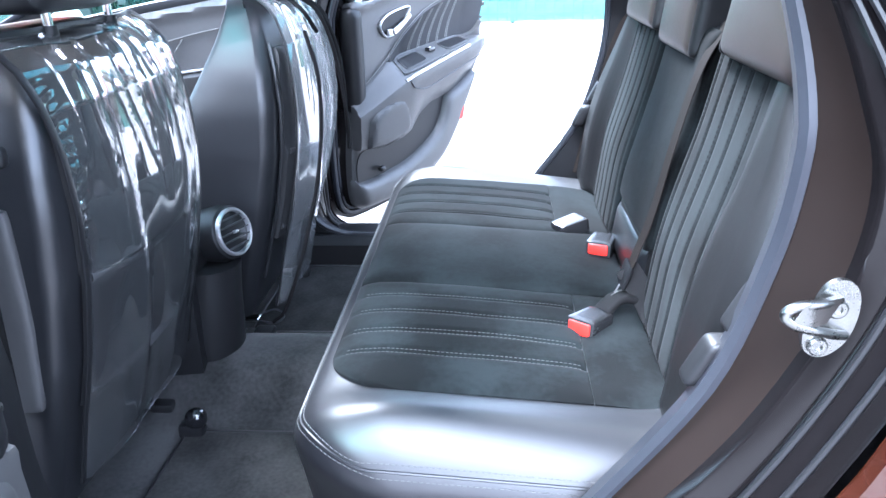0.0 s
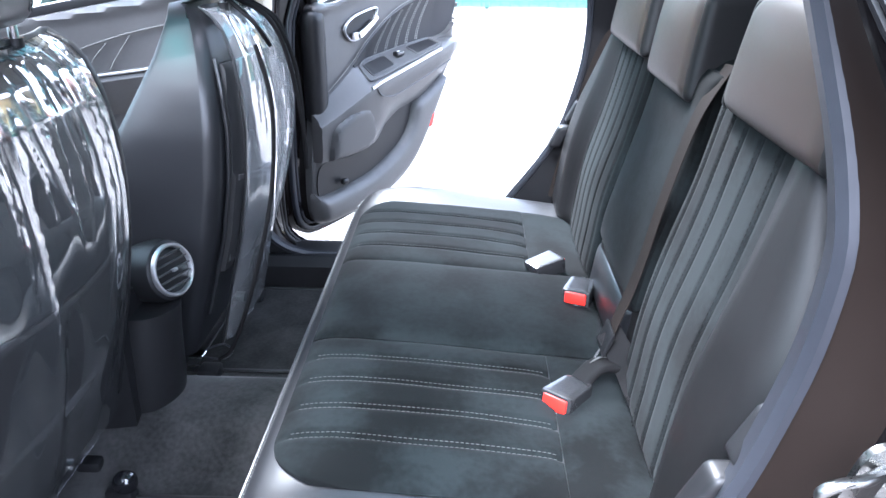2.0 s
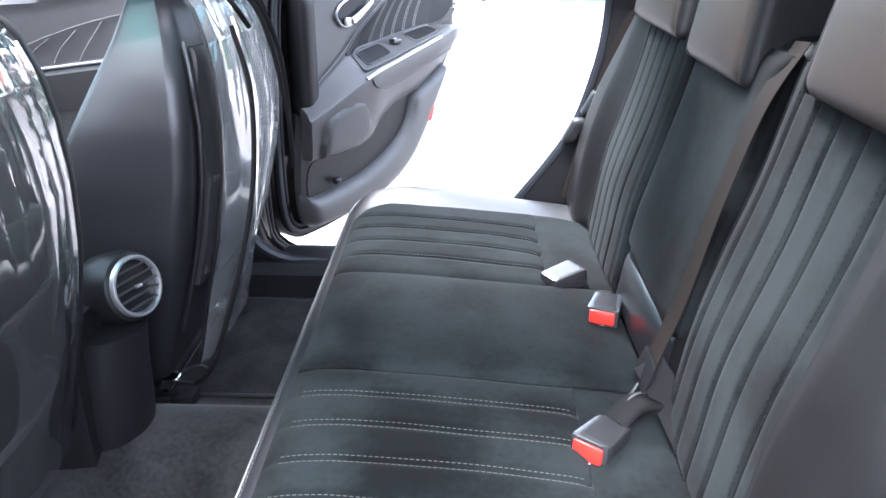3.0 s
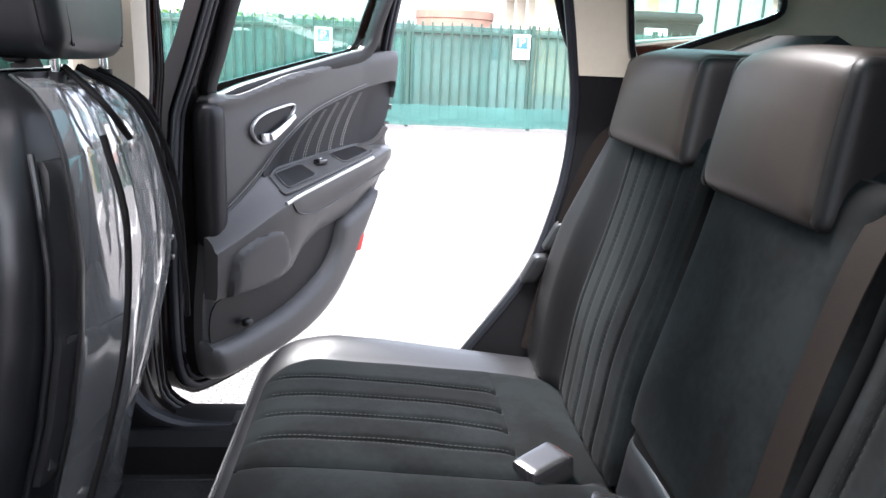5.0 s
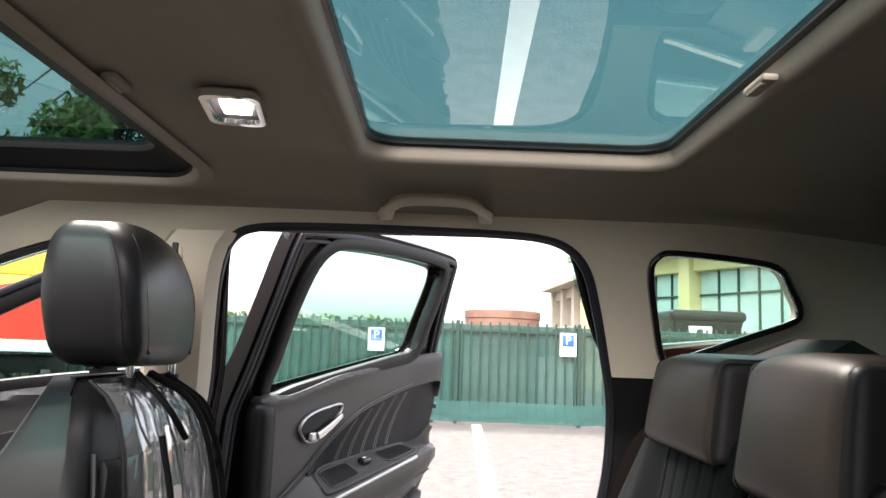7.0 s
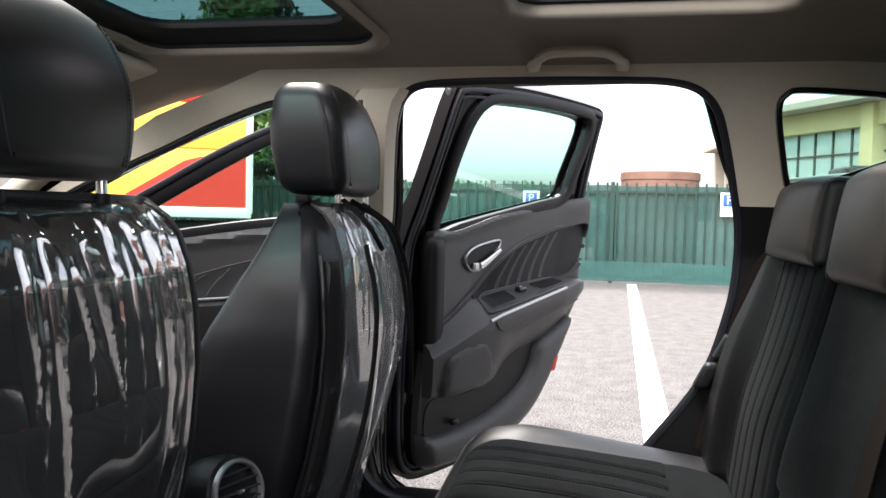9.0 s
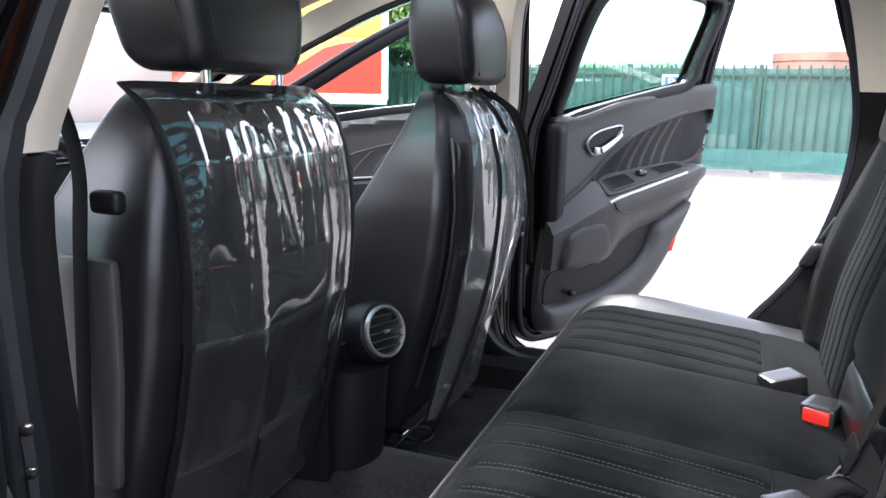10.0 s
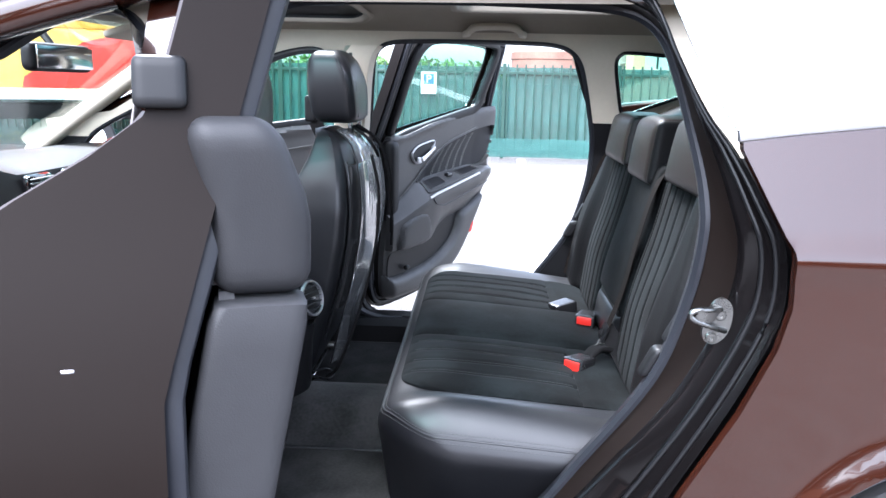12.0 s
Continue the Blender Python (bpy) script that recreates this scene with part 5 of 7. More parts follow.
def rear_door(s, hinge, degrees, label):
    """A rear door swung out about its front edge. u along the door, z up, w to the inside."""
    a = radians(degrees)
    d = np.array((math.cos(a), s * math.sin(a)))
    nrm = np.array((math.sin(a), -s * math.cos(a)))
    h = np.array(hinge)

    def at(u, z, w):
        p = h + d * u + nrm * w
        return (p[0], p[1], z + rise_all)
    inward = (nrm[0], nrm[1], 0)
    rise_all = 0.03 if s < 0 else 0.0
    ob = thing("rear_door", (hinge[0], hinge[1], 0.36), label, "car door", "rear doors")

    panel = PANEL if s > 0 else [(min(u, 0.834), z + 0.022 * max(0.0, min(1.0, (u - 0.55) / 0.22)) * max(0.0, min(1.0, (z - 1.05) / 0.06))) for u, z in PANEL]
    skin_pane = PANE if s > 0 else [(u, max(z, 1.085 + 0.11 * u)) for u, z in PANE]

    def shell(b):
        if s < 0:
            k = max(0.0, min(1.0, (1.185 - b) / 0.11))
            return -0.050 - 0.10 * k * k * (3 - 2 * k) + 0.05 * max(0.0, (0.7 - b) / 0.35) ** 2
        k = max(0.0, min(1.0, (1.14 - b) / 0.20))
        return -0.045 - 0.055 * k * k * (3 - 2 * k) + 0.03 * max(0.0, (0.7 - b) / 0.35) ** 2
    part("outer_skin", cut_sheet(FRAME_OUT, [skin_pane], lambda u, z: at(u, z, shell(z) + lean(z)), 0.004, 0.016, inward), PAINT, ob, "dark brown outer skin")
    part("inner_shell", cut_sheet(FRAME_OUT, [PANE], lambda u, z: at(u, z, -0.012 + lean(z)), 0.012, 0.014, inward), PAINT_INNER, ob, "dark painted door shell")

    def inset(poly, k):
        q = np.asarray(poly)
        t = np.roll(q, -1, 0) - np.roll(q, 1, 0)
        nn = np.stack([t[:, 1], -t[:, 0]], 1)
        nn /= np.linalg.norm(nn, axis=1, keepdims=True) + 1e-12
        area = np.sum(q[:, 0] * np.roll(q[:, 1], -1) - np.roll(q[:, 0], -1) * q[:, 1])
        return q + nn * k * (1 if area < 0 else -1)
    rim2 = inset(FRAME_OUT, -0.002)
    edge = loft([[at(u, z, shell(z) + 0.002 + lean(z)) for u, z in rim2], [at(u, z, (shell(z) - 0.012) / 2 + lean(z)) for u, z in rim2], [at(u, z, 0.003 + lean(z)) for u, z in rim2]], False)
    part("door_edge", edge, JAMB_BROWN, ob, "dark brown painted door edge")
    wup = lambda p: inward
    for k, w, hh, mt in ((0.016, 0.016, 0.016, RUBBER), (0.034, 0.010, 0.010, RUBBER)):
        part("edge_seal", sweep([at(u, z, 0.006 + lean(z)) for u, z in inset(FRAME_OUT, k)], rect(w, hh, 0.004, 2), True, up=inward), mt, ob, "black rubber edge seal")
    part("window_frame", sweep([at(u, z, 0.006 + lean(z)) for u, z in inset(PANE, -0.016)], rect(0.034, 0.024, 0.008, 2), True, up=inward), PLASTIC, ob, "black window frame")
    part("window_glass", cut_sheet(inset(PANE, -0.004), [], lambda u, z: at(u, z, -0.018 + lean(z)), 0.004, 0.05, inward), GLASS, ob, "green tinted window glass").visible_shadow = False
    top = smooth_line([(0.10, 1.395), (0.16, 1.425), (0.40, 1.445), (0.65, 1.443), (0.82, 1.427)], 8)
    part("roof_edge_strip", sweep([at(u, z + 0.004, lean(z) - 0.02) for u, z in top], rect(0.030, 0.012, 0.004), up=inward), SILVER, ob, "bright upper edge strip")

    # inner trim panel with its swellings
    def trim_w(u, z):
        e = np.linalg.norm(nearest(panel, np.array((u, z))) - (u, z))
        w = 0.026 + 0.014 * (1 - math.exp(-e / 0.009))
        w += 0.012 * math.exp(-((z - (1.03 + 0.135 * (u - 0.2) / 0.6)) / 0.018) ** 2) * (1.0 if s > 0 else max(0.0, min(1.0, (0.70 - u) / 0.2)))
        k = max(0.0, min(1.0, (u - 0.70) / 0.14))
        if s < 0:
            k = max(0.0, min(1.0, (u - 0.69) / 0.155))
            w -= 0.012 * k * math.exp(-((z - 1.054) / 0.004) ** 2)
            return w + 0.3 * lean(z) + k ** 2.6 * np.interp(z, (0.77, 0.90, 1.06, 1.17), (0.004, 0.008, 0.012, 0.010))
        return w + 0.3 * lean(z) + 0.028 * k * k * (3 - 2 * k) * max(0.0, min(1.0, (z - 0.86) / 0.06))
    # the driver-side trim is worn flatter: its seam and tray dip towards the hinge
    dip = lambda u: np.interp(u, (0.10, 0.34, 0.50, 0.70), (0.055, 0.055, 0.022, 0.0)) if s < 0 else 0.0
    sag = lambda u: np.interp(u, (0.284, 0.478, 0.62), (0.035, 0.022, 0.0)) if s < 0 else 0.0
    upper = [(u, z - sag(u)) for u, z in ((0.284, 0.845), (0.355, 0.903), (0.480, 0.974), (0.620, 1.016), (0.725, 1.040), (0.838, 1.056), (0.842, 0.98), (0.815, 0.915))]
    lower = [(u, z - dip(u)) for u, z in ((0.76, 0.880), (0.60, 0.866), (0.42, 0.842), (0.33, 0.825))]
    insert = smooth_line(upper + lower, 5, True)
    part("door_panel", cut_sheet(panel, [insert], lambda u, z: at(u, z, trim_w(u, z)), -0.036, 0.007, inward), TRIM_LEATHER, ob, "charcoal door trim panel")
    belt_line = [(u, z + (0.022 * max(0.0, min(1.0, (u - 0.55) / 0.22)) if s < 0 else 0.0)) for u, z in smooth_line([(0.128, 1.014), (0.21, 1.022), (0.30, 1.044), (0.40, 1.070), (0.60, 1.107), (0.785, 1.134)], 7)]
    if s < 0:
        part("belt_roll", sweep([at(u, z, 0.034 + 0.3 * lean(z)) for u, z in belt_line], circle(0.011, 10, 0.013), up=inward), TRIM_LEATHER, ob)
    if s < 0:
        part("upper_end_pad", bend(pad((0.020, 0.033, 0.059), 0.018, (10, 12, 14)), lambda v: at(0.834 + v.x + 0.10 * v.z, 1.111 + v.z, 0.065 + v.y * (1 - 2.2 * max(0.0, v.z)) - 0.30 * max(0.0, v.z))), TRIM_INSERT, ob, "charcoal upper end pad")
        part("lower_end_pad", bend(pad((0.020, 0.032, 0.20), 0.008, (10, 10, 20)), lambda v: at(0.838 + v.x + (0.04 - 0.25 * max(0.0, -v.z)) * (0.2 - v.z), 0.8515 + v.z, 0.064 + v.y - 0.20 * (0.2 - v.z))), TRIM_INSERT, ob, "charcoal lower end pad")
    # front end pad
    part("front_pad", bend(pad((0.035, 0.032, 0.165), 0.03, (8, 8, 16)), lambda v: at(0.135 + v.x, 0.855 + v.z, 0.025 + v.y)), PLASTIC, ob, "black front end pad")

    def swell(poly, w0, w1, edge, name, mat, lab="", rise=None, step=0.010):
        P = np.asarray(poly)

        def f(u, z):
            e = np.linalg.norm(nearest(P, np.array((u, z))) - (u, z))
            k = 1 - math.exp(-e / edge)
            return at(u, z, w0 + (w1 - w0) * k + (rise(u, z) if rise else 0))
        return part(name, cut_sheet(P, [], f, -0.012, step, inward), mat, ob, lab)
    # stitched insert
    arc_z = lambda u: np.interp(u, (0.284, 0.355, 0.480, 0.620, 0.725, 0.838), (0.853, 0.908, 0.978, 1.019, 1.043, 1.059)) - sag(u)

    def hollow(u, z):
        """The insert falls away from its arched seam towards the tray."""
        low = np.interp(u, (0.284, 0.42, 0.60, 0.76, 0.842), (0.830, 0.842, 0.866, 0.880, 0.90)) - dip(u)
        k = max(0.0, min(1.0, (arc_z(u) - z) / max(0.02, arc_z(u) - low)))
        side = max(0.0, min(1.0, (u - 0.29) / 0.09)) * max(0.0, min(1.0, (0.845 - u) / 0.10))
        return 0.047 - 0.036 * side * k * (2 - k)
    ins = part("stitched_insert", cut_sheet(insert, [], lambda u, z: at(u, z, hollow(u, z)), -0.010, 0.010, inward), TRIM_INSERT, ob, "charcoal stitched insert")
    for k in range(5):
        u0, u1 = 0.428 + 0.056 * k, 0.478 + 0.056 * k
        z0, z1 = 0.852 + 0.007 * k - dip(u0), arc_z(u1) - 0.006
        line = [(u0 + (u1 - u0) * t ** 1.3, z0 + (z1 - z0) * t) for t in np.linspace(0, 1, 22)]
        for off in (-0.0045, 0.0045):
            part("stitching", stitches([at(u + off, z, hollow(u + off, z) + 0.0008) for u, z in line], 0.006, 0.002, 0.0011, 0.0009, up=inward), THREAD_DOOR, ins, "light grey stitching")
    seam = smooth_line([(0.142, 0.764), (0.215, 0.806), (0.284, 0.853), (0.355, 0.908), (0.480, 0.978), (0.620, 1.019), (0.725, 1.043), (0.835, 1.059)], 6)
    seam = [(u, z - sag(u)) for u, z in seam]
    part("insert_seam", tube([at(u, z, 0.0475) for u, z in seam], 0.0022, 6), PLASTIC_GREY, ins)
    part("seam_stitching", stitches([at(u, z + 0.007, 0.0465) for u, z in seam[:-2]], 0.006, 0.0022, 0.0009, 0.0009, up=inward), THREAD_DOOR, ins)
    # armrest: a ledge that grows out of the panel, a ridge, and the face below it
    slim = 0.28 if s < 0 else 1.0
    out_w = lambda w: 0.044 + (w - 0.044) * slim
    ledge_z = lambda u: np.interp(u, (0.10, 0.13, 0.284, 0.448, 0.573, 0.708, 0.80, 0.85), (0.722, 0.748, 0.842, 0.858, 0.870, 0.880, 0.876, 0.868)) - dip(u) * min(1.0, max(0.0, (u - 0.10) / 0.16))
    ridge_z = lambda u: np.interp(u, (0.10, 0.168, 0.273, 0.335, 0.66, 0.76, 0.82, 0.85), (0.692, 0.718, 0.766, 0.790, 0.852, 0.868, 0.864, 0.855))
    ridge_w = lambda u: out_w(np.interp(u, (0.10, 0.168, 0.273, 0.335, 0.66, 0.76, 0.82, 0.85), (0.074, 0.085, 0.104, 0.112, 0.112, 0.100, 0.074, 0.050)))
    foot_z = lambda u: np.interp(u, (0.10, 0.30, 0.36, 0.41, 0.49, 0.62, 0.75, 0.85), (0.580, 0.580, 0.598, 0.640, 0.672, 0.690, 0.745, 0.82))
    foot_w = lambda u: out_w(np.interp(u, (0.10, 0.34, 0.45, 0.85), (0.068, 0.074, 0.062, 0.046)))
    ledge_w = lambda u: 0.044 - 0.034 * np.interp(u, (0.28, 0.36, 0.76, 0.84), (0.0, 1.0, 1.0, 0.0))
    ledge = lambda u, f: at(u, ledge_z(u) + (ridge_z(u) - ledge_z(u)) * f, ledge_w(u) + 0.001 + (ridge_w(u) - ledge_w(u)) * f)
    body = []
    for u in np.linspace(0.10, 0.85, 52):
        zl, zr, wr, zf, wf = ledge_z(u), ridge_z(u), ridge_w(u), foot_z(u), foot_w(u)
        wl0 = ledge_w(u)
        sec = [(wl0 - 0.010, zl), (wl0, zl), (wl0 + (wr - wl0) * 0.5, zl + (zr - zl) * 0.5 + 0.002), (wr - 0.008, zr + 0.002), (wr - 0.002, zr - 0.002), (wr, zr - 0.009), (wr - 0.002, zr - 0.03), (wf + (wr - wf) * 0.62, zf + (zr - zf) * 0.40), (wf, zf + 0.010), (wf - 0.004, zf + 0.002), (0.030, zf)]
        body.append([at(u, z, w) for w, z in sec])
    part("armrest", loft(body), TRIM_LEATHER, ob, "charcoal padded armrest")
    groove_line = smooth_line([at(u, z, ridge_w(u) + 0.0005) for u, z in ((0.316, 0.775), (0.335, 0.752), (0.38, 0.742), (0.42, 0.745), (0.56, 0.775), (0.74, 0.812))], 8)
    part("armrest_seam", tube(groove_line, 0.0022, 6), RUBBER, ob, "dark armrest seam")
    tray_edge = rect(1.0, 1.0, 0.16, 5)
    tray = part("switch_tray", cut_sheet([(0.505 + 0.195 * a * 2, 0.47 + 0.36 * b * 2) for a, b in tray_edge], [], lambda u, f: tuple(np.array(ledge(u, f)) + np.array((0, 0, 0.004))), 0.003, 0.012, (0, 0, -1)), PLASTIC_GREY, ob, "charcoal switch tray")
    part("tray_lip", tube([tuple(np.array(ledge(0.505 + 0.395 * a, 0.47 + 0.74 * b)) + np.array((0, 0, 0.003))) for a, b in tray_edge], 0.0028, 6, True), TRIM_LEATHER, tray)
    for uc, ln in ((0.625, 0.125), (0.385, 0.115)):
        cell = [(uc + ln * a, 0.47 + 0.52 * b) for a, b in rect(1.0, 1.0, 0.16, 5)]
        pr = part("pull_recess", cut_sheet(cell, [], lambda u, f: tuple(np.array(ledge(u, f)) + np.array((0, 0, 0.0055))), 0.002, 0.01, (0, 0, -1)), PLASTIC, tray, "dark recess")
        part("recess_lip", tube([tuple(np.array(ledge(u, f)) + np.array((0, 0, 0.006))) for u, f in cell], 0.0022, 6, True), PLASTIC_GREY, pr)
    sw = np.array(ledge(0.495, 0.45)) + np.array((0, 0, 0.011))
    turn_d = Matrix(((d[0], nrm[0], 0), (d[1], nrm[1], 0), (0, 0, 1)))
    part("window_switch", bend(rbox((0, 0, 0), (0.036, 0.022, 0.014), 0.004), lambda v: Vector(sw) + turn_d @ v), BLACK_GLASS, tray, "black window switch")
    part("switch_mark", bend(rbox((0, 0, 0.0078), (0.010, 0.004, 0.002), 0.0005, 1), lambda v: Vector(sw) + turn_d @ v), WHITE, tray, "white window mark")
    part("armrest_strip", sweep([at(u, ridge_z(u) + 0.001, ridge_w(u) - 0.004) for u in np.linspace(0.30, 0.665, 18)], rect(0.011, 0.009, 0.003), up=(0, 0, 1)), SILVER, ob, "bright armrest strip")
    # release handle in a silver bezel
    bez = np.array(smooth_line([(0.247, 0.948), (0.262, 0.972), (0.30, 0.989), (0.36, 1.001), (0.396, 1.004), (0.400, 0.993), (0.378, 0.966), (0.34, 0.935), (0.300, 0.918), (0.268, 0.922)], 5, True))
    hd = part("door_handle", sweep([at(u, z, 0.047) for u, z in bez], circle(0.0034, 8, 0.005), True, up=inward), SILVER, ob, "silver door handle bezel")
    part("handle_cup", cut_sheet(bez, [], lambda u, z: at(u, z, 0.0445), -0.003, 0.012, inward), PLASTIC, hd, "black handle recess")
    part("handle_lever", sweep([at(u, z, 0.056) for u, z in smooth_line([(0.302, 0.931), (0.33, 0.943), (0.365, 0.961), (0.392, 0.977)], 5)], rect(0.021, 0.014, 0.004), up=inward, scale=lambda t: 1 - 0.45 * t), CHROME, hd, "chrome release lever")
    part("handle_cap", bend(pad((0.012, 0.006, 0.011), 0.005, (8, 6, 8)), lambda v: at(0.290 + v.x, 0.930 + v.z, 0.052 + v.y)), SILVER, hd)
    # speaker and pocket
    spk = smooth_line([(0.128, 0.583), (0.132, 0.655), (0.150, 0.688), (0.202, 0.716), (0.262, 0.730), (0.300, 0.726), (0.332, 0.692), (0.343, 0.640), (0.338, 0.608), (0.30, 0.584), (0.234, 0.576), (0.16, 0.577)], 5, True)
    swell(spk, out_w(0.062), out_w(0.096), 0.006, "speaker_grille", PLASTIC_GREY, "charcoal speaker grille", lambda u, z: 0.10 * (z - 0.65) * slim)
    pocket = smooth_line([(0.12, 0.565), (0.257, 0.565), (0.36, 0.59), (0.406, 0.645), (0.486, 0.685), (0.575, 0.69), (0.575, 0.62), (0.50, 0.55), (0.362, 0.488), (0.24, 0.465), (0.11, 0.46)], 5, True)
    part("pocket_back", cut_sheet(pocket, [], lambda u, z: at(u, z, 0.043), -0.004, 0.02, inward), PLASTIC, ob, "dark inside of the door pocket")
    lip = smooth_line([(0.085, 0.478), (0.12, 0.474), (0.227, 0.480), (0.365, 0.502), (0.497, 0.556), (0.556, 0.615), (0.585, 0.682), (0.66, 0.716), (0.760, 0.750), (0.782, 0.735), (0.738, 0.664), (0.690, 0.60), (0.645, 0.54), (0.565, 0.462), (0.46, 0.410), (0.33, 0.384), (0.20, 0.376), (0.11, 0.380), (0.085, 0.42)], 5, True)
    swell(lip, 0.034, 0.074, 0.010, "door_pocket", TRIM_LEATHER, "charcoal door pocket lip")
    part("pocket_knob", bend(pad((0.014, 0.010, 0.010), 0.009, (8, 8, 8)), lambda v: at(0.205 + v.x, 0.498 + v.z, 0.058 + v.y)), PLASTIC, ob, "black knob in the door pocket")
    part("reflector", bend(pad((0.012, 0.004, 0.024), 0.004, (8, 4, 8)), lambda v: at(0.668 + v.x + 0.4 * v.z, 0.606 + v.z, 0.068 + v.y)), RED, ob, "red door reflector")
    # rear end of the door: latch, window cap, rubber stop
    lt = part("latch", bend(rbox((0, 0, 0), (0.006, 0.035, 0.09), 0.006), lambda v: at(0.886 + v.x, 0.855 + v.z, -0.045 + v.y)), STEEL, ob, "steel door latch")
    part("latch_mouth", bend(rbox((0, 0, 0), (0.006, 0.018, 0.03), 0.004), lambda v: at(0.889 + v.x, 0.865 + v.z, -0.045 + v.y)), BLACK_GLASS, lt)
    part("window_cap", bend(pad((0.012, 0.016, 0.016), 0.005, (8, 8, 8)), lambda v: at(0.834 + v.x - 0.2 * v.z, 1.190 + v.z, 0.008 + v.y)), PLASTIC, ob, "dark window frame end cap")
    for zz in (1.02, 0.93):
        part("edge_plug", bend(pad((0.002, 0.005, 0.003), 0.002, (6, 6, 6)), lambda v: at(0.874 + v.x + 0.1 * (1.0 - zz), zz + v.z, -0.05 + v.y)), SILVER, ob)
    # check strap and loom
    part("check_plate", bend(rbox((0, 0, 0), (0.03, 0.05, 0.085), 0.012), lambda v: at(0.03 + v.x * 0.3, 0.715 + v.z, 0.0 + v.y * 0.5)), PLASTIC, ob)
    for dz in (-0.022, 0.022):
        part("bolt", bend(rbox((0, 0, 0), (0.012, 0.012, 0.012), 0.004), lambda v: at(0.024 + v.x, 0.715 + dz + v.z, 0.016 + v.y)), STEEL, ob)
    return ob, at


far_door, far_at = rear_door(1, (-0.42, 0.84), 58, "open rear passenger door with charcoal stitched trim panel")
near_door, near_at = rear_door(-1, (-0.450, -0.757), 71.0, "open rear driver-side door with charcoal stitched trim panel")


def front_door(s, hinge, degrees, label):
    """A front door with its window arch, simpler than the rear ones."""
    a = radians(degrees)
    d, nrm = np.array((math.cos(a), s * math.sin(a))), np.array((math.sin(a), -s * math.cos(a)))

    def at(u, z, w):
        p = np.array(hinge) + d * u + nrm * w
        return (p[0], p[1], z)
    inward = (nrm[0], nrm[1], 0)
    ob = thing("front_door", (hinge[0], hinge[1], 0.36), label, "car door", "front doors")
    outline = smooth_line([(0.0, 0.45), (0.0, 0.70), (0.02, 0.93), (0.14, 1.02), (0.32, 1.135), (0.50, 1.25), (0.68, 1.345), (0.82, 1.395), (0.93, 1.405), (0.985, 1.385), (0.995, 1.30), (1.0, 1.1), (1.0, 0.8), (0.985, 0.55), (0.95, 0.39), (0.8, 0.35), (0.1, 0.35), (0.02, 0.38)], 4, True)
    pane = smooth_line([(0.10, 0.955), (0.20, 1.022), (0.34, 1.112), (0.50, 1.215), (0.66, 1.308), (0.80, 1.362), (0.92, 1.372), (0.955, 1.35), (0.96, 1.2), (0.96, 1.075), (0.92, 1.054), (0.6, 1.02), (0.3, 0.975)], 4, True)
    part("outer_skin", cut_sheet(outline, [pane], lambda u, z: at(u, z, -0.085 * min(1, max(0.4, (1.3 - z) / 0.3)) + lean(z)), 0.005, 0.022, inward), PAINT, ob, "dark brown outer skin")
    part("inner_shell", cut_sheet(outline, [pane], lambda u, z: at(u, z, -0.012 + lean(z)), 0.012, 0.02, inward), PAINT_INNER, ob)
    part("window_frame", sweep([at(u, z, 0.006 + lean(z)) for u, z in pane], rect(0.045, 0.03, 0.010, 2), True, up=inward), PLASTIC, ob, "black window frame")
    part("arch_strip", sweep([at(u, z, 0.01 + lean(z)) for u, z in outline[10:38]], rect(0.02, 0.02, 0.006, 2), up=inward), RUBBER, ob, "black rubber arch seal")
    part("window_glass", cut_sheet(pane, [], lambda u, z: at(u, z, -0.02 + lean(z)), 0.004, 0.06, inward), GLASS, ob, "green tinted window glass").visible_shadow = False
    panel = smooth_line([(0.06, 0.90), (0.15, 0.945), (0.3, 0.968), (0.6, 1.012), (0.90, 1.045), (0.95, 1.03), (0.955, 0.8), (0.94, 0.5), (0.90, 0.40), (0.6, 0.38), (0.1, 0.38), (0.06, 0.45)], 4, True)

    def face(u, z):
        e = np.linalg.norm(nearest(panel, np.array((u, z))) - (u, z))
        return at(u, z, 0.028 + 0.014 * (1 - math.exp(-e / 0.01)) + 0.014 * math.exp(-((z - (0.935 + 0.105 * u)) / 0.02) ** 2))
    part("door_panel", cut_sheet(panel, [], face, -0.03, 0.014, inward), TRIM_LEATHER, ob, "charcoal door trim panel")
    part("armrest", loft([[at(u, z + 0.0, w) for u, z, w in ((u0, 0.66, 0.04), (u0, 0.70, 0.075), (u0, 0.765 + 0.03 * u0, 0.10), (u0, 0.785 + 0.03 * u0, 0.09), (u0, 0.785 + 0.03 * u0, 0.04))] for u0 in (0.28, 0.32, 0.6, 0.88, 0.93)]), TRIM_LEATHER, ob, "charcoal armrest")
    part("armrest_strip", sweep([at(u, 0.786 + 0.03 * u, 0.096) for u in (0.32, 0.5, 0.7, 0.88)], rect(0.012, 0.008, 0.003), up=(0, 0, 1)), SILVER, ob, "bright armrest strip")
    arc = smooth_line([at(0.30, 0.80, 0.05), at(0.42, 0.862, 0.05), at(0.62, 0.915, 0.05), at(0.92, 0.955, 0.05)], 10)
    part("arc_seam", tube(arc, 0.003, 6), THREAD, ob, "light grey seam")
    for k in range(3):
        part("stitching", tube(smooth_line([at(0.40 + 0.07 * k, 0.80, 0.051), at(0.425 + 0.07 * k, 0.84, 0.051), at(0.47 + 0.075 * k, 0.872 + 0.018 * k, 0.051)], 6), 0.0022, 6), THREAD, ob)
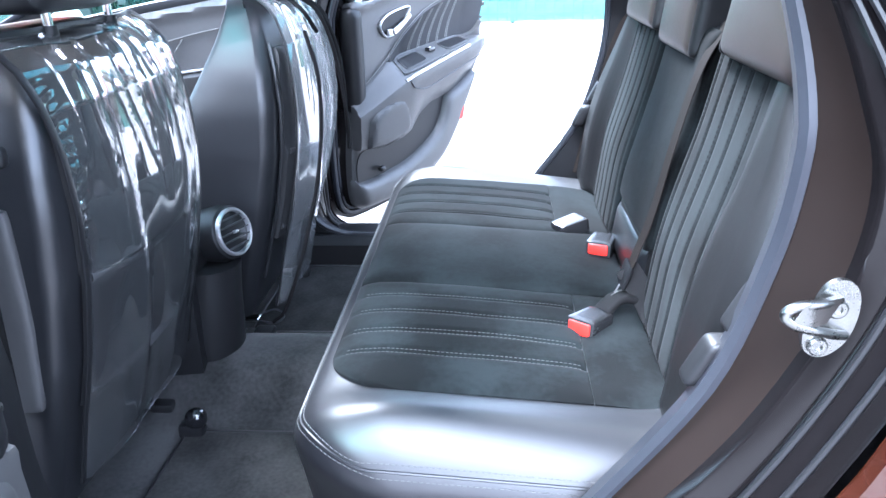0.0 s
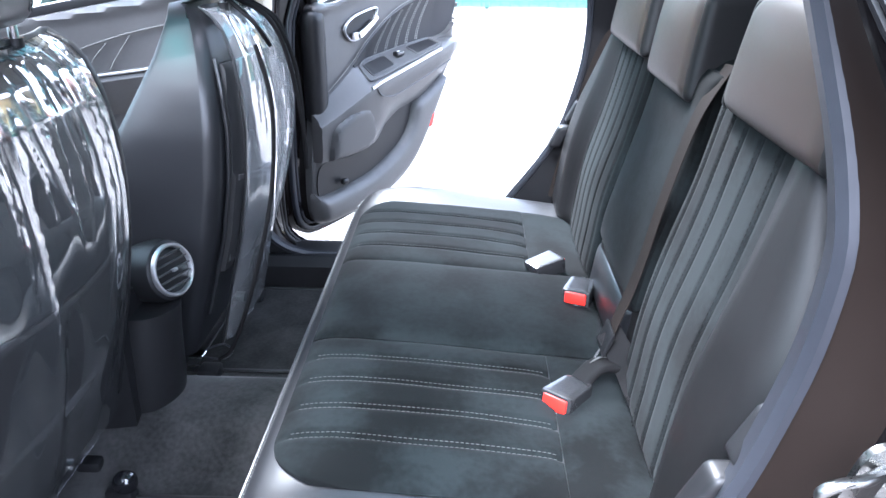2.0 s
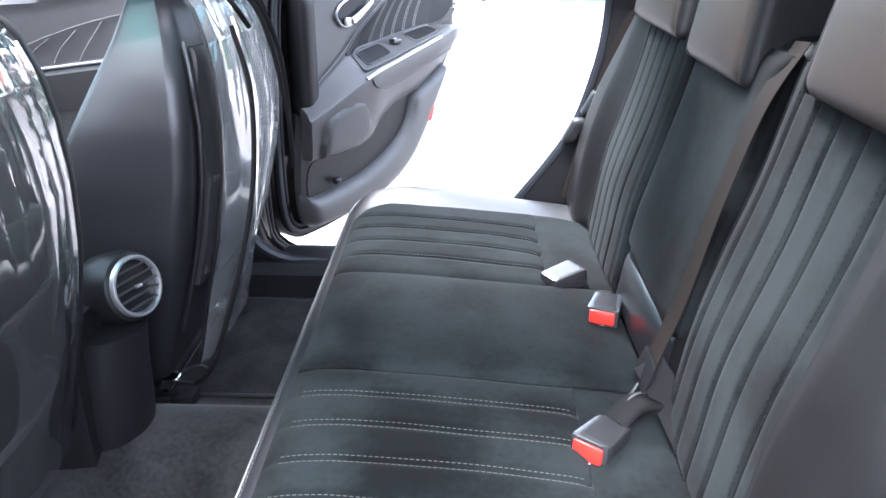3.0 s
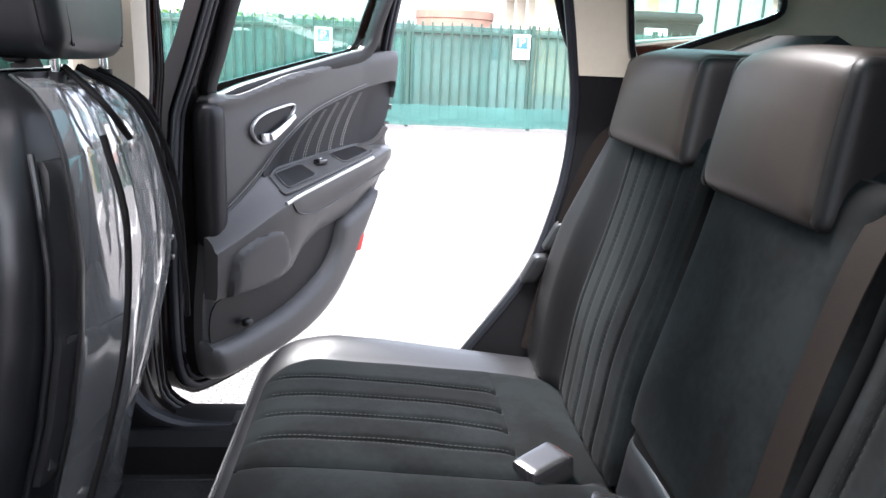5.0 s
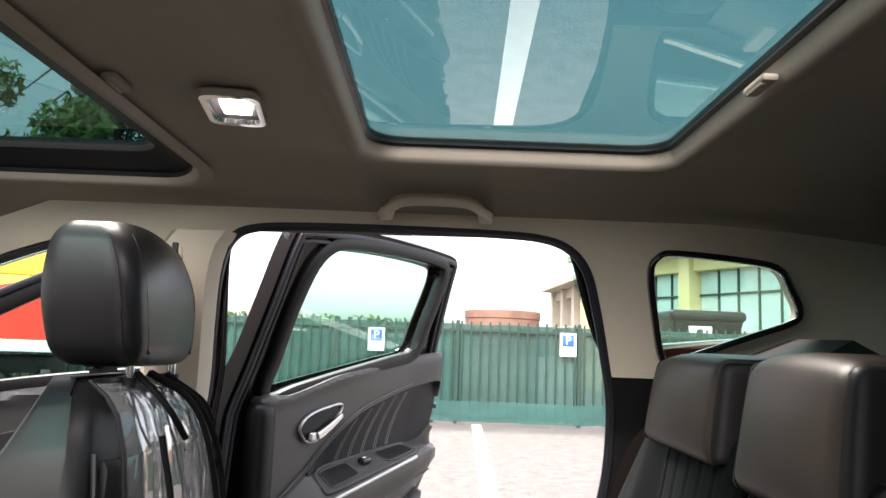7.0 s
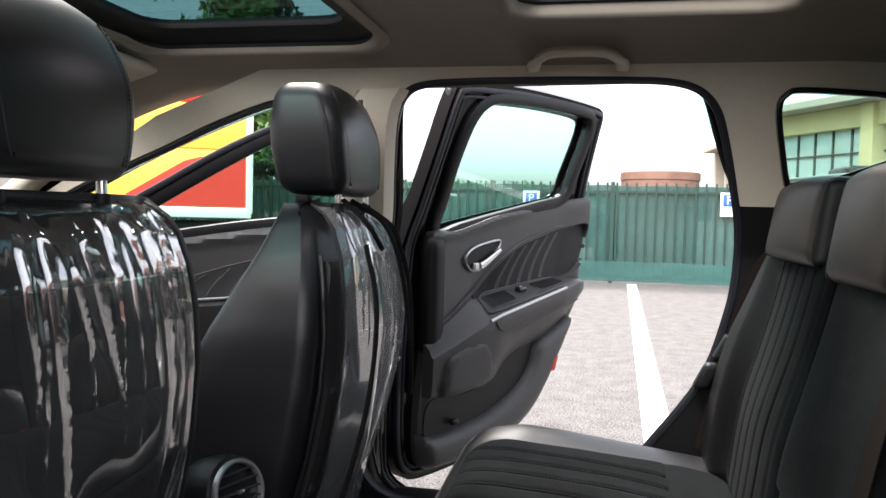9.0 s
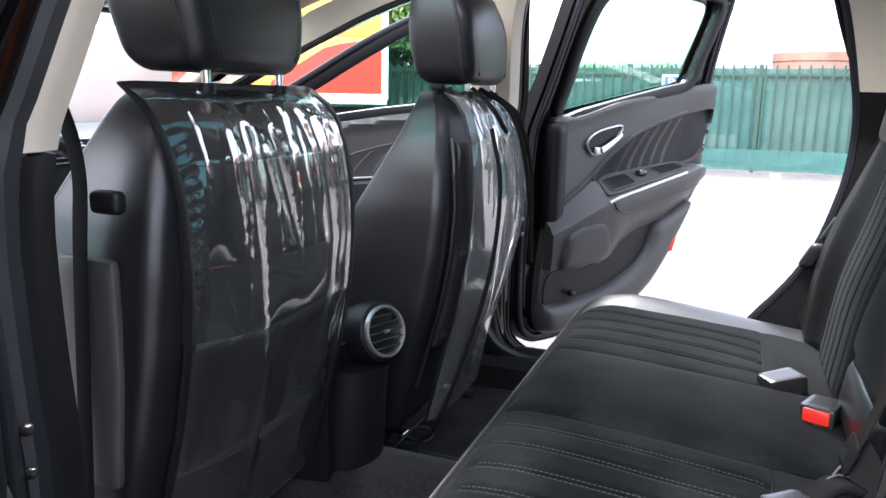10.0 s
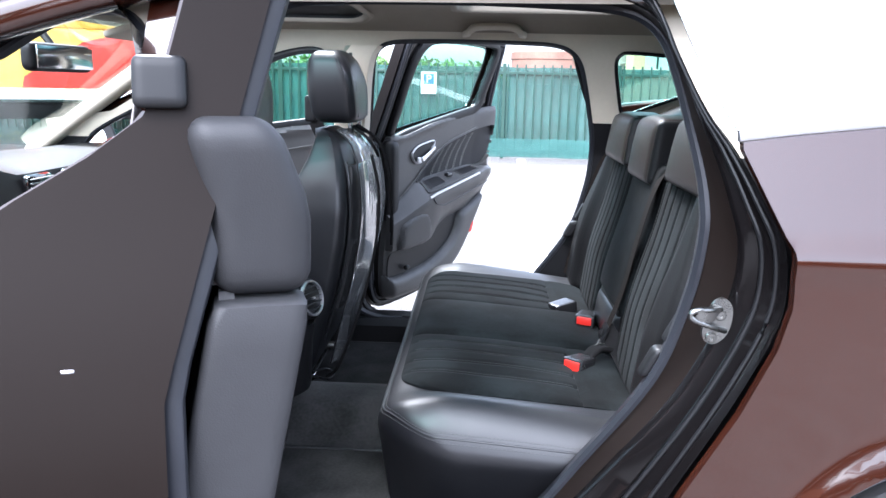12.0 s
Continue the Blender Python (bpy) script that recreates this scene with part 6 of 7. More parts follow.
    hb = smooth_line([(0.22, 0.885), (0.26, 0.91), (0.34, 0.925), (0.375, 0.915), (0.33, 0.875), (0.27, 0.862)], 5, True)
    hd = part("door_handle", sweep([at(u, z, 0.048) for u, z in hb], circle(0.006, 8), True, up=inward), SILVER, ob, "silver door handle bezel")
    part("handle_cup", cut_sheet(hb, [], lambda u, z: at(u, z, 0.046), -0.003, 0.012, inward), BLACK_GLASS, hd)
    part("handle_lever", sweep([at(0.27, 0.882, 0.056), at(0.35, 0.908, 0.056)], rect(0.02, 0.012, 0.004), up=inward), CHROME, hd)
    return ob


front_door(1, (-1.47, 0.82), 40, "open front passenger door with charcoal trim and silver handle")
front_door(-1, (-1.47, -0.815), 66, "open front driver's door with charcoal trim")

# loom with its blue plug at the far centre pillar
loom = thing("door_wiring_loom", (-0.42, 0.84, 0.42), "black corrugated door wiring loom with a blue plug", "wiring loom")
part("plug", rbox((-0.435, 0.865, 0.488), (0.03, 0.035, 0.045), 0.006), BLUE, loom, "blue plastic plug")
cor = smooth_line([(-0.44, 0.845, 0.40), (-0.435, 0.86, 0.43), (-0.435, 0.865, 0.465)], 8)
part("sleeve", sweep(cor, circle(0.018, 12), up=(1, 0, 0), scale=lambda t: 1 + 0.12 * math.sin(t * 60)), RUBBER, loom)
# near latch striker
for s in (-1,):
    sk = thing("door_striker", (0.40, s * 0.80, 0.85), "zinc plated door striker on the door jamb", "door striker", "door strikers")
    hexa = smooth_line([(0.398, 0.842), (0.402, 0.824), (0.418, 0.818), (0.436, 0.832), (0.444, 0.858), (0.442, 0.884), (0.428, 0.896), (0.412, 0.888), (0.404, 0.866)], 3, True)
    part("plate", cut_sheet(hexa, [], lambda a, b: (a, s * 0.803, b), s * 0.007, 0.004), STEEL, sk, "zinc striker plate")
    part("loop", tube(smooth_line([(0.424, s * 0.812, 0.878), (0.404, s * 0.826, 0.880), (0.380, s * 0.834, 0.881), (0.370, s * 0.834, 0.874), (0.376, s * 0.834, 0.865), (0.398, s * 0.830, 0.856), (0.420, s * 0.820, 0.847), (0.434, s * 0.812, 0.842)], 6), 0.0048, 10), STEEL, sk, "bright striker loop")
    part("web", cut_sheet([(0.376, 0.868), (0.384, 0.884), (0.424, 0.884), (0.410, 0.862), (0.396, 0.860)], [], lambda a, b: (a, s * (0.834 - 0.45 * max(0.0, a - 0.385)), b), s * 0.004, 0.006), STEEL, sk)
    for px_, pz_ in ((0.424, 0.868), (0.412, 0.830)):
        sc = part("screw", loft([[(px_ + r * math.cos(2 * math.pi * k / 16), s * yy, pz_ + r * math.sin(2 * math.pi * k / 16)) for k in range(16)] for r, yy in ((0.0095, 0.809), (0.0092, 0.813), (0.0075, 0.8145), (0.004, 0.8145), (0.0036, 0.812))]), STEEL, sk, "round screw head")

# ---- roof fittings ----
for s in (-1, 1):
    gh = thing("grab_handle", (0.06, s * 0.53, 1.40), "beige folding grab handle on the roof rail", "grab handle", "grab handles")
    arc = smooth_line([(-0.034, s * 0.556, 1.392), (-0.026, s * 0.520, 1.398), (0.0, s * 0.508, 1.413), (0.06, s * 0.506, 1.416), (0.118, s * 0.508, 1.413), (0.146, s * 0.520, 1.398), (0.152, s * 0.556, 1.392)], 6)
    part("bow", sweep(arc, rect(0.028, 0.018, 0.007), up=(0, -s * 0.6, 0.8)), BEIGE, gh)
lamp = thing("ceiling_lamp", (-0.2, 0.12, 1.45), "small lit reading lamp in the roof lining", "ceiling lamp")
m = pose(-0.203, 0.128, 1.4485, 0, 0, 8)
EMIT = bpy.data.materials.new("lamp_lens")
EMIT.use_nodes = True
b = EMIT.node_tree.nodes["Principled BSDF"]
b.inputs["Emission Color"].default_value, b.inputs["Emission Strength"].default_value = (1.0, 0.92, 0.97, 1), 6.0
part("bezel", bend(loft([[(x, y, 0.006) for x, y in rect(0.076, 0.128, 0.018)], [(x, y, -0.004) for x, y in rect(0.074, 0.126, 0.018)], [(x, y, -0.004) for x, y in rect(0.060, 0.104, 0.014)], [(x, y, 0.008) for x, y in rect(0.054, 0.098, 0.012)]], False), lambda v: m @ v), CHROME, lamp, "chrome lamp bezel")
part("reflector", bend(rbox((0, 0, 0.004), (0.056, 0.098, 0.004), 0.001, 1), lambda v: m @ v), SILVER, lamp)
part("lens", bend(pad((0.018, 0.024, 0.004), 0.003, (8, 8, 4)), lambda v: m @ (v + Vector((0.004, -0.012, 0.0)))), EMIT, lamp, "bright lamp lens")
for c in ((0.41, -0.035, 1.447), (-0.315, 0.035, 1.447)):
    cl = thing("roof_blind_catch", c, "beige plastic catch of the roof blind", "catch", "blind catches")
    part("catch", rbox((c[0], c[1], c[2] - 0.001), (0.018, 0.055, 0.009), 0.004), HEADLINER, cl)
    part("grip", rbox((c[0] - 0.005, c[1], c[2] - 0.006), (0.006, 0.04, 0.004), 0.0015), HEADLINER, cl)

# coat hooks on the pillars
for c in ((-0.416, 0.562, 1.318), (-0.462, -0.562, 1.318), (0.40, 0.649, 1.335)):
    ch = thing("coat_hook", c, "small beige coat hook on the pillar trim", "coat hook", "coat hooks")
    e = -math.copysign(1, c[1])
    part("hook_base", pad((0.013, 0.005, 0.022), 0.004, (8, 5, 10), lambda p: np.array(c) + p), BEIGE, ch)
    part("hook_slot", pad((0.006, 0.002, 0.010), 0.002, (6, 4, 8), lambda p: np.array((c[0], c[1] + e * 0.0055, c[2])) + p), PLASTIC_GREY, ch)

# ---- outside ----
GREEN = material("green_fence_paint", (0.010, 0.042, 0.030), 0.5, vary=0.15)
RUST = material("rusty_iron", (0.23, 0.13, 0.095), 0.85, vary=0.35, scale=3, grain=0.5, grain_scale=40)
YELLOW_WALL = material("yellow_render", (0.56, 0.45, 0.24), 0.9, vary=0.08, scale=1.5, grain=0.3, grain_scale=60)
CONCRETE = material("pale_concrete", (0.42, 0.37, 0.30), 0.9, vary=0.12, scale=2, grain=0.3, grain_scale=40)
TRUCK_YELLOW = material("yellow_truck_panel", (0.86, 0.50, 0.06), 0.45, vary=0.05)
TRUCK_RED = material("red_truck_panel", (0.68, 0.035, 0.018), 0.4, vary=0.05)
SIGN_BLUE = material("blue_sign", (0.02, 0.10, 0.40), 0.5, vary=0.05)
BARK = material("bark", (0.10, 0.07, 0.05), 0.95, vary=0.3, scale=8, grain=0.8, grain_scale=30)
LEAF = material("green_leaves", (0.09, 0.19, 0.045), 0.75, vary=0.4, scale=2)
PINE = material("dark_needles", (0.018, 0.050, 0.022), 0.8, vary=0.45, scale=2)
TYRE = material("tyre_rubber", (0.02, 0.02, 0.021), 0.85, vary=0.2, grain=0.4, grain_scale=120)
WINDOW_FAR = material("far_window", (0.42, 0.52, 0.50), 0.12, vary=0.2, scale=1.0)


def net_material():
    """Woven shade net: partly open, so that what stands behind shows faintly."""
    m = material("green_shade_net", (0.030, 0.100, 0.088), 0.85, vary=0.12, scale=0.8, second=(0.042, 0.125, 0.11))
    n, l = m.node_tree.nodes, m.node_tree.links
    tr, mx = n.new("ShaderNodeBsdfTransparent"), n.new("ShaderNodeMixShader")
    mx.inputs[0].default_value = 0.30
    l.new(n["Principled BSDF"].outputs[0], mx.inputs[1])
    l.new(tr.outputs[0], mx.inputs[2])
    l.new(mx.outputs[0], n["Material Output"].inputs[0])
    return m


NET = net_material()
tagged(part("ground", mesh_from([(-400, -400, 0), (400, -400, 0), (400, 400, 0), (-400, 400, 0)], [(0, 1, 2, 3)]), ASPHALT), "light grey asphalt of a car park", "ground", kind="structure")
for x0 in (0.48, 3.05, -2.1, -4.7):
    line = thing("parking_line", (x0, 6, 0.004), "white painted parking bay line on the asphalt", "road marking", "parking lines")
    part("paint", loft([[(x0 - 0.14, 1.6, z), (x0 + 0.01, 1.6, z), (x0 + 0.335, 11.45, z), (x0 + 0.185, 11.45, z)] for z in (0.001, 0.004)]), ROADPAINT, line)

fence = thing("fence", (0, 11.6, 0), "green steel bar fence with green shade netting", "fence")
bar_mesh = None
for k in range(-80, 70):
    x = 0.155 * k
    if bar_mesh is None:
        first = part("bar", rbox((x, 11.6, 0.84), (0.030, 0.024, 1.62), 0.004, 1), GREEN, fence)
        bar_mesh, x_first = first.data, x
    else:
        ob = new("bar", bar_mesh)
        ob.parent, ob.location = fence, (x - x_first, 0, 0)
for k in range(-6, 6):
    part("post", rbox((2.0 * k + 0.4, 11.63, 0.83), (0.06, 0.06, 1.66), 0.005, 1), GREEN, fence)
for z in (0.14, 1.50):
    part("rail", rbox((-0.8, 11.615, z), (24.0, 0.03, 0.045), 0.004, 1), GREEN, fence)


def net(x0, x1, y, z0, z1, seed):
    n, m = max(12, int((x1 - x0) * 8)), 18
    P = np.zeros((n, m, 3))
    for i in range(n):
        for j in range(m):
            x, z = x0 + (x1 - x0) * i / (n - 1), z0 + (z1 - z0) * j / (m - 1)
            P[i, j] = (x, y - 0.035 * noise.noise(Vector((x * 0.9, z * 2.2, seed))) - 0.015 * noise.noise(Vector((x * 3, z * 6, seed))), z + (0.02 * noise.noise(Vector((x * 2, seed, 0))) if j in (0, m - 1) else 0))
    return sheet(P, 0.002)


part("shade_net", net(-13, 11, 11.66, 0.06, 1.60, 1), NET, fence, "green woven shade net")
part("shade_net", net(-13, 11, 11.55, 0.03, 0.36, 9), NET, fence, "lower strip of green shade net")


def letter(text, size, m):
    cu = bpy.data.curves.new("letter", "FONT")
    cu.body, cu.size, cu.align_x, cu.align_y, cu.extrude = text, size, "CENTER", "CENTER", 0.002
    ob = bpy.data.objects.new("letter", cu)
    scene.collection.objects.link(ob)
    me = bpy.data.meshes.new_from_object(ob.evaluated_get(bpy.context.evaluated_depsgraph_get()))
    bpy.data.objects.remove(ob)
    bm = bmesh.new()
    bm.from_mesh(me)
    bpy.data.meshes.remove(me)
    return bend(bm, lambda v: m @ v)


for x, z in ((-0.93, 1.30), (2.21, 1.32), (-4.05, 1.30)):
    sg = thing("parking_sign", (x, 11.58, z), "white parking sign with a blue P on the fence", "sign", "parking signs")
    part("plate", rbox((x, 11.583, z), (0.27, 0.012, 0.38), 0.004), WHITE, sg)
    pl = part("blue_field", rbox((x, 11.575, z + 0.065), (0.19, 0.006, 0.19), 0.004), SIGN_BLUE, sg, "blue field")
    part("letter", letter("P", 0.19, Matrix.Translation((x, 11.570, z + 0.065)) @ pose(0, 0, 0, 90, 0, 0)), WHITE, pl, "white letter P", weld=False)
    for k in range(2):
        part("text_bar", rbox((x, 11.576, z - 0.085 - 0.045 * k), (0.18 - 0.05 * k, 0.004, 0.016), 0.001, 1), CONCRETE, sg)

tank = thing("iron_tank", (1.44, 16, 0), "rusty brown iron tank behind the fence", "tank")
ringt = lambda r, z: [(1.46 + r * math.cos(2 * math.pi * k / 40), 15.6 + r * math.sin(2 * math.pi * k / 40), z) for k in range(40)]
part("shell", loft([ringt(0.80, 0.0), ringt(0.80, 1.86), ringt(0.82, 1.88), ringt(0.82, 2.03), ringt(0.76, 2.05), ringt(0.74, 1.95)], True), RUST, tank)
for z in (0.7, 1.3):
    part("hoop", loft([ringt(0.81, z), ringt(0.825, z + 0.02), ringt(0.81, z + 0.06)], False), RUST, tank)


def facade(p, q, height, bays, label, wall, sill, top):
    """A long low building with a row of tall windows between pillars, along p to q."""
    p, q = Vector((*p, 0)), Vector((*q, 0))
    d = (q - p).normalized()
    nrm = Vector((d.y, -d.x, 0))
    if nrm.dot(Vector((0, 0, 0)) - p) < 0:
        nrm = -nrm
    ln = (q - p).length
    ob = thing("factory_building", p, label, "building")
    m = Matrix.Translation(p) @ Matrix((d, -nrm, Vector((0, 0, 1)))).transposed().to_4x4()
    put = lambda bm: bend(bm, lambda v: m @ v)
    w = ln / bays
    part("lower_wall", put(rbox((ln / 2, 0.2, sill / 2), (ln, 0.4, sill), 0.01, 1)), wall, ob)
    part("upper_wall", put(rbox((ln / 2, 0.2, (top + height) / 2), (ln, 0.4, height - top), 0.01, 1)), wall, ob)
    part("back_wall", put(rbox((ln / 2, 6.0, height / 2), (ln, 0.3, height), 0.01, 1)), wall, ob)
    part("eave", put(rbox((ln / 2, 0.0, height + 0.12), (ln + 0.6, 1.4, 0.22), 0.02, 1)), CONCRETE, ob, "pale concrete eave")
    part("roof", put(rbox((ln / 2, 3.2, height + 0.10), (ln + 0.4, 6.0, 0.2), 0.02, 1)), CONCRETE, ob)
    for k in range(bays + 1):
        part("pillar", put(rbox((k * w, 0.12, height / 2), (0.42, 0.62, height), 0.02, 1)), wall, ob)
    for k in range(bays):
        c = k * w + w / 2
        part("sill", put(rbox((c, -0.06, sill + 0.03), (w - 0.5, 0.3, 0.07), 0.01, 1)), CONCRETE, ob)
        win = part("window", put(rbox((c, 0.32, (sill + top) / 2), (w - 0.44, 0.04, top - sill), 0.0)), WINDOW_FAR, ob, "large grey window")
        for i in range(1, 6):
            part("glazing_bar", put(rbox((c - (w - 0.44) / 2 + (w - 0.44) * i / 6, 0.27, (sill + top) / 2), (0.045, 0.06, top - sill), 0.0)), GREEN, win)
        for z in (sill + (top - sill) * 0.62,):
            part("glazing_bar", put(rbox((c, 0.26, z), (w - 0.44, 0.06, 0.05), 0.0)), GREEN, win)
    return ob


facade((11.5, 13.0), (5.2, 25.0), 4.3, 3, "yellow factory building with large barred windows", YELLOW_WALL, 1.9, 3.7)
facade((6.6, 26.0), (5.9, 37.0), 4.25, 5, "pale concrete factory frame behind the fence", CONCRETE, 2.4, 3.8)

dump = thing("refuse_container", (4.9, 13.2, 0), "dark grey refuse container behind the fence", "container")
part("bin", loft([[(4.95 + x * k, 13.3 + y * k, z) for x, y in rect(1.25, 1.0, 0.08)] for z, k in ((0.15, 0.82), (1.75, 1.0), (1.85, 1.04))]), PLASTIC, dump)
part("lid", pad((0.70, 0.56, 0.10), 0.09, (14, 12, 6), lambda p: np.array((4.95, 13.3, 1.95)) + p), PLASTIC, dump, "rounded dark lid")
part("sticker", rbox((4.80, 12.79, 1.68), (0.42, 0.006, 0.16), 0.002, 1), WHITE, dump)

truck = thing("box_truck", (-6.5, 10.2, 0), "small red and yellow box truck parked by the fence", "truck")
part("box_lower", rbox((-6.15, 10.5, 1.52), (2.26, 1.9, 0.86), 0.03), TRUCK_YELLOW, truck, "yellow lower box panel")
part("red_wedge", cut_sheet([(-5.08, 1.10), (-5.08, 1.94), (-5.9, 1.80), (-7.0, 1.10)], [], lambda a, b: (a, 9.544, b), 0.01, 0.2), TRUCK_RED, truck, "red wedge painted on the box")
part("box_middle", rbox((-6.15, 10.5, 2.29), (2.26, 1.9, 0.68), 0.03), TRUCK_YELLOW, truck, "yellow middle box panel")
part("box_upper", rbox((-6.15, 10.5, 3.175), (2.26, 1.9, 1.09), 0.03), TRUCK_RED, truck, "red upper box panel")
part("box_rail", rbox((-6.15, 10.5, 1.01), (2.32, 1.96, 0.16), 0.02), WHITE, truck, "white lower rail")
for x in (-5.02, -7.28):
    for y in (9.56, 11.44):
        part("corner_post", rbox((x, y, 2.30), (0.10, 0.10, 2.6), 0.02), WHITE, truck)
part("chassis", rbox((-6.4, 10.5, 0.75), (2.9, 0.9, 0.24), 0.02), PLASTIC, truck)
part("tail_beam", rbox((-5.2, 10.5, 0.62), (0.12, 1.7, 0.16), 0.02), PLASTIC_GREY, truck)
for x in (-5.95, -7.75):
    for y in (9.75, 11.25):
        cyl = lambda r, yy: [(x + r * math.cos(2 * math.pi * k / 32), yy, 0.36 + r * math.sin(2 * math.pi * k / 32)) for k in range(32)]
        wheel_t = part("wheel", loft([cyl(0.22, y - 0.11), cyl(0.33, y - 0.12), cyl(0.36, y - 0.08), cyl(0.36, y + 0.08), cyl(0.33, y + 0.12), cyl(0.22, y + 0.11)]), TYRE, truck, "black tyre")
        part("rim", loft([cyl(0.22, y - 0.115), cyl(0.19, y - 0.10), cyl(0.16, y - 0.05), cyl(0.08, y - 0.04), cyl(0.06, y - 0.10)]), WHITE, wheel_t, "pale wheel rim")
cab = part("cab", pad((0.46, 0.92, 0.86), 0.16, (10, 12, 12), lambda p: np.array((-7.80 + p[0] + 0.10 * max(0, p[2]), 10.5 + p[1], 1.36 + p[2]))), TRUCK_RED, truck, "red cab")
part("cab_window", rbox((-7.75, 9.59, 1.82), (0.5, 0.02, 0.42), 0.006), BLACK_GLASS, cab, "dark cab window")
part("cab_plate", rbox((-7.55, 9.575, 1.25), (0.22, 0.02, 0.16), 0.006), WHITE, cab, "white plate")

pivot, swing = Vector((-5.02, 9.56, 0)), Matrix.Rotation(radians(28), 3, "Z")
truck.location, truck.rotation_euler = pivot + swing @ (truck.location - pivot), (0, 0, radians(28))

van = thing("white_van", (-10.9, 8.8, 0), "white delivery van parked in front", "van")
part("body", pad((1.0, 2.3, 0.92), 0.28, (12, 20, 12), lambda p: np.array((-11.0 + p[0] * (1 - 0.12 * max(0, p[2])), 8.9 + p[1], 1.28 + p[2]))), WHITE, van)
part("side_window", rbox((-10.03, 7.6, 1.72), (0.05, 1.1, 0.46), 0.02), BLACK_GLASS, van)
for y in (7.4, 10.4):
    cy = lambda r, x: [(x, y + r * math.cos(2 * math.pi * k / 28), 0.33 + r * math.sin(2 * math.pi * k / 28)) for k in range(28)]
    part("wheel", loft([cy(0.2, -9.96), cy(0.31, -9.95), cy(0.33, -10.0), cy(0.33, -10.15)]), TYRE, van)


def foliage(n, centre, radius, size, seed, squash=(1, 1, 1), cone=False):
    """Many small bent leaf clumps scattered through a crown."""
    rng = random.Random(seed)
    verts, faces = [], []
    lobes = [(rng.gauss(0, 0.42), rng.gauss(0, 0.42), rng.gauss(0, 0.38), rng.uniform(0.35, 0.62)) for _ in range(14)]
    for _ in range(n):
        if cone:
            h = rng.random() ** 0.8
            ang = rng.uniform(0, 2 * math.pi)
            tier = 0.75 + 0.25 * math.cos(h * 44)
            r = (1 - h) * (0.35 + 0.65 * rng.random() ** 0.5) * tier * (0.85 + 0.3 * math.sin(ang * 3 + h * 9))
            p = Vector((r * math.cos(ang), r * math.sin(ang), h * 2 - 1 - 0.25 * r))
        else:
            lx, ly, lz, lr = rng.choice(lobes)
            v = Vector((rng.gauss(0, 1), rng.gauss(0, 1), rng.gauss(0, 1))).normalized() * lr * rng.random() ** 0.4
            p = Vector((lx, ly, lz)) + v
        c = Vector(centre) + Vector((p.x * radius * squash[0], p.y * radius * squash[1], p.z * radius * squash[2]))
        a, b = Vector((rng.gauss(0, 1), rng.gauss(0, 1), rng.gauss(0, 1))).normalized(), Vector((rng.gauss(0, 1), rng.gauss(0, 1), rng.gauss(0, 1))).normalized()
        s = size * rng.uniform(0.6, 1.4)
        k = len(verts)
        verts += [c - a * s, c + b * s * 0.45 + Vector((0, 0, s * 0.2)), c + a * s, c - b * s * 0.45]
        faces.append((k, k + 1, k + 2, k + 3))
    return mesh_from(verts, faces)


def tree(x, y, height, radius, seed, label, mat=LEAF, cone=False):
    rng = random.Random(seed)
    ob = thing("tree", (x, y, 0), label, "tree", "trees")
    limbs = [sweep(smooth_line([(x, y, 0), (x + 0.1, y, height * 0.3), (x - 0.05, y + 0.1, height * 0.6), (x, y, height * (0.95 if cone else 0.8))], 5), circle(0.028 * height, 8), up=(1, 0, 0), scale=lambda t: 1 - 0.85 * t)]
    for k in range(9):
        z = height * rng.uniform(0.3, 0.75)
        a = rng.uniform(0, 6.28)
        r = radius * rng.uniform(0.5, 0.9)
        limbs.append(sweep([(x, y, z), (x + 0.5 * r * math.cos(a), y + 0.5 * r * math.sin(a), z + 0.1 * height), (x + r * math.cos(a), y + r * math.sin(a), z + (0.02 if cone else 0.2) * height)], circle(0.008 * height, 6), up=(0.3, 0.2, 1), scale=lambda t: 1 - 0.8 * t))
    part("trunk", join(*limbs), BARK, ob, weld=False)
    if cone:
        crown = foliage(30000, (x, y, height * 0.57), radius, 0.11, seed, (1, 1, height * 0.43 / radius), True)
    else:
        crown = foliage(9000, (x, y, height * 0.68), radius, 0.13, seed, (1, 1, 0.85))
    part("crown", crown, mat, ob, smooth=False, weld=False)
    return ob


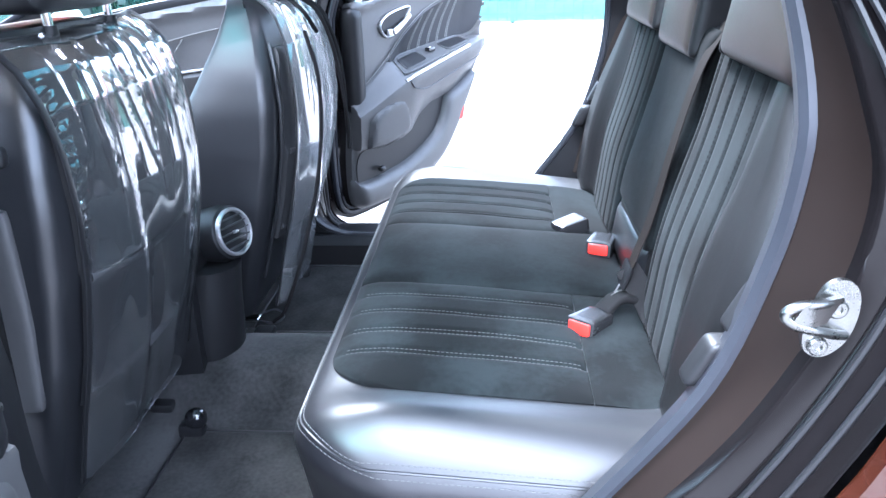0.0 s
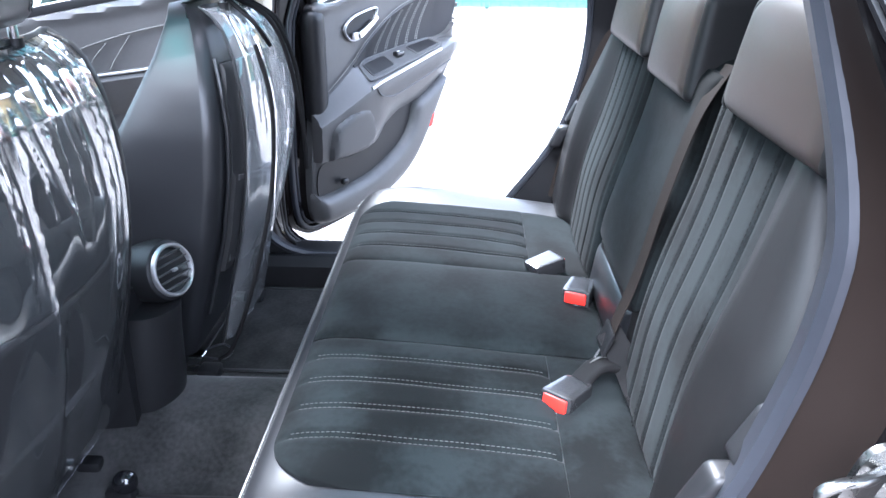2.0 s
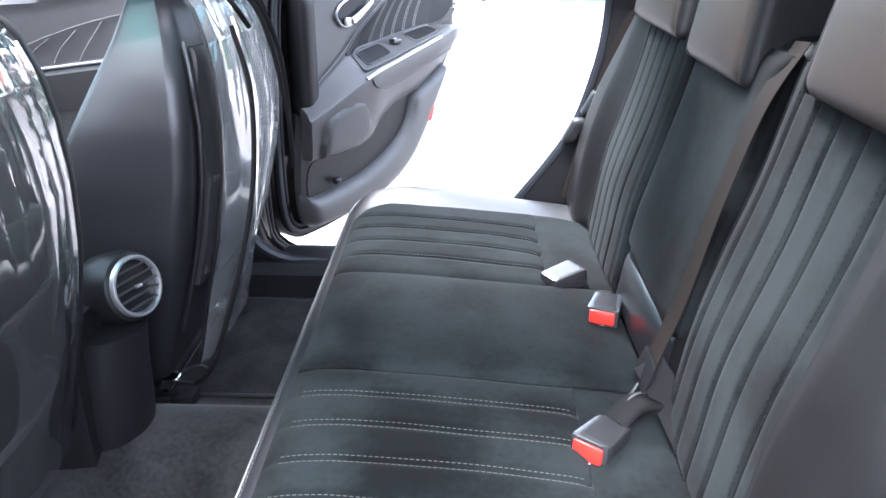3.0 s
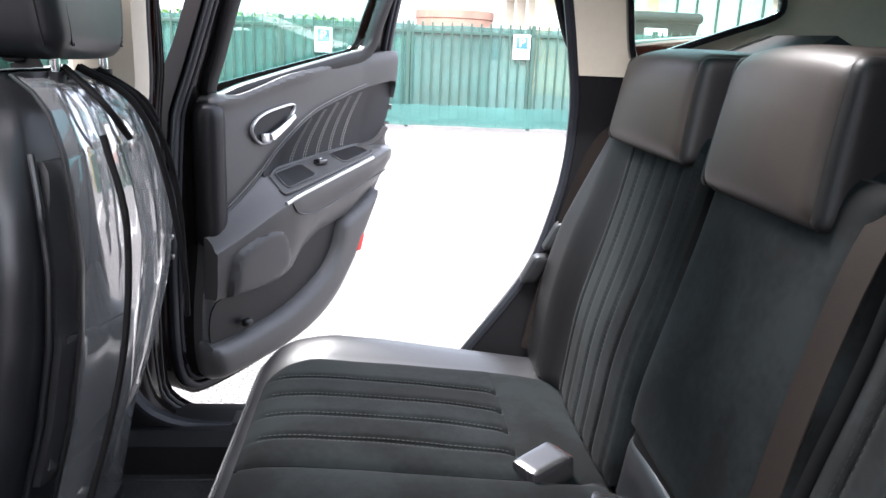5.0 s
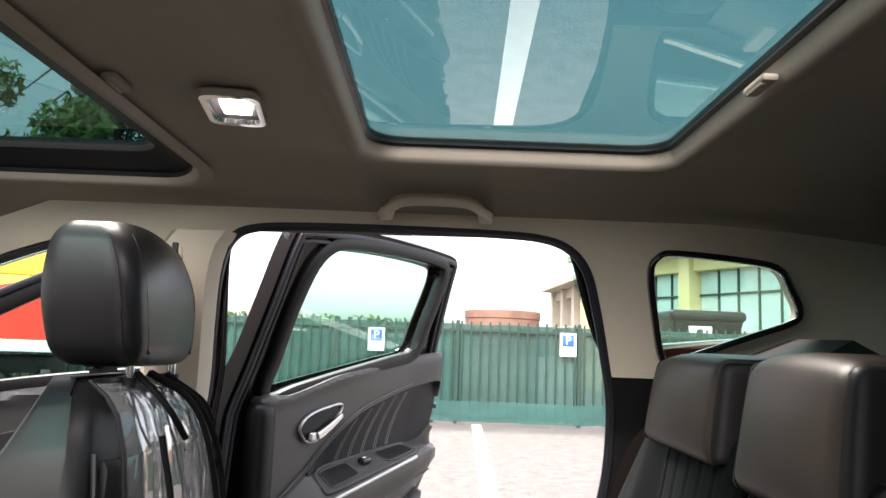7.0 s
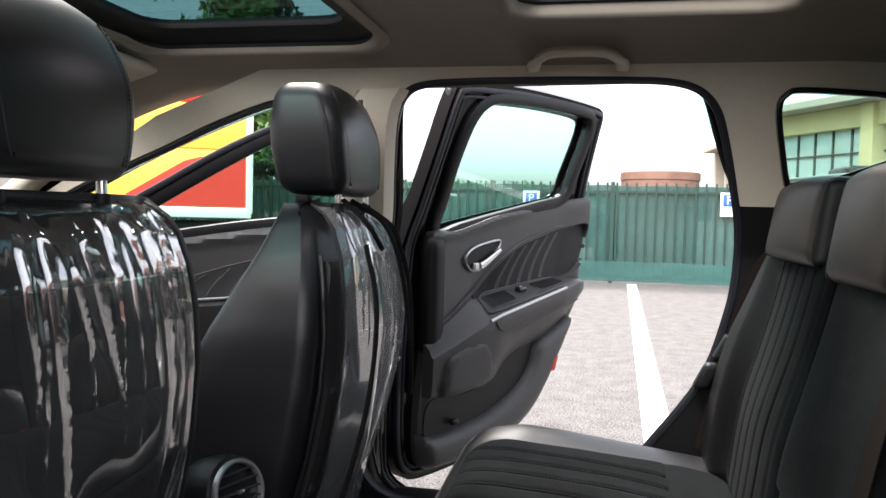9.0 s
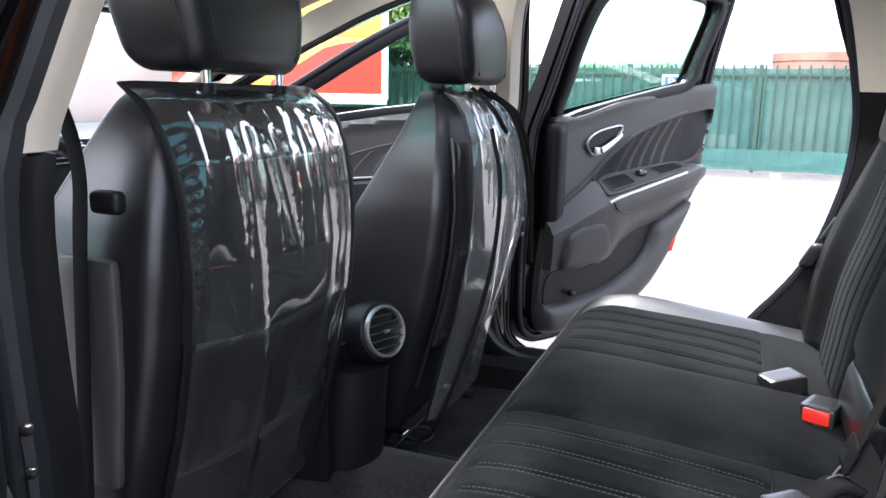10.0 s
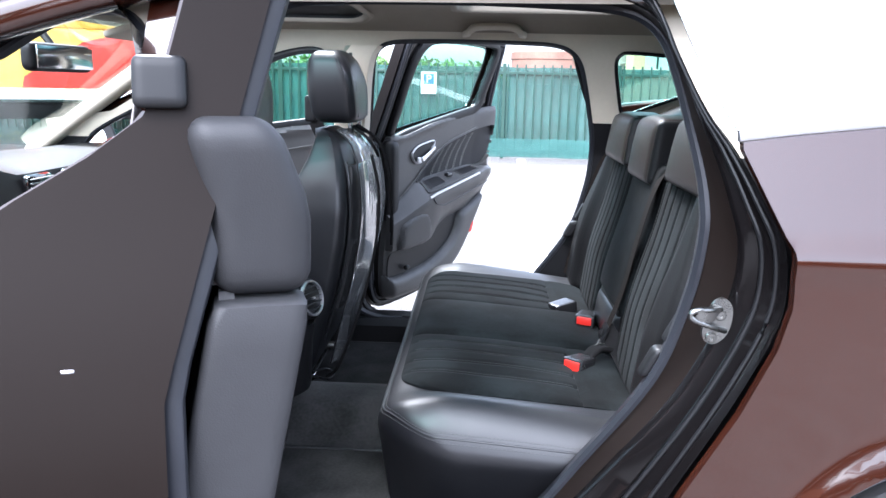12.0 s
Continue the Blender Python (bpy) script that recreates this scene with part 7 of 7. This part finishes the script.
tree(-10.6, 21.5, 12.5, 3.4, 3, "tall dark conifer behind the fence", PINE, True)
tree(-8.4, 15.5, 5.2, 1.9, 4, "light green leafy tree behind the fence")
tree(-12.5, 17.0, 6.5, 2.4, 8, "green leafy tree behind the truck")
hedge = foliage(9000, (-6, 34, 1.35), 1.0, 0.2, 21, (11, 1.3, 0.95))
tagged(part("far_shrubs", hedge, LEAF, smooth=False, weld=False), "pale green shrubs and treetops far behind the fence", "shrubs", kind="stuff")
def parked_car(x, y, col, label, turn=0.0):
    cr = thing("parked_car", (x, y, 0), label, "car", "parked cars")
    prof = smooth_line([(-2.1, 0.35), (-2.15, 0.7), (-1.5, 0.92), (-1.0, 1.0), (-0.45, 1.40), (0.7, 1.45), (1.5, 1.05), (2.0, 0.98), (2.1, 0.6), (2.05, 0.35)], 5)
    part("body", loft([[(x + a, y + w, b * k + 0.05) for a, b in prof] for w, k in ((-0.85, 0.93), (-0.7, 1.0), (0.7, 1.0), (0.85, 0.93))]), col, cr)
    for dx in (-1.3, 1.3):
        for dy in (-0.8, 0.8):
            cw = lambda r, yy: [(x + dx + r * math.cos(2 * math.pi * k / 24), y + yy, 0.31 + r * math.sin(2 * math.pi * k / 24)) for k in range(24)]
            part("wheel", loft([cw(0.31, dy - 0.1), cw(0.31, dy + 0.1)]), TYRE, cr)
    cr.rotation_euler = (0, 0, radians(turn))
    return cr


parked_car(-3.1, 15.2, PAINT_INNER, "dark parked car half hidden behind the fence netting")
parked_car(-0.9, 17.5, PLASTIC_GREY, "grey parked car half hidden behind the fence netting")
# the car park's unseen other side, added so the paintwork mirrors dark shapes
for x, col, lab in ((-4.2, RUST, "brown parked car across the lane"), (-1.5, PAINT_INNER, "dark parked car across the lane"), (1.3, PAINT, "dark red parked car across the lane"), (4.1, PAINT_INNER, "dark parked car across the lane"), (6.9, PLASTIC_GREY, "grey parked car across the lane")):
    parked_car(x, -7.2, col, lab, 92)
# wall out of view, added to darken low reflections and side light
tagged(part("unseen_wall", rbox((0, -12.6, 1.3), (46, 0.3, 2.6), 0.02), BRICK), "unseen plain red brick wall added to darken low reflections", "wall", kind="structure")

# the car's own rear wheels
for s in (-1, 1):
    cw = lambda r, yy: [(0.86 + r * math.cos(2 * math.pi * k / 48), s * yy, 0.315 + r * math.sin(2 * math.pi * k / 48)) for k in range(48)]
    wh = part("wheel", loft([cw(0.22, 0.86), cw(0.29, 0.872), cw(0.318, 0.855), cw(0.323, 0.80), cw(0.322, 0.70), cw(0.30, 0.66)]), TYRE, car, "black tyre")
    for k in range(7):
        part("tread_groove", tube(cw(0.3235, 0.69 + 0.024 * k), 0.0022, 6, True), RUBBER, wh)
    part("rim", loft([cw(0.22, 0.862), cw(0.205, 0.855), cw(0.19, 0.80), cw(0.05, 0.82), cw(0.03, 0.84)]), SILVER, wh, "silver wheel rim")
